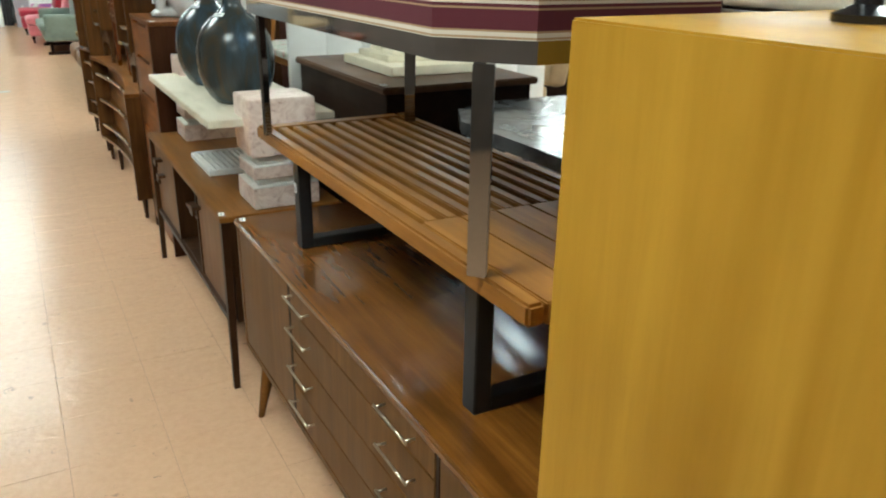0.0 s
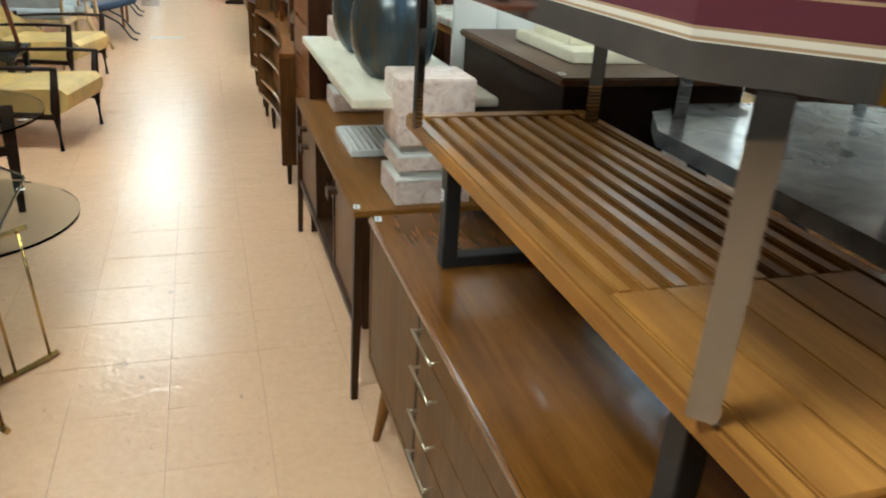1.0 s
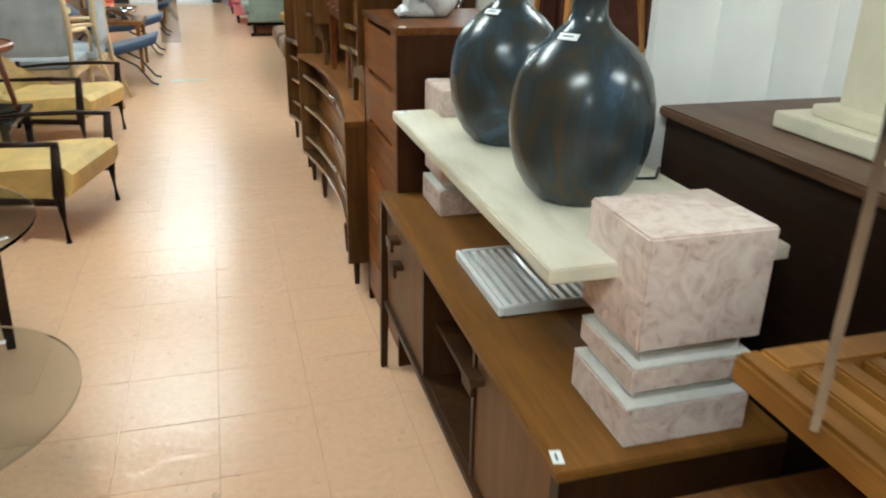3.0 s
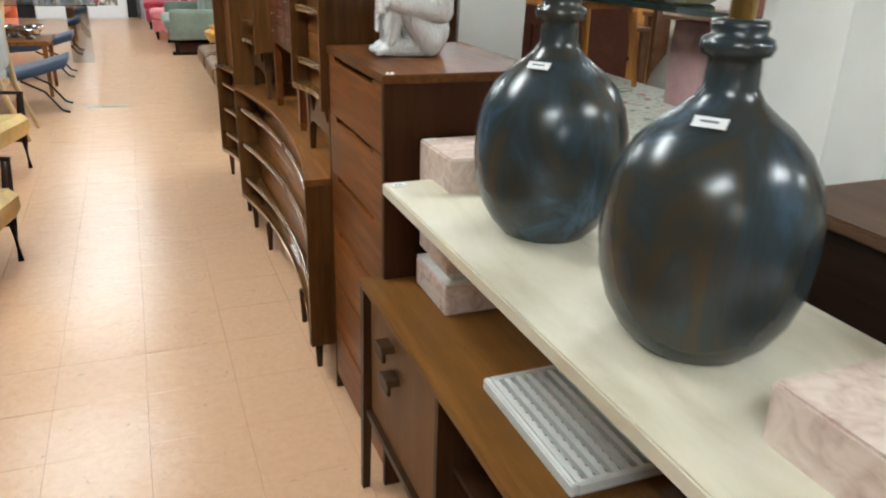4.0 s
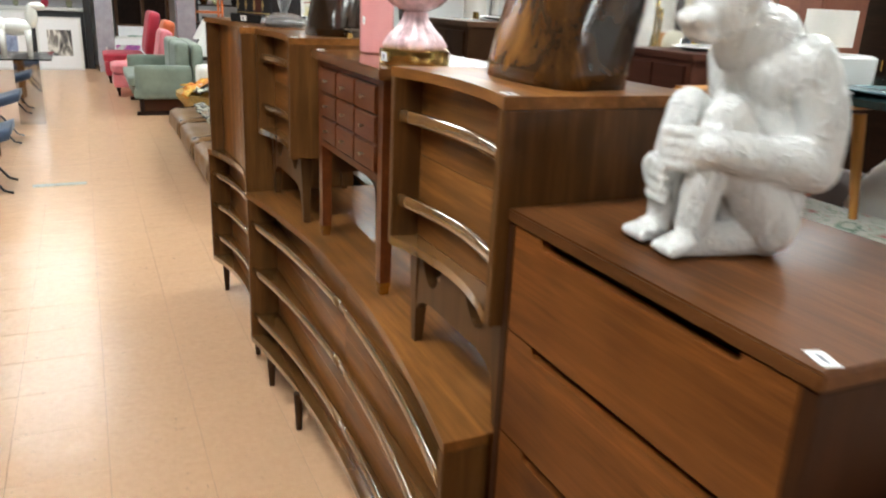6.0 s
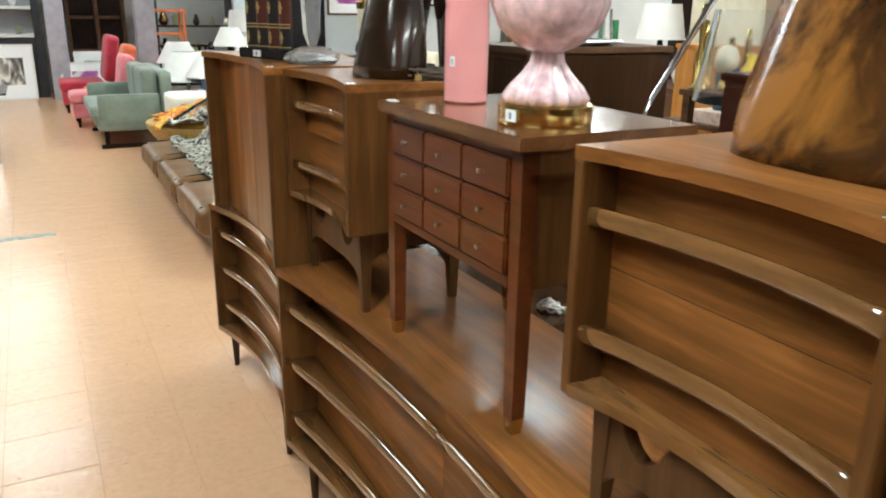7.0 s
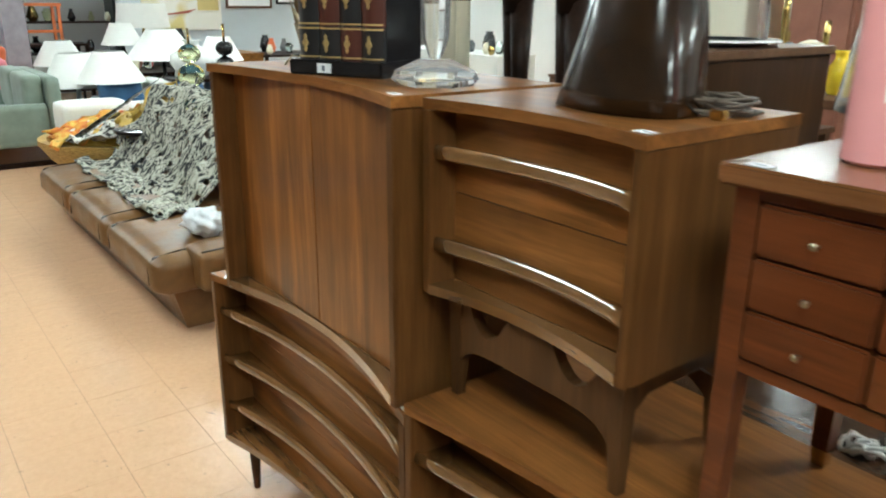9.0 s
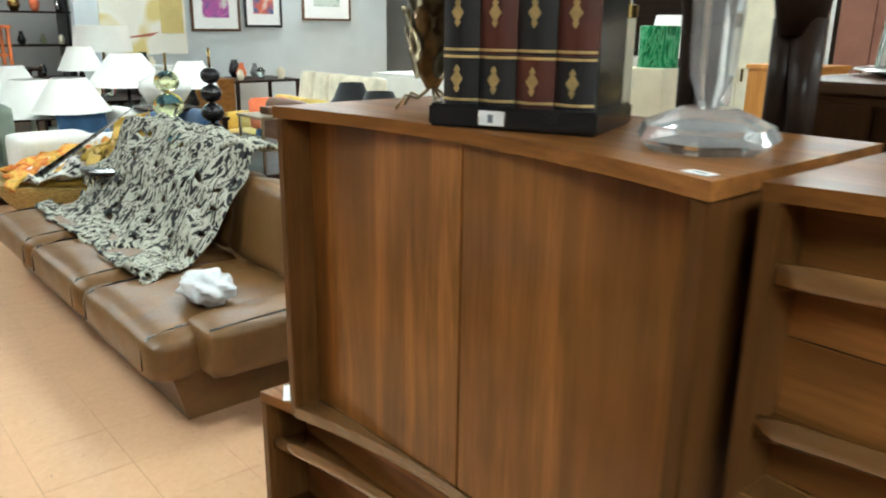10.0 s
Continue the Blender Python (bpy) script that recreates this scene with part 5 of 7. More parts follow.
def throw(name, label, mat, corner, u, v, lift, nu, nv, holes=0.0, seed=0, rough=0.03):
    """A crumpled cloth over furniture: a grid from a corner along u and v, raised by lift(a, b)."""
    bm = bmesh.new()
    grid = []
    for i in range(nu + 1):
        row = []
        for j in range(nv + 1):
            a, b_ = i / nu, j / nv
            q = Vector((a * 6 + seed, b_ * 6, seed))
            p = Vector(corner) + Vector(u) * a + Vector(v) * b_
            p += Vector((noise.noise(q) * rough, noise.noise(q + Vector((9, 0, 0))) * rough, lift(a, b_) + noise.noise(q * 1.7) * rough * 0.8))
            edge = 0.04 * noise.noise(Vector((a * 9, b_ * 9, seed + 4)))
            p += Vector(u) * edge * (0.6 if 0.1 < a < 0.9 else 1) + Vector(v) * edge
            row.append(bm.verts.new(p))
        grid.append(row)
    for i in range(nu):
        for j in range(nv):
            if holes and noise.noise(Vector((i * 0.55, j * 0.30 + (i % 3), seed))) > 0.5 - holes:
                continue
            bm.faces.new((grid[i][j], grid[i + 1][j], grid[i + 1][j + 1], grid[i][j + 1]))
    bmesh.ops.delete(bm, geom=[v_ for v_ in bm.verts if not v_.link_faces], context="VERTS")
    bmesh.ops.solidify(bm, geom=bm.faces[:], thickness=0.012)
    return tagged(part(name, bm, mat, None, smooth=True), label, "throw")


NET = blotches("black_cream_net", [(0.43, (0.010, 0.010, 0.012)), (0.47, (0.36, 0.35, 0.28)), (0.58, (0.50, 0.49, 0.41)), (0.62, (0.012, 0.012, 0.014))], 13, 0.9, 2, 1.6, 0.8, 0, (1, 1, 0.6))
ZEBRA = blotches("zebra_print", [(0.44, (0.02, 0.02, 0.02)), (0.50, (0.68, 0.66, 0.60))], 9, 0.9, 2, 2.5, 0.2)
ORANGE = blotches("orange_print", [(0.30, (0.42, 0.06, 0.02)), (0.45, (0.62, 0.22, 0.03)), (0.58, (0.66, 0.42, 0.08)), (0.72, (0.12, 0.10, 0.03))], 7, 0.9, 3, 1.5, 0.3)
YELLOW = fabric("mustard_throw", (0.60, 0.40, 0.07), 0.3, 90)
throw("net_throw", "cream and black open-knit throw draped over leather sofa", NET, (1.02, 9.55, 0.43), (0.95, 0.25, 0.0), (0.0, 1.85, 0.0),
      lambda a, b_: 0.50 * max(0, min(1, (a - 0.28) / 0.45)) - (0.10 * (a - 0.8) if a > 0.8 else 0) + 0.02 * math.sin(a * 20) * math.sin(b_ * 14), 46, 64, 0.16, 3, 0.05)
throw("zebra_throw", "black and white zebra-print throw on wicker chair", ZEBRA, (1.12, 11.70, 0.50), (0.62, 0.10, 0.12), (0.0, 0.55, 0.0), lambda a, b_: 0.03 * math.sin(a * 9 + b_ * 5), 20, 20, 0, 7, 0.05)

w = thing("wicker_chair", "low round yellow wicker chair with printed throws", "chair", (1.55, 12.3, 0))
WICKER = blotches("yellow_wicker", [(0.35, (0.26, 0.16, 0.04)), (0.6, (0.52, 0.36, 0.11))], 30, 0.6, 3, 0.3, 0.5, 0, (1, 1, 4))
part("bowl", lathe(1.62, 12.35, [(0.30, 0.0), (0.42, 0.12), (0.58, 0.28), (0.66, 0.40), (0.66, 0.44), (0.60, 0.44), (0.50, 0.36)], 40), WICKER, w, smooth="edges")
for k in range(5):
    part("band", lathe(1.62, 12.35, [(0.40 + 0.055 * k, 0.105 + 0.062 * k), (0.412 + 0.055 * k, 0.115 + 0.062 * k), (0.405 + 0.055 * k, 0.125 + 0.062 * k)], 40), WICKER, w, smooth=True)
part("cushion", lathe(1.62, 12.35, [(0.50, 0.365), (0.56, 0.45), (0.45, 0.50), (0.1, 0.52)], 30), YELLOW, w, smooth=True)
throw("orange_throw", "orange and yellow printed throw heaped on wicker chair", ORANGE, (1.02, 12.0, 0.47), (1.0, 0.0, 0.10), (0.10, 0.75, 0.0), lambda a, b_: 0.10 * math.sin(a * 3.1) * math.sin(b_ * 3.0), 26, 22, 0, 11, 0.10)
throw("mustard_throw", "crumpled mustard throw over wicker chair", YELLOW, (1.45, 11.75, 0.56), (0.65, 0.0, 0.24), (0.10, 0.65, 0.0), lambda a, b_: 0.07 * math.sin(a * 8 + b_ * 3), 24, 22, 0, 19, 0.10)
bg = bmesh.new()
bmesh.ops.create_icosphere(bg, subdivisions=4, radius=1.0)
for v in bg.verts:
    v.co *= 1 + 0.35 * noise.noise(v.co * 2.2) + 0.18 * noise.noise(v.co * 5)
    v.co = Vector((1.16 + v.co.x * 0.10, 9.16 + v.co.y * 0.14, 0.475 + v.co.z * 0.065))
tagged(part("plastic_bag", bg, plain("crumpled_plastic", (0.62, 0.63, 0.65), 0.33, 0, 0.12, 14, 0.3, 0.1), None, smooth=True), "crumpled clear plastic bag on leather sofa", "bag")

# sage sofa and the bright chairs beyond
s = thing("sage_sofa", "sage-green upholstered sofa on walnut sled base", "sofa", (1.1, 14.4, 0))
part("seat_base", cushion(0.60, 1.42, 13.55, 15.2, 0.20, 0.33, 0.02, 0, 4), SAGE_CLOTH, s, smooth=True)
part("seat_cushion", cushion(0.55, 1.15, 13.66, 15.1, 0.335, 0.455, 0.04, 0.015), SAGE_CLOTH, s, smooth=True)
part("back_cushion", cushion(1.10, 1.28, 13.62, 14.35, 0.44, 0.86, 0.05, 0.0), SAGE_CLOTH, s, smooth=True)
part("back_cushion", cushion(1.10, 1.28, 14.36, 15.1, 0.44, 0.86, 0.05, 0.0), SAGE_CLOTH, s, smooth=True)
part("back", cushion(1.285, 1.42, 13.55, 15.2, 0.33, 0.84, 0.03, 0, 6), SAGE_CLOTH, s, smooth=True)
for a in (13.55, 15.09):
    part("arm", cushion(0.62, 1.28, a, a + 0.11, 0.20, 0.60, 0.025, 0, 6), SAGE_CLOTH, s, smooth=True)
for a in (13.60, 15.0):
    part("sled_foot", box(0.62, 1.38, a, a + 0.06, 0.0, 0.045), DARK_WOOD, s, bevel=0.004)
    for x in (0.66, 1.30):
        part("post", box(x, x + 0.05, a + 0.005, a + 0.055, 0.0455, 0.199), DARK_WOOD, s)
sofa("rose_armchair", "rose-pink and red rounded lounge chair", 0.42, 1.25, 15.35, 16.05, 0.44, 0.92, ROSE_CLOTH, 0, "chair")
sofa("coral_armchair", "coral-orange channel-backed lounge chair", 0.66, 1.35, 16.15, 16.75, 0.42, 1.02, CORAL_CLOTH, 0, "chair")
sofa("crimson_armchair", "crimson high-backed lounge chair", 0.36, 1.20, 16.9, 17.75, 0.46, 1.12, RED_CLOTH, 0, "chair")
for k, (x, y) in enumerate(((1.72, 13.25), (2.35, 14.1))):
    sofa("white_armchair", "white vinyl boxy armchair", x, x + 0.75, y, y + 0.8, 0.42, 0.78, plain("white_vinyl", (0.74, 0.74, 0.71), 0.4), 0.10, "armchair", 0.08)
sofa("navy_armchair", "navy blue upholstered armchair", 2.15, 2.9, 12.6, 13.4, 0.42, 0.80, fabric("royal_blue", (0.04, 0.09, 0.19)), 0.1, "armchair", 0.08)
sofa("cream_channel_sofa", "cream channel-backed upholstered sofa", 4.3, 5.2, 13.3, 15.0, 0.45, 0.98, CREAM_CLOTH, 0, "sofa", 0.1, -1, 5)
sofa("mustard_sofa", "mustard yellow upholstered low sofa", 3.6, 4.4, 13.0, 14.3, 0.42, 0.78, YELLOW, 0.08, "sofa", 0.1, -1, 2)
sofa("brown_leather_armchair", "dark brown leather club chair", 3.1, 3.9, 10.4, 11.3, 0.42, 0.85, leather("dark_leather", (0.05, 0.028, 0.02)), 0.12, "armchair", 0.08)

# table behind the leather sofa with lamps
t = thing("sofa_table", "dark side table behind leather sofa", "table", (2.4, 11.2, 0))
part("top", box(2.0, 2.9, 10.4, 12.3, 0.62, 0.65), DARK_WOOD, t, bevel=0.004)
for x in (2.05, 2.85):
    for y in (10.45, 12.25):
        part("leg", taper(x, y, 0, 0.6195, 0.03, 0.05), DARK_WOOD, t)


def gourd_lamp(x, y, z, balls, mat, label):
    t = thing("gourd_lamp", label, "table lamp", (x, y, z))
    zz = z + 0.0005
    for k, r in enumerate(balls):
        prof = [(max(0.012, r * math.sin(math.pi * i / 10)), zz + r * 0.85 * (1 - math.cos(math.pi * i / 10))) for i in range(11)]
        part("globe", lathe(x, y, prof, 24), mat, t, smooth=True)
        zz += r * 1.7 + 0.001
    part("stem", lathe(x, y, [(0.01, zz), (0.01, zz + 0.12)], 10), BRASS, t, smooth=True)


OLIVE_GLASS = glass("olive_glass", (0.80, 0.85, 0.52), 0.08, 1.2)
gourd_lamp(2.06, 11.75, 0.65, (0.13, 0.11, 0.09), OLIVE_GLASS, "stacked olive-green glass globe lamp")
gourd_lamp(2.10, 11.10, 0.65, (0.075, 0.075, 0.075, 0.07, 0.065), BLACK, "stacked black lacquer bead lamp")


def lamp_with_shade(x, y, z, h, r0, r1, sh, body, label):
    t = thing("shaded_lamp", label, "table lamp", (x, y, z))
    part("body", lathe(x, y, [(0.08, z + 0.0005), (0.09, z + 0.02), (0.05, z + 0.08), (0.07, z + h * 0.4), (0.03, z + h * 0.7), (0.012, z + h)], 20), body, t, smooth=True)
    part("shade", lathe(x, y, [(r0, z + h - 0.05), (r1, z + h - 0.05 + sh), (r1 - 0.006, z + h - 0.05 + sh), (r0 - 0.006, z + h - 0.05)], 32), SHADE, t, "white drum lampshade", smooth="edges")


def stand(x0, x1, y0, y1, z, mat=None, label="plain dark wooden stand table"):
    t = thing("stand_table", label, "table", ((x0 + x1) / 2, (y0 + y1) / 2, 0))
    part("top", box(x0, x1, y0, y1, z - 0.03, z), mat or DARK_WOOD, t, bevel=0.004)
    for x in (x0 + 0.04, x1 - 0.04):
        for y in (y0 + 0.04, y1 - 0.04):
            part("leg", taper(x, y, 0, z - 0.0305, 0.03, 0.045), mat or DARK_WOOD, t)


t = thing("white_ottoman", "low white upholstered block seat beside wicker chair", "ottoman", (1.62, 13.3, 0))
part("seat", cushion(1.30, 1.92, 13.02, 13.50, 0.12, 0.63, 0.04, 0.01), fabric("white_boucle", (0.78, 0.77, 0.73), 0.05, 120), t, smooth=True)
part("base", box(1.34, 1.88, 13.06, 13.46, 0.0, 0.1195), DARK_WOOD, t)
BLUE_PILLOW = fabric("denim_blue_cushion", (0.05, 0.12, 0.24), 0.25)
t = tagged(part("blue_cushion", moved(pose(1.98, 13.62, 0.66, -18, 0, 10), cushion(-0.22, 0.22, -0.06, 0.06, -0.155, 0.16, 0.05, 0.0)), BLUE_PILLOW, None, smooth=True), "denim blue scatter cushion propped on stand", "cushion")
stand(1.5, 2.1, 13.55, 14.2, 0.5)
stand(1.55, 2.3, 15.2, 16.0, 0.55)
lamp_with_shade(1.74, 14.35, 0.0, 0.72, 0.36, 0.17, 0.34, WHITE_CERAMIC, "squat lamp with wide white shade")
lamp_with_shade(1.95, 13.8, 0.50, 0.30, 0.34, 0.15, 0.30, BLACK, "black lamp with flared white shade")
lamp_with_shade(1.85, 15.6, 0.55, 0.30, 0.30, 0.14, 0.28, WHITE_CERAMIC, "white lamp with flared white shade")
lamp_with_shade(2.75, 14.6, 0.0, 0.95, 0.42, 0.16, 0.33, BLACK, "black lamp with broad white shade")
# A lucite end table; the wooden block on its lid is a box
t = thing("glass_lantern", "chrome and clear lucite end table with wood box, set on sofa table", "lantern", (2.35, 10.6, 0.65))
for x in (2.12, 2.46):
    for y in (10.45, 10.75):
        part("post", box(x, x + 0.015, y, y + 0.015, 0.6505, 0.98), PEWTER, t)
part("lid", box(2.11, 2.485, 10.44, 10.775, 0.9805, 0.995), PEWTER, t)
part("pane", box(2.122, 2.124, 10.466, 10.749, 0.655, 0.975), TABLE_GLASS, t)
part("knob", box(2.22, 2.36, 10.55, 10.67, 0.9955, 1.04), BROWN_WOOD, t, bevel=0.006)

# ---- left of the aisle ----
def round_table(name, label, x, y, z, rx, ry, glassmat, legs, thick=0.012):
    t = thing(name, label, "table", (x, y, 0))
    n = 48
    part("top", prism([(x + rx * math.cos(i * math.tau / n), y + ry * math.sin(i * math.tau / n)) for i in range(n)], z - thick, z), glassmat, t, "glass top", bevel=0.003)
    for k in range(legs):
        a = k * math.tau / legs + 0.35
        part("leg", slab_yz([(-0.035, z - thick - 0.0005), (0.035, z - thick - 0.0005), (0.018, 0.0), (-0.012, 0.0)], -0.012, 0.012), DARK_WOOD, t).matrix_basis = Matrix.Translation((rx * 0.72 * math.cos(a), ry * 0.72 * math.sin(a), 0)) @ pose(0, 0, 0, 0, 0, math.degrees(a) + 90) @ Matrix.Translation((x, y, 0))
    for a in range(2):
        bm = box(-rx * 0.7, rx * 0.7, -0.012, 0.012, z * 0.55, z * 0.55 + 0.045)
        part("stretcher", moved(pose(x, y, 0, 0, 0, 20 + 90 * a), bm), DARK_WOOD, t)
    return t


SMOKE_TOP = glass("smoked_table_glass", (0.76, 0.80, 0.78), 0.01, 1.10)
round_table("smoked_glass_table", "smoked glass table on dark tapered wood legs", -1.09, 4.43, 0.555, 0.60, 0.60, SMOKE_TOP, 4)
t = thing("clear_glass_table", "round clear glass low table on dark crossed base", "table", (-0.72, 3.72, 0))
part("top", prism([(-0.72 + 0.44 * math.cos(i * math.tau / 56), 3.72 + 0.46 * math.sin(i * math.tau / 56)) for i in range(56)], 0.298, 0.31), SMOKE_TOP, t, "clear round glass top", bevel=0.003)
part("base", lathe(-0.85, 3.72, [(0.14, 0.0), (0.14, 0.02), (0.05, 0.06), (0.05, 0.26), (0.12, 0.297)], 24), DARK_WOOD, t, smooth="edges")
price_tag(-0.55, 4.03, 0.3102, 10)
t = thing("brass_rod_table", "brass rod pedestal table with stacked glass tops", "table", (-0.62, 2.9, 0))
part("top", prism([(-0.70 + 0.30 * math.cos(i * math.tau / 40), 2.93 + 0.33 * math.sin(i * math.tau / 40)) for i in range(40)], 0.505, 0.517), SMOKE_TOP, t, "clear glass top", bevel=0.003)
for s_, (px_, py_) in enumerate((((-0.316, -0.66), (3.116, 2.86)), ((-0.389, -0.66), (2.668, 2.92)))):
    for z_, w_ in ((0.012, 0.012), (0.494, 0.010)):
        sh = 0.0 if z_ < 0.1 else -0.03
        pts = [(px_[0] + (px_[1] - px_[0]) * i / 10 + sh, py_[0] + (py_[1] - py_[0]) * i / 10 + (0.05 if s_ == 0 else -0.05) * -math.sin(math.pi * i / 10), z_) for i in range(11)]
        part("hoop", tube(pts, w_, 4), BRASS, t, "curved brass hoop")
    for f in (0.06, 0.32, 0.42, 0.9):
        x = px_[0] + (px_[1] - px_[0]) * f
        y = py_[0] + (py_[1] - py_[0]) * f - (0.05 if s_ == 0 else -0.05) * math.sin(math.pi * f)
        part("rod", tube([(x, y, 0.02), (x - 0.03, y, 0.488)], 0.0055, 8), BRASS, t, "thin brass rod", smooth=True)
part("shelf", prism([(-0.72 + 0.27 * math.cos(i * math.tau / 40), 2.75 + 0.22 * math.sin(i * math.tau / 40)) for i in range(40)], 0.30, 0.31), SMOKE_TOP, t, "clear glass shelf")
price_tag(-0.50, 2.80, 0.5172, 30)
# triangular glass table close to the aisle
t = thing("triangular_glass_table", "triangular two-tier glass table on dark crossed wooden blades", "table", (-0.75, 3.3, 0))
TRI = [(-0.40, 3.46), (-0.50, 3.58), (-0.70, 3.62), (-1.10, 3.50), (-1.12, 3.40), (-0.50, 2.74), (-0.41, 2.76), (-0.38, 2.86)]
part("top", prism(TRI, 0.55, 0.56), SMOKE_TOP, t, "rounded triangular glass top", bevel=0.003)
part("edge", tube([(x_, y_, 0.549) for x_, y_ in TRI + TRI[:1]], 0.004, 6), GREEN_GLASS, t, "dark green ground edge", smooth=True)
for ang in (25, 145, 265):
    part("blade", moved(pose(-0.66, 3.25, 0, 0, 0, ang), slab_xz([(0.0, 0.0), (0.03, 0.0), (0.17, 0.5495), (0.13, 0.5495), (0.0, 0.16)], -0.011, 0.011)), DARK_WOOD, t, "dark wooden blade leg")
price_tag(-0.44, 3.16, 0.5602, 60)
price_tag(-0.55, 4.28, 0.5552, 30)


def lounge_chair(x, y, turn, label):
    """Danish armchair: tufted shell, dark paddle arms and tapered legs. Built facing +x at the origin."""
    t = thing("tufted_armchair", label, "armchair", (0, 0, 0), "tufted armchairs")
    seat = bmesh.new()
    side = [(0.40, 0.24), (0.43, 0.29), (0.43, 0.35), (0.39, 0.385), (0.20, 0.375), (-0.10, 0.345), (-0.25, 0.36), (-0.33, 0.30), (-0.30, 0.22), (0.0, 0.17), (0.25, 0.19)]
    part("seat", slab_xz(side, -0.30, 0.30, seat), YELLOW_VINYL, t, bevel=0.035, segments=4)
    bm = bmesh.new()
    n, r = 20, 16
    cols = []
    for j in range(r + 1):
        f = j / r
        row = []
        for i in range(n + 1):
            g = i / n * 2 - 1
            wid = 0.325 * (1 - 0.05 * f - 0.30 * max(0, f - 0.72) ** 1.2)
            tuft = 0.022 * abs(math.cos(g * 7) * math.cos(f * 9))
            wing = 0.20 * abs(g) ** 3 * (1 - 0.6 * f)
            row.append(bm.verts.new((-0.22 - 0.42 * f ** 1.15 + wing + tuft, g * wid, 0.24 + 0.46 * f - 0.09 * g * g * f)))
        cols.append(row)
    for a, b_ in zip(cols, cols[1:]):
        for i in range(n):
            bm.faces.new((a[i], a[i + 1], b_[i + 1], b_[i]))
    bmesh.ops.solidify(bm, geom=bm.faces[:], thickness=0.10)
    bk_ = part("backrest", bm, YELLOW_VINYL, t, "button-tufted backrest", smooth=True)
    but = bmesh.new()
    for j in range(3):
        for i in range(4):
            g, f = -0.66 + 0.44 * i, 0.25 + 0.25 * j
            bmesh.ops.create_icosphere(but, subdivisions=1, radius=0.011, matrix=Matrix.Translation((-0.212 - 0.42 * f ** 1.15 + 0.12 * abs(g) ** 3, g * 0.30, 0.24 + 0.46 * f)))
    part("button", but, YELLOW_VINYL, bk_)
    for s_ in (-1, 1):
        part("arm", tube([(-0.42, s_ * 0.31, 0.47), (-0.1, s_ * 0.345, 0.50), (0.2, s_ * 0.35, 0.515), (0.40, s_ * 0.34, 0.515)], 0.02, 8, None, [0.016, 0.022, 0.026, 0.02], 0.55), DARK_WOOD, t, "dark sculpted wooden arm", smooth=True)
        part("front_leg", tube([(0.385, s_ * 0.335, 0.51), (0.36, s_ * 0.335, 0.26), (0.37, s_ * 0.335, 0.0)], 0.02, 8, None, [0.022, 0.030, 0.015]), DARK_WOOD, t, smooth=True)
        part("rear_leg", tube([(-0.36, s_ * 0.30, 0.52), (-0.36, s_ * 0.31, 0.26), (-0.46, s_ * 0.32, 0.0)], 0.02, 8, None, [0.018, 0.030, 0.015]), DARK_WOOD, t, smooth=True)
        part("rail", box(-0.34, 0.36, s_ * 0.31 - 0.010, s_ * 0.31 + 0.010, 0.19, 0.225), DARK_WOOD, t, bevel=0.004)
    t.matrix_basis = pose(x, y, 0, 0, 0, turn)
    return t


lounge_chair(-0.925, 6.07, -14, "buttercream tufted armchair with dark wooden arms, beside glass table")
lounge_chair(-1.06, 7.87, -16, "buttercream tufted armchair with dark wooden arms, beside dining chairs")

t = thing("round_side_table", "reddish teak round side table over dark tiered stand", "side table", (-0.98, 5.2, 0))
REDTEAK = wood("red_teak", (0.15, 0.045, 0.022), (0.28, 0.095, 0.045), "y", 0.32, 0.3)
stand(-1.55, -0.98, 6.35, 6.95, 0.46, BLACK, "black square low lamp table")
cx, cy = -1.25, 6.62
part("top", lathe(cx, cy, [(0.285, 0.83), (0.30, 0.84), (0.30, 0.862), (0.288, 0.87), (0.28, 0.862)], 48), REDTEAK, t, "round dished teak top", smooth="edges")
for k in range(4):
    a = k * math.tau / 4 + 0.5
    part("leg", tube([(cx + 0.20 * math.cos(a), cy + 0.20 * math.sin(a), 0.83), (cx + 0.26 * math.cos(a), cy + 0.26 * math.sin(a), 0.4605)], 0.016, 8, None, [0.02, 0.014]), REDTEAK, t, smooth=True)
t.location = (cx, cy, 0.46)
for ob in t.children:
    ob.data.transform(Matrix.Translation(Vector((-0.98, 5.2, 0)) - Vector((cx, cy, 0.46))))
t = thing("black_stem_lamp", "black turned lamp stem on round side table", "table lamp", (-1.25, 6.62, 0.87))
part("body", lathe(-1.25, 6.62, [(0.07, 0.8705), (0.065, 0.885), (0.03, 0.90), (0.022, 1.0), (0.035, 1.08), (0.06, 1.14), (0.05, 1.2)], 24), BLACK, t, smooth=True)
t = thing("glass_bowl", "shallow clear glass bowl on black lamp table", "bowl", (-1.2, 6.65, 0.46))
part("dish", lathe(-1.12, 6.66, [(0.08, 0.4605), (0.15, 0.49), (0.145, 0.494), (0.07, 0.468)], 30), SMOKED_GLASS, t, smooth="edges")


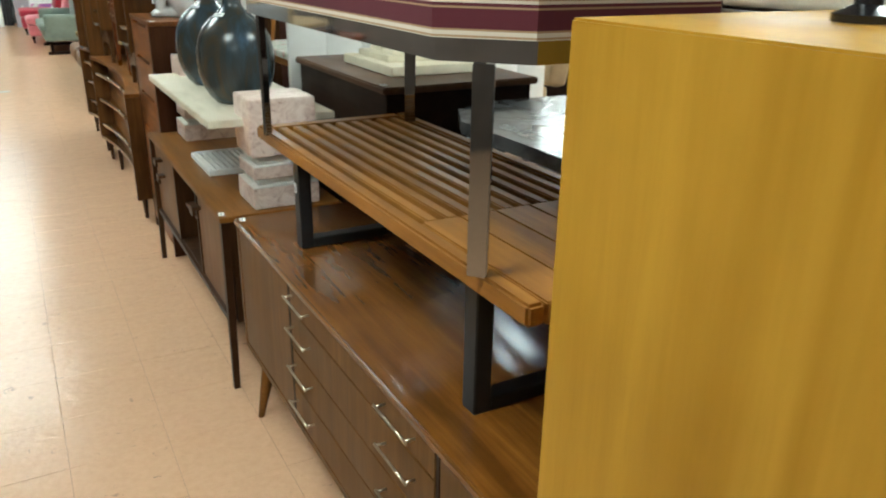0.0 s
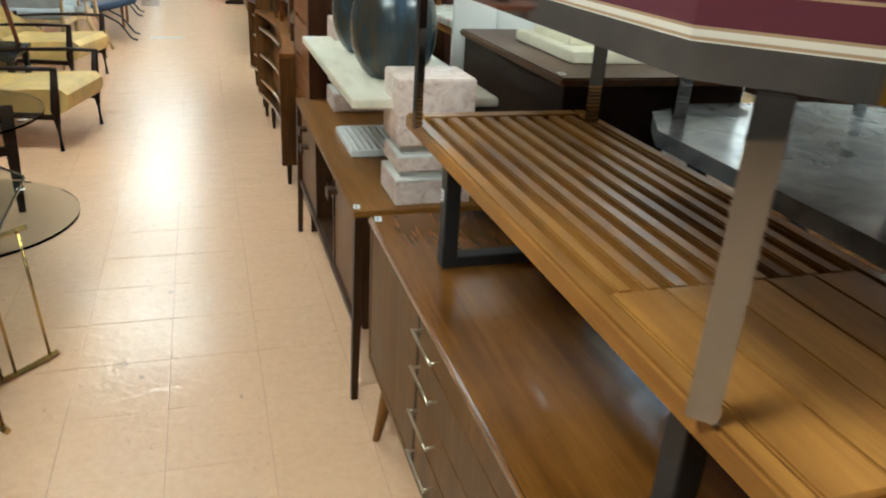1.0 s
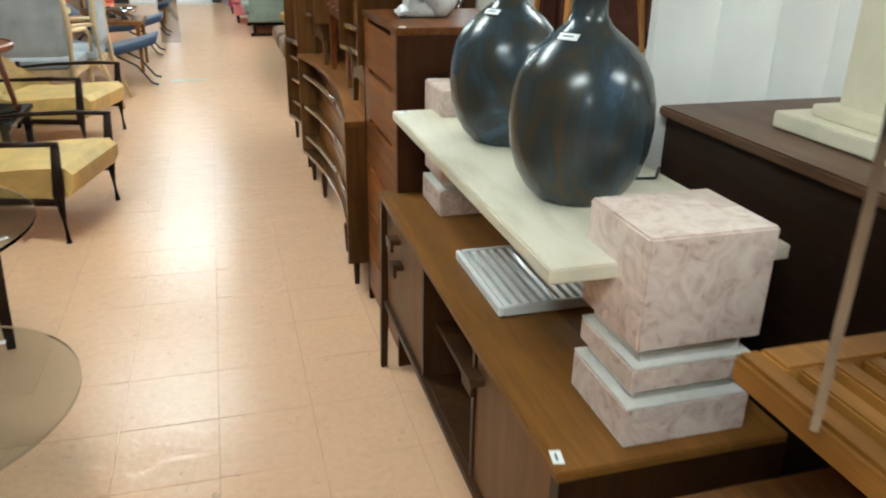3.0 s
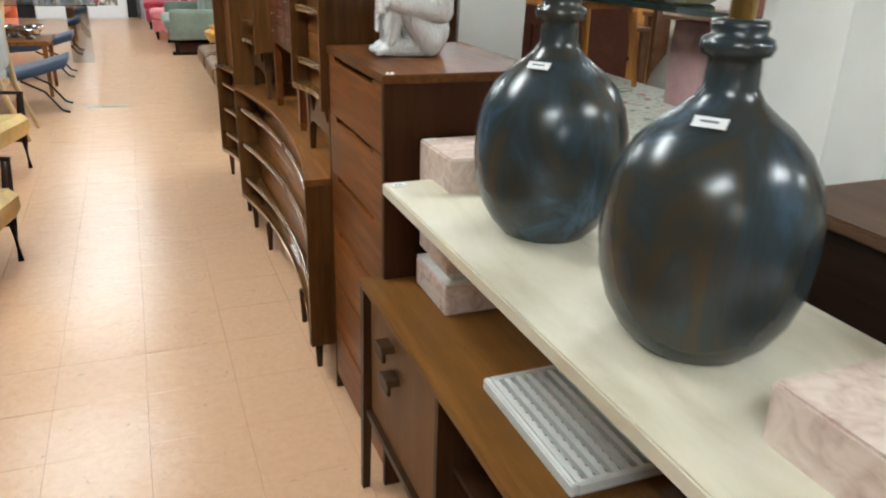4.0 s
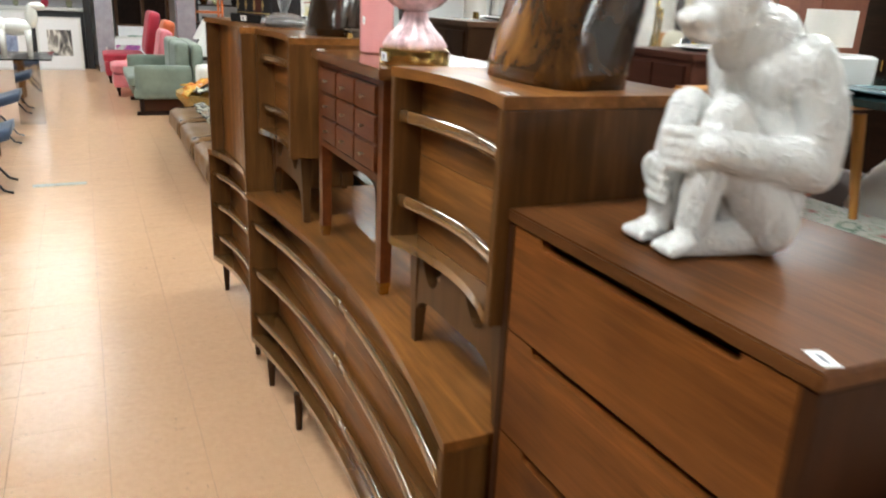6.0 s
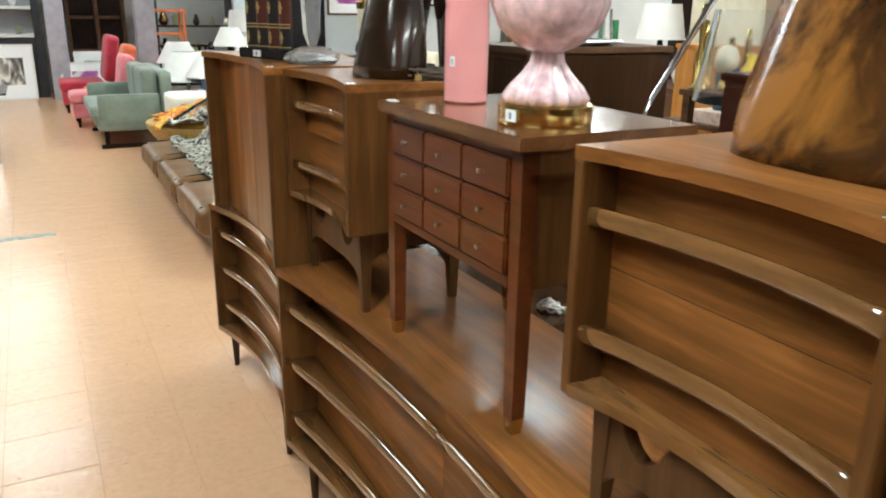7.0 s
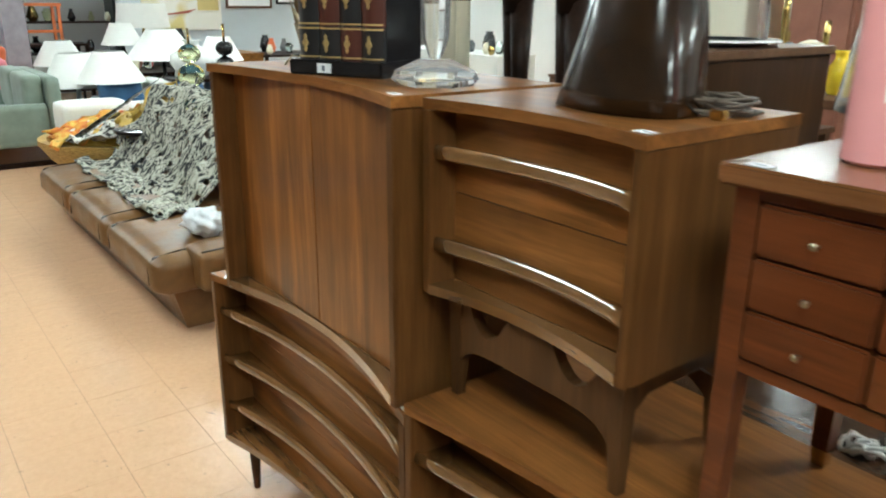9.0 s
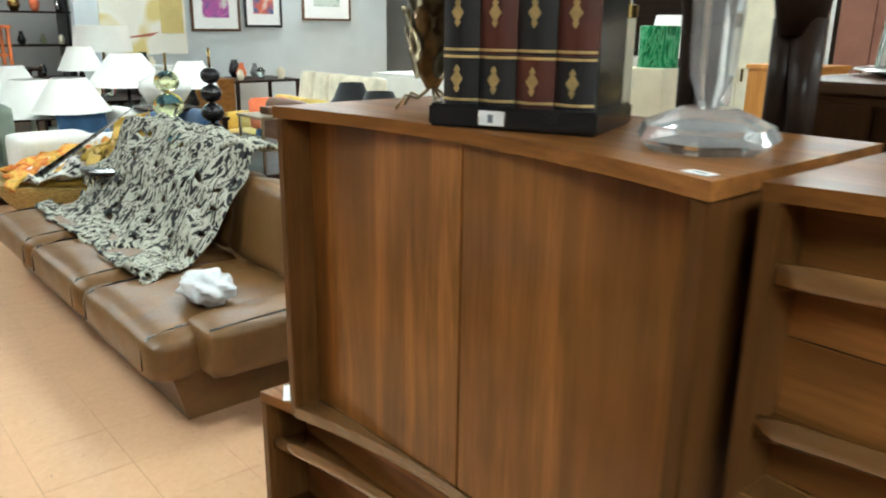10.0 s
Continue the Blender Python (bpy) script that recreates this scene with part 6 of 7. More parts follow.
def dining_chair(x, y, turn, label):
    t = thing("dining_chair", label, "chair", (0, 0, 0), "bleached dining chairs")
    part("seat", cushion(-0.26, 0.26, -0.26, 0.26, 0.42, 0.50, 0.03, 0.02), GREY_BLUE_CLOTH, t, smooth=True)
    part("seat_frame", box(-0.27, 0.27, -0.27, 0.27, 0.36, 0.4195), BLEACHED, t, bevel=0.01)
    part("backrest", cushion(-0.30, -0.24, -0.25, 0.25, 0.52, 1.02, 0.03, 0, 6), GREY_BLUE_CLOTH, t, "grey-blue upholstered back", smooth=True)
    for s_ in (-1, 1):
        part("back_post", tube([(-0.42, s_ * 0.24, 0), (-0.30, s_ * 0.255, 0.36), (-0.275, s_ * 0.272, 0.75), (-0.31, s_ * 0.262, 1.05)], 0.02, 8, None, [0.014, 0.024, 0.022, 0.020]), BLEACHED, t, smooth=True)
        part("front_leg", tube([(0.30, s_ * 0.25, 0), (0.25, s_ * 0.25, 0.20), (0.24, s_ * 0.25, 0.40)], 0.02, 8, None, [0.012, 0.020, 0.028]), BLEACHED, t, smooth=True)
        part("arm", tube([(-0.27, s_ * 0.275, 0.72), (0.05, s_ * 0.31, 0.70), (0.22, s_ * 0.30, 0.62), (0.22, s_ * 0.285, 0.40)], 0.017, 8), BLEACHED, t, "curved bleached wood arm", smooth=True)
    part("top_rail", tube([(-0.31, -0.25, 1.045), (-0.33, 0, 1.065), (-0.31, 0.25, 1.045)], 0.018, 8), BLEACHED, t, smooth=True)
    t.matrix_basis = pose(x, y, 0, 0, 0, turn)


dining_chair(-1.20, 8.72, 85, "grey-blue dining chair with bleached wood frame, back to the aisle")
dining_chair(-1.10, 9.15, 178, "grey-blue dining chair with bleached scrolled arms, at dining table")
t = thing("dining_table", "bleached wood oval dining table", "dining table", (-1.7, 9.6, 0))
part("top", prism([(-1.75 + 0.60 * math.cos(i * math.tau / 40), 9.75 + 0.8 * math.sin(i * math.tau / 40)) for i in range(40)], 0.72, 0.75), BLEACHED, t, bevel=0.006)
part("pedestal", lathe(-1.75, 9.75, [(0.30, 0), (0.28, 0.04), (0.10, 0.12), (0.08, 0.6), (0.2, 0.7195)], 24), BLEACHED, t, smooth=True)


def sling_lounger(x, y, label):
    """Navy curved chaise on thin bent metal legs, foot end towards the aisle (+x)."""
    t = thing("navy_lounger", label, "lounge chair", (0, 0, 0), "navy loungers")
    prof = [(-0.85, 0.78), (-0.65, 0.55), (-0.42, 0.36), (-0.18, 0.30), (0.08, 0.31), (0.32, 0.37), (0.48, 0.42)]
    bm = bmesh.new()
    n = len(prof)
    rows = [[bm.verts.new((px_, w_, pz + dz)) for dz, w_ in ((0, -0.30), (0.06, -0.30), (0.075, 0), (0.06, 0.30), (0, 0.30))] for px_, pz in prof]
    for a, b_ in zip(rows, rows[1:]):
        for i in range(5):
            bm.faces.new((a[i], a[(i + 1) % 5], b_[(i + 1) % 5], b_[i]))
    bm.faces.new(rows[0])
    bm.faces.new(rows[-1][::-1])
    bmesh.ops.subdivide_edges(bm, edges=bm.edges[:], cuts=1, smooth=0.6)
    part("seat", bm, BLUE_CLOTH, t, smooth=True)
    for s_ in (-0.22, 0.22):
        part("front_leg", tube([(0.10, s_, 0.30), (0.28, s_, 0.20), (0.40, s_, 0.03), (0.46, s_, 0.010)], 0.010, 8), BLACK_METAL, t, smooth=True)
        part("rear_leg", tube([(-0.35, s_, 0.31), (-0.5, s_, 0.2), (-0.62, s_, 0.03), (-0.68, s_, 0.010)], 0.010, 8), BLACK_METAL, t, smooth=True)
        part("side_rail", tube([(-0.6, s_, 0.41), (-0.2, s_, 0.285), (0.2, s_, 0.35)], 0.010, 8), BLACK_METAL, t, smooth=True)
    t.matrix_basis = pose(x, y, 0, 0, 0, 0)


sling_lounger(-0.92, 10.15, "navy curved lounge chair on bent metal legs")
sling_lounger(-0.98, 12.15, "navy curved lounge chair on bent metal legs")
t = thing("coffee_table", "walnut coffee table laden with silverware", "coffee table", (-1.1, 11.1, 0))
part("top", box(-1.85, -0.62, 10.75, 11.45, 0.50, 0.54), WALNUT, t, bevel=0.004)
for x in (-1.80, -0.67):
    for y in (10.80, 11.40):
        part("leg", taper(x, y, 0, 0.4995, 0.03, 0.045), WALNUT, t)
for k, (x, y, r) in enumerate(((-0.80, 10.95, 0.10), (-0.95, 11.15, 0.12), (-0.78, 11.28, 0.09), (-1.15, 11.0, 0.11), (-1.05, 11.32, 0.08))):
    t = thing("silver_bowl", "polished silver bowl among silverware on coffee table", "bowl", (x, y, 0.54), "silver bowls")
    part("dish", lathe(x, y, [(r * 0.5, 0.5405), (r * 0.3, 0.56), (r * 0.9, 0.60), (r, 0.64), (r * 0.95, 0.642), (r * 0.6, 0.60)], 28), CHROME, t, smooth="edges")
t = thing("urn_vase", "dark verdigris pedestal urn", "urn", (-1.0, 13.0, 0.42))
part("body", lathe(-1.05, 13.2, [(0.10, 0.7205), (0.05, 0.76), (0.04, 0.84), (0.18, 0.90), (0.22, 0.95), (0.20, 0.98)], 28), plain("verdigris", (0.09, 0.11, 0.10), 0.35, 0.3, 0.3), t, smooth=True)
t = thing("glass_display_table", "large rectangular glass table", "table", (-1.0, 13.3, 0))
part("top", box(-1.9, -0.22, 12.85, 13.85, 0.705, 0.72), SMOKE_TOP, t, "glass top", bevel=0.002)
for x in (-1.7, -0.6):
    part("pedestal", box(x, x + 0.25, 13.1, 13.6, 0, 0.7045), CHROME, t, bevel=0.004)
h = bmesh.new()
f = h
for a in ((0, 0, 0.30, 0.16, 0.075, 0.09), (0.17, 0, 0.42, 0.06, 0.05, 0.13), (0.22, 0, 0.52, 0.09, 0.04, 0.045), (-0.14, 0, 0.30, 0.08, 0.08, 0.10)):
    blob(-0.55 + a[0], 13.25 + a[1], 0.721 + a[2], *a[3:])
for x in (-0.13, 0.12):
    for y in (-0.045, 0.045):
        tube([(-0.55 + x, 13.25 + y, 0.7205), (-0.55 + x, 13.25 + y, 1.0)], 0.02, 8, h, [0.024, 0.034])
tagged(part("horse_statue", h, WHITE_CERAMIC, None, smooth=True), "white ceramic standing horse statue on glass table", "statue")
sofa("orange_sofa", "burnt orange upholstered sofa", -2.6, -1.5, 14.6, 16.2, 0.42, 0.80, CORAL_CLOTH, 0.1, "sofa", 0.1, -1, 2)

# worn grey patch of tape on the floor
tp = tagged(part("floor_tape", moved(pose(-0.16, 10.17, 0, 0, 0, 4), box(-0.19, 0.19, -0.045, 0.045, 0.0008, 0.0022)), plain("worn_grey_tape", (0.30, 0.30, 0.24), 0.6, 0, 0.4, 25), None), "worn grey tape patch stuck on floor", "tape")

# ---- far end ----
t = thing("wall_unit", "tall black-framed shelf unit with white shelves", "shelf unit", (-1.2, 19.4, 0))
UNIT = plain("unit_black", (0.02, 0.02, 0.022), 0.5)
for x in (-2.8, -1.5, 0.14):
    part("upright", box(x, x + 0.12, 19.25, 19.75, 0, 2.6), UNIT, t)
part("back", box(-2.68, 0.138, 19.70, 19.74, 0, 2.6), GREY_PAINT, t)
part("plinth_panel", box(-2.68, 0.138, 19.30, 19.45, 0.0, 0.98), UNIT, t)
for z in (1.0, 1.45, 1.95, 2.4):
    part("shelf", box(-2.68, 0.138, 19.26, 19.69, z, z + 0.05), WHITE_PAINT, t)


def framed_art(x, y, w, h_, tilt, mat, label, frame=WHITE_PAINT, z=0.0, turn=0.0):
    """A framed picture with a mount, leaning or hung, facing -y."""
    t = thing("framed_picture", label, "picture", (0, 0, 0), "framed pictures")
    fw = 0.035
    for a in (box(-w / 2, w / 2, -0.015, 0.015, 0, fw), box(-w / 2, w / 2, -0.015, 0.015, h_ - fw, h_), box(-w / 2, -w / 2 + fw, -0.015, 0.015, fw + 0.0005, h_ - fw - 0.0005), box(w / 2 - fw, w / 2, -0.015, 0.015, fw + 0.0005, h_ - fw - 0.0005)):
        part("frame", a, frame, t, bevel=0.003)
    part("mount", box(-w / 2 + fw, w / 2 - fw, -0.004, 0.004, fw, h_ - fw), PAPER, t)
    part("print", box(-w * 0.27, w * 0.27, -0.0065, -0.0045, h_ * 0.27, h_ * 0.76), mat, t)
    t.matrix_basis = pose(x, y, z, -tilt, 0, turn)


INKART = blotches("dark_ink_print", [(0.40, (0.03, 0.03, 0.035)), (0.55, (0.35, 0.32, 0.28)), (0.62, (0.75, 0.72, 0.66))], 9, 0.6, 5, 1.0, 0, 0, (1, 1, 0.4))
BLUEART = blotches("blue_print", [(0.4, (0.06, 0.09, 0.22)), (0.6, (0.30, 0.36, 0.52))], 4, 0.6, 4)
PINKART = blotches("magenta_print", [(0.4, (0.60, 0.62, 0.60)), (0.52, (0.45, 0.08, 0.35)), (0.7, (0.12, 0.10, 0.30))], 5, 0.6, 3)
REDART = blotches("red_print", [(0.42, (0.70, 0.68, 0.62)), (0.5, (0.65, 0.12, 0.05)), (0.64, (0.06, 0.12, 0.30))], 4, 0.6, 2)
TEALART = blotches("teal_print", [(0.4, (0.55, 0.60, 0.55)), (0.6, (0.05, 0.25, 0.22))], 4, 0.6, 2)
framed_art(-0.28, 19.02, 0.72, 0.90, 6, INKART, "framed dark ink print on cream mount leaning on unit")
framed_art(-1.15, 19.02, 0.78, 1.0, 6, BLUEART, "framed blue print on white mount leaning on unit")
framed_art(0.82, 18.7, 0.75, 0.62, 10, PINKART, "framed abstract print leaning near red chairs")
framed_art(1.05, 18.95, 0.80, 0.82, 8, TEALART, "framed teal print leaning near red chairs", BROWN_WOOD)
for x, y in ((0.46, 18.9), (1.65, 17.2)):
    setting("column", box(x - 0.14, x + 0.14, y - 0.14, y + 0.14, 0, CEILING - 0.001), plain("mauve_grey_paint", (0.34, 0.32, 0.36), 0.6), "mauve-grey painted square shop column", "column")
t = thing("display_cabinet", "tall dark wood and glass display cabinet", "cabinet", (1.1, 19.5, 0))
part("case", box(0.66, 1.62, 19.62, 19.9, 0, 2.5), DARK_WOOD, t)
for x in (0.66, 1.12, 1.56):
    part("stile", box(x, x + 0.06, 19.45, 19.6195, 0, 2.5), BROWN_WOOD, t, bevel=0.004)
for z in (0.0, 0.7, 1.3, 1.9, 2.44):
    part("rail", box(0.721, 1.559, 19.50, 19.6190, z, z + 0.05), BROWN_WOOD, t)

# shelves and racks of small goods at the back, and the art wall
t = thing("glass_display_rack", "dark rack of glassware and pots", "shelf unit", (2.8, 18.5, 0))
for x in (1.95, 3.2, 4.3):
    part("upright", box(x, x + 0.04, 18.2, 18.7, 0, 2.3), BLACK_METAL, t)
for z in (0.3, 0.75, 1.2, 1.65, 2.1):
    part("shelf", box(1.95, 4.34, 18.21, 18.69, z, z + 0.025), DARK_WOOD, t)
rg = random.Random(12)
GOODS = [CHROME, BLACK, WHITE_GLAZE, BRASS, RED_CLOTH, OLIVE_GLASS, GREY_STONE, TABLE_GLASS, CREAM_PLASTER, CORAL_CLOTH]


def pot(x, y, z, s_, mat):
    t = thing("pot", "small assorted pot on rack among household wares", "pot", (x, y, z), "assorted wares")
    k = rg.random()
    part("body", lathe(x, y, [(s_ * 0.5, z + 0.0005), (s_ * (0.7 + 0.3 * k), z + s_ * 0.8), (s_ * (0.9 - 0.5 * k), z + s_ * (1.4 + k)), (s_ * 0.4, z + s_ * (1.7 + k)), (s_ * 0.5, z + s_ * (1.9 + k))], 14), mat, t, smooth=True)


for z in (0.325, 0.775, 1.225, 1.675):
    for k in range(9):
        pot(2.1 + k * 0.26 + rg.uniform(-0.05, 0.05), 18.35 + rg.uniform(0, 0.2), z, rg.uniform(0.05, 0.10), GOODS[rg.randrange(len(GOODS))])
for z in (1.05, 1.5, 2.0):
    for k in range(7):
        pot(-2.4 + k * 0.38 + rg.uniform(-0.05, 0.05), 19.45, z, rg.uniform(0.05, 0.09), GOODS[rg.randrange(len(GOODS))])
t = thing("orange_stool_stack", "orange painted stool frame on dark table", "stool", (1.95, 17.6, 0.72))
stand(1.75, 2.6, 17.3, 17.9, 0.95)
ORANGE_PAINT = plain("orange_paint", (0.55, 0.14, 0.03), 0.45)
t.location = (2.05, 17.6, 0.95)
BASES[t.name] = Vector(t.location)
for x in (1.80, 2.25):
    for y in (17.4, 17.8):
        part("leg", box(x, x + 0.04, y, y + 0.04, 0.9505, 1.45), ORANGE_PAINT, t)
part("seat", box(1.78, 2.31, 17.38, 17.86, 1.4505, 1.49), ORANGE_PAINT, t, bevel=0.004)
part("stretcher", box(1.841, 2.249, 17.405, 17.435, 1.10, 1.14), ORANGE_PAINT, t)

# partition carrying pictures
setting("wall_partition", box(3.0, 8.0, 17.1, 17.25, 0, CEILING - 0.001), plain("pale_blue_wall", (0.55, 0.60, 0.63), 0.7, 0, 0.05, 2), "pale blue-grey partition wall hung with pictures", "wall")
framed_art(4.92, 17.07, 0.75, 0.70, 0, PINKART, "framed magenta abstract hung on partition", BROWN_WOOD, 1.43)
PALEART = blotches("pale_abstract", [(0.40, (0.74, 0.72, 0.64)), (0.52, (0.78, 0.76, 0.70)), (0.60, (0.66, 0.55, 0.22))], 1.6, 0.6, 1, 0.5, 0)
t = thing("unframed_canvas", "large pale canvas with ochre field hung on partition", "painting", (3.88, 17.06, 1.12))
part("stretcher", box(3.30, 4.46, 17.055, 17.099, 1.12, 2.05), PALEART, t, bevel=0.004)
part("ochre_field", box(4.10, 4.42, 17.0515, 17.0545, 1.40, 2.02), fabric("ochre_canvas", (0.62, 0.50, 0.20), 0.12), t, "ochre painted field")
part("red_line", slab_xz([(3.42, 1.32), (3.95, 1.36), (4.08, 1.42), (3.95, 1.40)], 17.0515, 17.0545), plain("rust_paint", (0.35, 0.09, 0.05), 0.6), t, "rust-red painted wedge")
framed_art(5.68, 17.07, 0.62, 0.72, 0, REDART, "framed red and blue print hung on partition", BLACK, 1.49)
framed_art(6.8, 17.07, 0.9, 0.8, 0, TEALART, "framed teal print hung on partition", BROWN_WOOD, 1.6)
side_cabinet("black_console", "black lacquer console against partition", 3.2, 3.7, 15.6, 16.9, 0.92, BLACK)
side_cabinet("teak_console", "warm teak console beside partition", 3.9, 4.5, 15.7, 16.9, 0.85, OIL_TEAK)
side_cabinet("white_console", "long white painted sideboard", 5.6, 6.2, 12.0, 14.2, 0.98, WHITE_PAINT)
side_cabinet("dark_wardrobe", "tall dark wooden wardrobe", 6.4, 7.1, 7.4, 9.0, 2.0, DARK_WOOD)
side_cabinet("dark_wardrobe", "tall dark wooden wardrobe", 6.2, 6.9, 9.6, 10.8, 1.9, DARK_WOOD)
side_cabinet("brown_chest", "mid-brown wooden chest among furniture", 4.4, 5.0, 8.6, 10.0, 1.0, BROWN_WOOD)
side_cabinet("dark_sideboard", "dark wooden sideboard among furniture", 3.8, 4.4, 4.2, 6.2, 0.95, DARK_WOOD)
side_cabinet("tall_bookcase", "tall dark wooden bookcase by the wall", 8.2, 8.8, 3.0, 5.5, 2.1, DARK_WOOD)
side_cabinet("tall_bookcase", "tall dark wooden bookcase by the wall", 8.2, 8.8, 5.8, 7.0, 2.1, RED_WOOD)
stand(3.0, 3.7, 8.2, 9.2, 0.85)
stand(4.0, 4.9, 6.7, 7.7, 1.05, BROWN_WOOD)
lamp_with_shade(3.35, 8.7, 0.85, 0.35, 0.14, 0.12, 0.25, WHITE_CERAMIC, "white ceramic lamp with cream shade")
lamp_with_shade(4.7, 9.3, 1.0, 0.40, 0.20, 0.15, 0.28, BLACK, "black lamp with cream shade")
lamp_with_shade(4.4, 7.2, 1.05, 0.35, 0.15, 0.15, 0.22, WHITE_CERAMIC, "white lamp with drum shade")
for k, (x, y, z, s_, m_) in enumerate(((3.15, 9.0, 0.85, 0.09, OLIVE_GLASS), (4.15, 6.9, 1.05, 0.10, plain("yellow_glaze", (0.75, 0.52, 0.02), 0.2)), (4.3, 6.95, 1.05, 0.08, CORAL_CLOTH), (4.6, 8.9, 1.0, 0.12, WHITE_GLAZE), (4.0, 5.0, 0.95, 0.09, plain("teal_glaze", (0.03, 0.16, 0.20), 0.2)), (4.05, 5.4, 0.95, 0.10, WHITE_GLAZE), (4.1, 4.6, 0.95, 0.08, BRASS), (5.9, 12.5, 0.98, 0.1, BLACK), (5.9, 13.2, 0.98, 0.12, BRASS), (3.4, 15.9, 0.92, 0.10, BLACK), (3.45, 16.4, 0.92, 0.09, WHITE_GLAZE))):
    pot(x, y, z, s_, m_)

# Dark carved figure statues, plain shapes
for x, y in ((1.38, 7.10), (1.41, 6.92)):
    g = bmesh.new()
    for s_ in (-1, 1):
        tube([(x + s_ * 0.020, y + s_ * 0.045, 0.7575), (x + s_ * 0.018, y + s_ * 0.040, 1.10), (x + s_ * 0.014, y + s_ * 0.032, 1.36), (x, y + s_ * 0.016, 1.56)], 0.03, 10, g, [0.018, 0.022, 0.024, 0.034])
    tube([(x, y, 1.53), (x, y, 1.62), (x, y, 1.80), (x, y, 1.98)], 0.1, 14, g, [0.040, 0.056, 0.042, 0.060])
    tagged(part("carved_statue", g, DARK_WOOD, None, smooth=True), "tall slender dark carved wooden statue on sideboard", "statue", "dark statues")
GILT_CAP = plain("gilt_cap", (0.60, 0.43, 0.15), 0.25, 1.0, 0.1, 20)
for x, y in ((1.20, 7.20), (1.275, 7.23)):
    t = thing("column_lamp", "slender cream cylinder lamp with gilt collar on sideboard", "table lamp", (x, y, 0.757), "cream column lamps")
    part("shaft", lathe(x, y, [(0.030, 0.7575), (0.030, 1.56)], 28), CREAM_PLASTER, t, smooth="edges")
    part("collar", lathe(x, y, [(0.033, 1.5605), (0.033, 1.585), (0.018, 1.59), (0.010, 1.68)], 28), GILT_CAP, t, "gilt collar", smooth="edges")
MALACHITE = blotches("malachite_banding", [(0.34, (0.006, 0.09, 0.03)), (0.46, (0.02, 0.24, 0.09)), (0.52, (0.12, 0.42, 0.20)), (0.60, (0.008, 0.12, 0.04))], 16, 0.25, 4, 2.4, 0.0, 0.4, (1, 1, 0.35))
for x, y, z, r, h_ in ((3.17, 8.41, 1.361, 0.095, 0.19), (3.34, 8.30, 1.361, 0.045, 0.15)):
    t = thing("malachite_cylinder", "banded malachite-green cylinder among wares", "ornament", (x, y, z), "malachite cylinders")
    part("drum", lathe(x, y, [(r, z + 0.0005), (r, z + h_), (r * 0.9, z + h_ + 0.004)], 32), MALACHITE, t, smooth="edges")

for x, y, w in ((3.17, 8.41, 0.11), (3.34, 8.30, 0.055)):
    t = thing("cream_pedestal", "square cream pedestal under malachite cylinder", "pedestal", (x, y, 0.85), "cream pedestals")
    part("shaft", box(x - w, x + w, y - w, y + w, 0.8505, 1.36), CREAM_PLASTER, t, bevel=0.004)

# vases and brassware between the cabinets behind the row
TEAL_GLAZE = plain("deep_teal_glaze", (0.012, 0.055, 0.105), 0.3, 0, 0.3, 9, 0.2)
SEA_GLAZE = plain("sea_green_glaze", (0.02, 0.14, 0.16), 0.3, 0, 0.3, 9, 0.2)


def bottle_vase(x, y, z, k, glaze, label):
    t = thing("bottle_vase", label, "vase", (x, y, z))
    prof = [(0.034, 0.0005), (0.036, 0.01), (0.046, 0.035), (0.055, 0.09), (0.056, 0.135), (0.046, 0.16), (0.022, 0.18), (0.017, 0.22), (0.022, 0.235)]
    part("body", lathe(x, y, [(r * k, z + h_ * k) for r, h_ in prof], 12), glaze, t, smooth="edges")
    part("fitting", lathe(x, y, [(0.012 * k, z + 0.2355 * k), (0.012 * k, z + 0.27 * k)], 12), GILT_CAP, t, "brass fitting", smooth="edges")


stand(3.35, 3.85, 7.34, 7.80, 0.96, BROWN_WOOD, "small brown wooden stand behind dresser")
tagged(part("pink_stone_box", box(3.40, 3.70, 7.38, 7.62, 0.9605, 1.03), PINK_STONE, None, bevel=0.003), "low pinkish stone box under blue vase", "box")
bottle_vase(3.53, 7.50, 1.03, 1.5, TEAL_GLAZE, "deep blue faceted bottle vase on stone box")
stand(1.85, 2.25, 7.28, 7.66, 1.10, BROWN_WOOD, "small brown wooden stand beyond sideboard")
bottle_vase(2.03, 7.46, 1.10, 1.35, SEA_GLAZE, "sea-green faceted bottle vase on stand")
stand(2.98, 3.50, 6.72, 7.30, 1.19, BROWN_WOOD, "brown wooden stand crowded with brassware")
t = thing("yellow_vase", "bright yellow glazed baluster vase on stand", "vase", (3.21, 7.06, 1.19))
part("body", lathe(3.21, 7.06, [(0.035, 1.1905), (0.04, 1.20), (0.052, 1.27), (0.05, 1.30), (0.026, 1.335), (0.024, 1.36), (0.036, 1.375)], 24), plain("lemon_glaze", (0.78, 0.55, 0.02), 0.2, 0, 0.1, 9, 0.4), t, smooth=True)
t = thing("globe_lamp", "cream glass globe on brass stem", "table lamp", (3.13, 7.16, 1.19))
part("stem", lathe(3.13, 7.16, [(0.05, 1.1905), (0.03, 1.21), (0.02, 1.26), (0.03, 1.28)], 20), GILT_CAP, t, smooth=True)
part("globe", lathe(3.13, 7.16, [(0.03, 1.2805), (0.065, 1.31), (0.072, 1.35), (0.05, 1.40), (0.015, 1.415)], 24), CREAM_PLASTER, t, smooth=True)
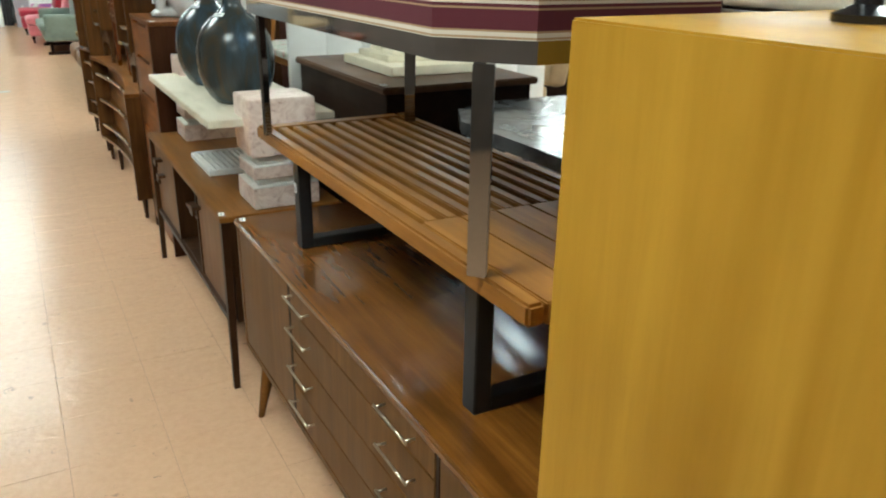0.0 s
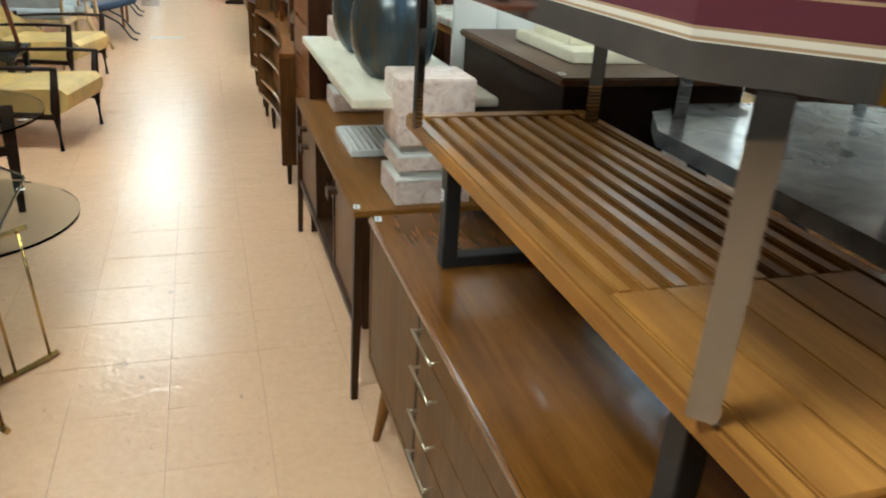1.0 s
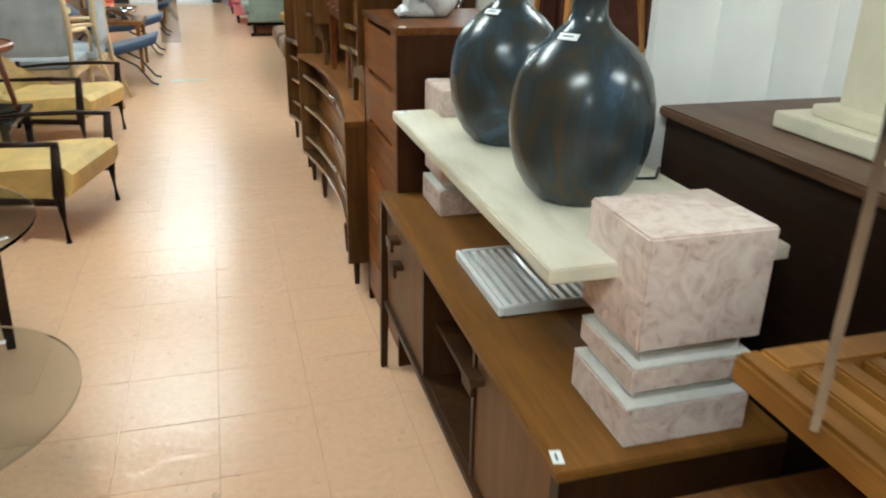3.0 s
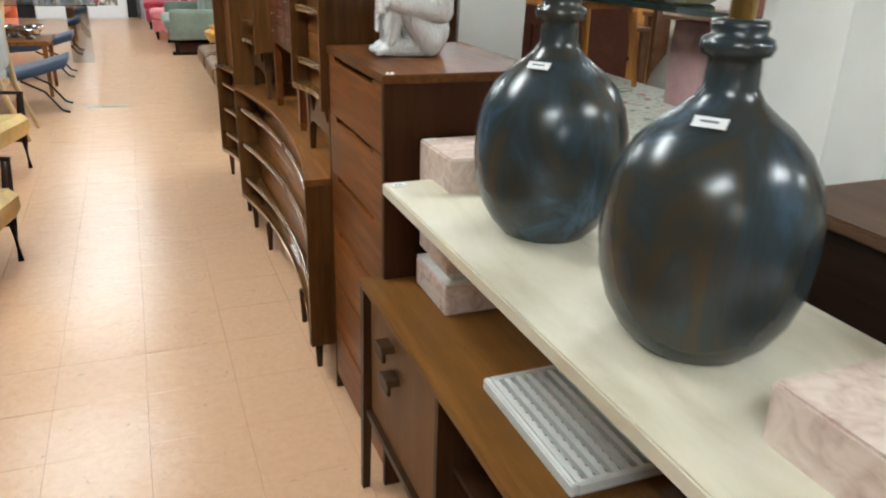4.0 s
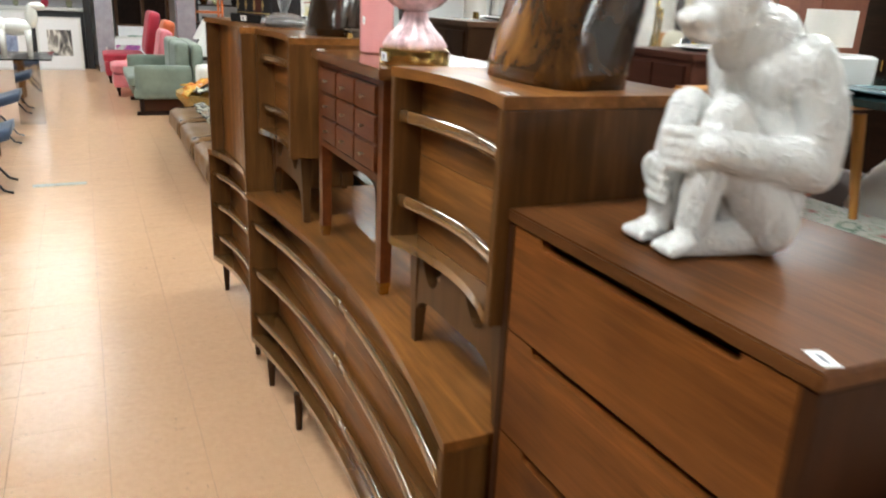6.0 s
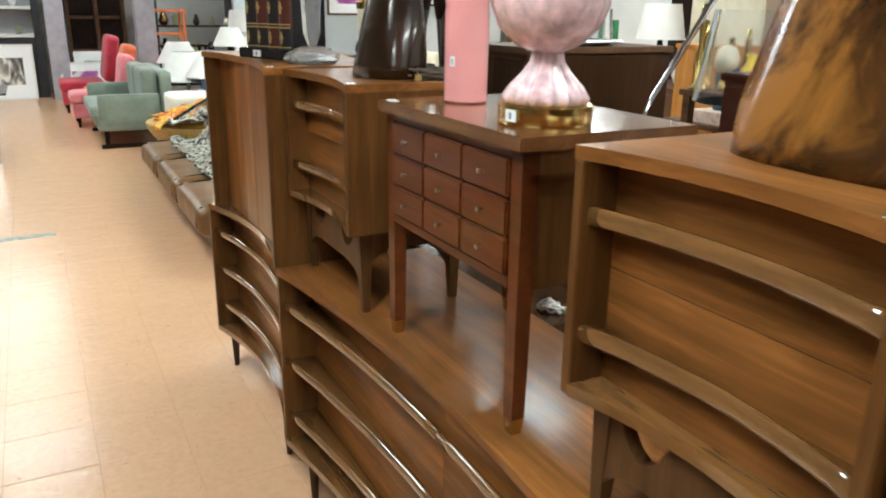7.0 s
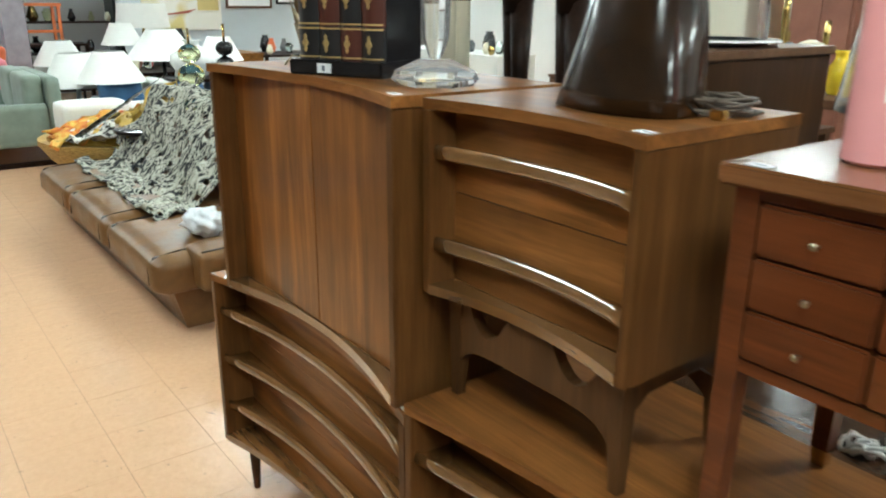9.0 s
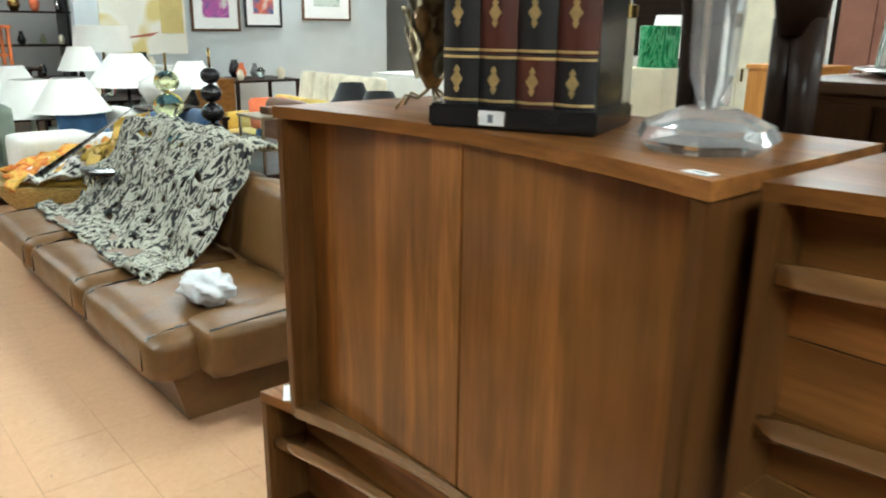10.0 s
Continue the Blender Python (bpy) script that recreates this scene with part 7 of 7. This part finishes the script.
for x, y, h_ in ((3.04, 7.24, 0.42), (3.10, 7.27, 0.34), (3.33, 7.20, 0.30)):
    t = thing("brass_candlestick", "tall turned brass candlestick on stand", "candlestick", (x, y, 1.19), "brass candlesticks")
    part("stick", lathe(x, y, [(0.04, 1.1905), (0.035, 1.205), (0.012, 1.23), (0.018, 1.19 + h_ * 0.4), (0.01, 1.19 + h_ * 0.5), (0.016, 1.19 + h_ * 0.8), (0.012, 1.19 + h_)], 16), BRASS, t, smooth=True)
TERRACOTTA = plain("terracotta_paint", (0.24, 0.095, 0.06), 0.6, 0, 0.2, 3)
side_cabinet("terracotta_cupboard", "tall terracotta painted cupboard among furniture", 5.3, 5.8, 8.02, 8.5, 2.2, TERRACOTTA)
side_cabinet("cream_cupboard", "tall cream painted cupboard among furniture", 5.2, 5.7, 8.7, 9.5, 2.15, CREAM_PLASTER)
side_cabinet("amber_box", "small amber lacquered chest among wares", 4.0, 4.4, 8.0, 8.4, 1.36, HONEY_WOOD)
t = thing("white_pedestals", "tall white column pedestal", "pedestal", (3.2, 10.0, 0))
part("shaft", lathe(3.25, 9.9, [(0.14, 0), (0.14, 0.05), (0.10, 0.08), (0.10, 1.55), (0.13, 1.60)], 20), WHITE_PAINT, t, smooth="edges")

# right-hand clutter seen past the chest
sofa("brown_club_chair", "dark brown leather club chair", 3.0, 3.7, 5.7, 6.5, 0.42, 0.80, leather("dark_leather_two", (0.045, 0.026, 0.02)), 0.1, "armchair", 0.08)
sofa("tan_bench_seat", "tan upholstered long bench seat", 2.95, 3.5, 4.3, 5.5, 0.72, 0.98, fabric("tan_cloth", (0.45, 0.33, 0.18)), 0, "bench", 0.4, -1, 2)

# more seating and wares between the sofa and the partition
sofa("blue_sofa", "royal blue upholstered low sofa", 3.2, 4.0, 11.7, 12.8, 0.42, 0.74, fabric("royal_blue_two", (0.03, 0.07, 0.16)), 0.08, "sofa", 0.1, -1, 2)
sofa("tan_armchair", "tan woven wooden-backed armchair", 2.9, 3.4, 12.0, 12.55, 0.44, 0.92, BROWN_WOOD, 0, "armchair", 0.3)
sofa("brown_leather_armchair", "dark brown leather club chair", 3.0, 3.7, 9.3, 10.1, 0.42, 0.80, leather("dark_leather_three", (0.05, 0.028, 0.02)), 0.12, "armchair", 0.08)
stand(2.3, 3.1, 14.9, 15.9, 0.72)
stand(4.6, 5.6, 15.9, 16.8, 0.80)
stand(2.9, 3.4, 13.6, 14.2, 0.62)
lamp_with_shade(3.15, 13.9, 0.62, 0.34, 0.26, 0.12, 0.26, BLACK, "black lamp with flared white shade")
lamp_with_shade(3.0, 16.1, 0.0, 1.25, 0.34, 0.30, 0.30, BRASS, "brass floor lamp with cream drum shade")
lamp_with_shade(2.5, 15.3, 0.72, 0.36, 0.24, 0.12, 0.25, BLACK, "black lamp with flared white shade")
for k in range(26):
    x, y, z = ((2.35 + rg.uniform(0, 0.7), 15.0 + rg.uniform(0, 0.8), 0.72), (4.7 + rg.uniform(0, 0.8), 16.0 + rg.uniform(0, 0.7), 0.80), (3.25 + rg.uniform(0, 0.4), 15.7 + rg.uniform(0, 1.1), 0.92), (5.65 + rg.uniform(0, 0.45), 12.1 + rg.uniform(0, 2.0), 0.98))[k % 4]
    pot(x, y, z, rg.uniform(0.05, 0.10), GOODS[rg.randrange(len(GOODS))])
for k, (x, y, z, m_) in enumerate(((2.4, 5.85, 1.385, CORAL_CLOTH),)):
    pot(x, y, z, 0.06, m_)


# large pale urn, black shades, a black round table and propped cushions beyond the leather sofa
t = thing("white_urn", "large matt white shouldered urn beyond leather sofa", "urn", (2.62, 13.25, 0.80))
stand(2.38, 2.86, 13.02, 13.50, 0.80)
part("body", lathe(2.62, 13.25, [(0.10, 0.8005), (0.17, 0.85), (0.23, 0.95), (0.22, 1.03), (0.12, 1.08), (0.07, 1.11), (0.07, 1.15), (0.11, 1.17)], 36), WHITE_CERAMIC, t, smooth=True)
t = thing("black_round_table", "small black lacquer tripod table by white armchair", "table", (1.55, 11.35, 0))
part("top", lathe(1.55, 11.35, [(0.22, 0.60), (0.24, 0.61), (0.24, 0.63), (0.22, 0.635)], 32), BLACK, t, smooth="edges")
for k in range(3):
    a = k * math.tau / 3 + 0.4
    part("leg", tube([(1.55 + 0.05 * math.cos(a), 11.35 + 0.05 * math.sin(a), 0.5995), (1.55 + 0.16 * math.cos(a), 11.35 + 0.16 * math.sin(a), 0.0)], 0.016, 8), BLACK, t, smooth=True)
BLACK_SHADE = fabric("black_shade_cloth", (0.012, 0.012, 0.014), 0.2, 200)
for x, y, z in ((3.22, 10.75, 0.62), (3.55, 11.6, 0.62)):
    stand(x - 0.25, x + 0.25, y - 0.25, y + 0.25, z)
    t = thing("black_shade_lamp", "table lamp with flared black cloth shade", "table lamp", (x, y, z), "black shaded lamps")
    part("body", lathe(x, y, [(0.07, z + 0.0005), (0.075, z + 0.03), (0.04, z + 0.08), (0.055, z + 0.16), (0.012, z + 0.26)], 20), BRASS, t, smooth=True)
    part("shade", lathe(x, y, [(0.24, z + 0.22), (0.15, z + 0.34), (0.10, z + 0.46), (0.094, z + 0.46), (0.145, z + 0.34), (0.233, z + 0.22)], 32), BLACK_SHADE, t, "flared black shade", smooth="edges")
for x, y, z, turn, m_, lab in ((2.35, 12.75, 0.50, 20, BLUE_PILLOW, "denim blue scatter cushion on armchair"), (3.75, 13.4, 0.50, -15, CORAL_CLOTH, "coral scatter cushion on mustard sofa"), (3.55, 12.1, 0.50, 10, BLUE_PILLOW, "denim blue scatter cushion on blue sofa")):
    tagged(part("scatter_cushion", moved(pose(x, y, z + 0.16, -20, 0, turn), cushion(-0.21, 0.21, -0.06, 0.06, -0.16, 0.16, 0.05, 0.0)), m_, None, smooth=True), lab, "cushion", "scatter cushions")

# ---- floor tiles, last ----
TS = 0.305
TX, TY = 0.066, 0.262   # one joint crossing


def tile_mesh(name, w):
    g, c = 0.0004, 0.0008
    vs, fs = [], []
    h = w / 2
    for r, z in ((h - g, -0.0016), (h - g - c, 0.0)):
        vs += [(-r, -r, z), (r, -r, z), (r, r, z), (-r, r, z)]
    fs = [(4, 5, 6, 7)] + [(i, (i + 1) % 4, (i + 1) % 4 + 4, i + 4) for i in range(4)]
    me = bpy.data.meshes.new(name)
    me.from_pydata(vs, [], fs)
    me.materials.append(TILE)
    return me


one = tile_mesh("tile", TS)
rng = random.Random(4)
near, far_v, far_f = 0, [], []
i0, i1 = math.floor((X0 - TX) / TS), math.ceil((X1 - TX) / TS)
j0, j1 = math.floor((Y0 - TY) / TS), math.ceil((Y1 - TY) / TS)
for j in range(j0, j1):
    for i in range(i0, i1):
        x, y = TX + (i + 0.5) * TS, TY + (j + 0.5) * TS
        rx, ry = rng.gauss(0, 0.0024), rng.gauss(0, 0.0024)
        if -1.2 < x < 0.75 and 1.4 < y < 14.5 and near < 300:
            ob = new("tile", one)
            ob.parent = floor
            ob.location, ob.rotation_euler = (x, y, 0.0), (rx, ry, 0)
            near += 1
            continue
        k = len(far_v)
        for v in one.vertices:
            far_v.append((v.co.x + x, v.co.y + y, v.co.z + v.co.y * rx - v.co.x * ry))
        far_f += [tuple(k + q for q in p.vertices) for p in one.polygons]
me = bpy.data.meshes.new("further_tiles")
me.from_pydata(far_v, [], far_f)
me.materials.append(TILE)
rest = new("further_tiles", me)
rest.parent = floor
tagged(rest, kind="stuff")
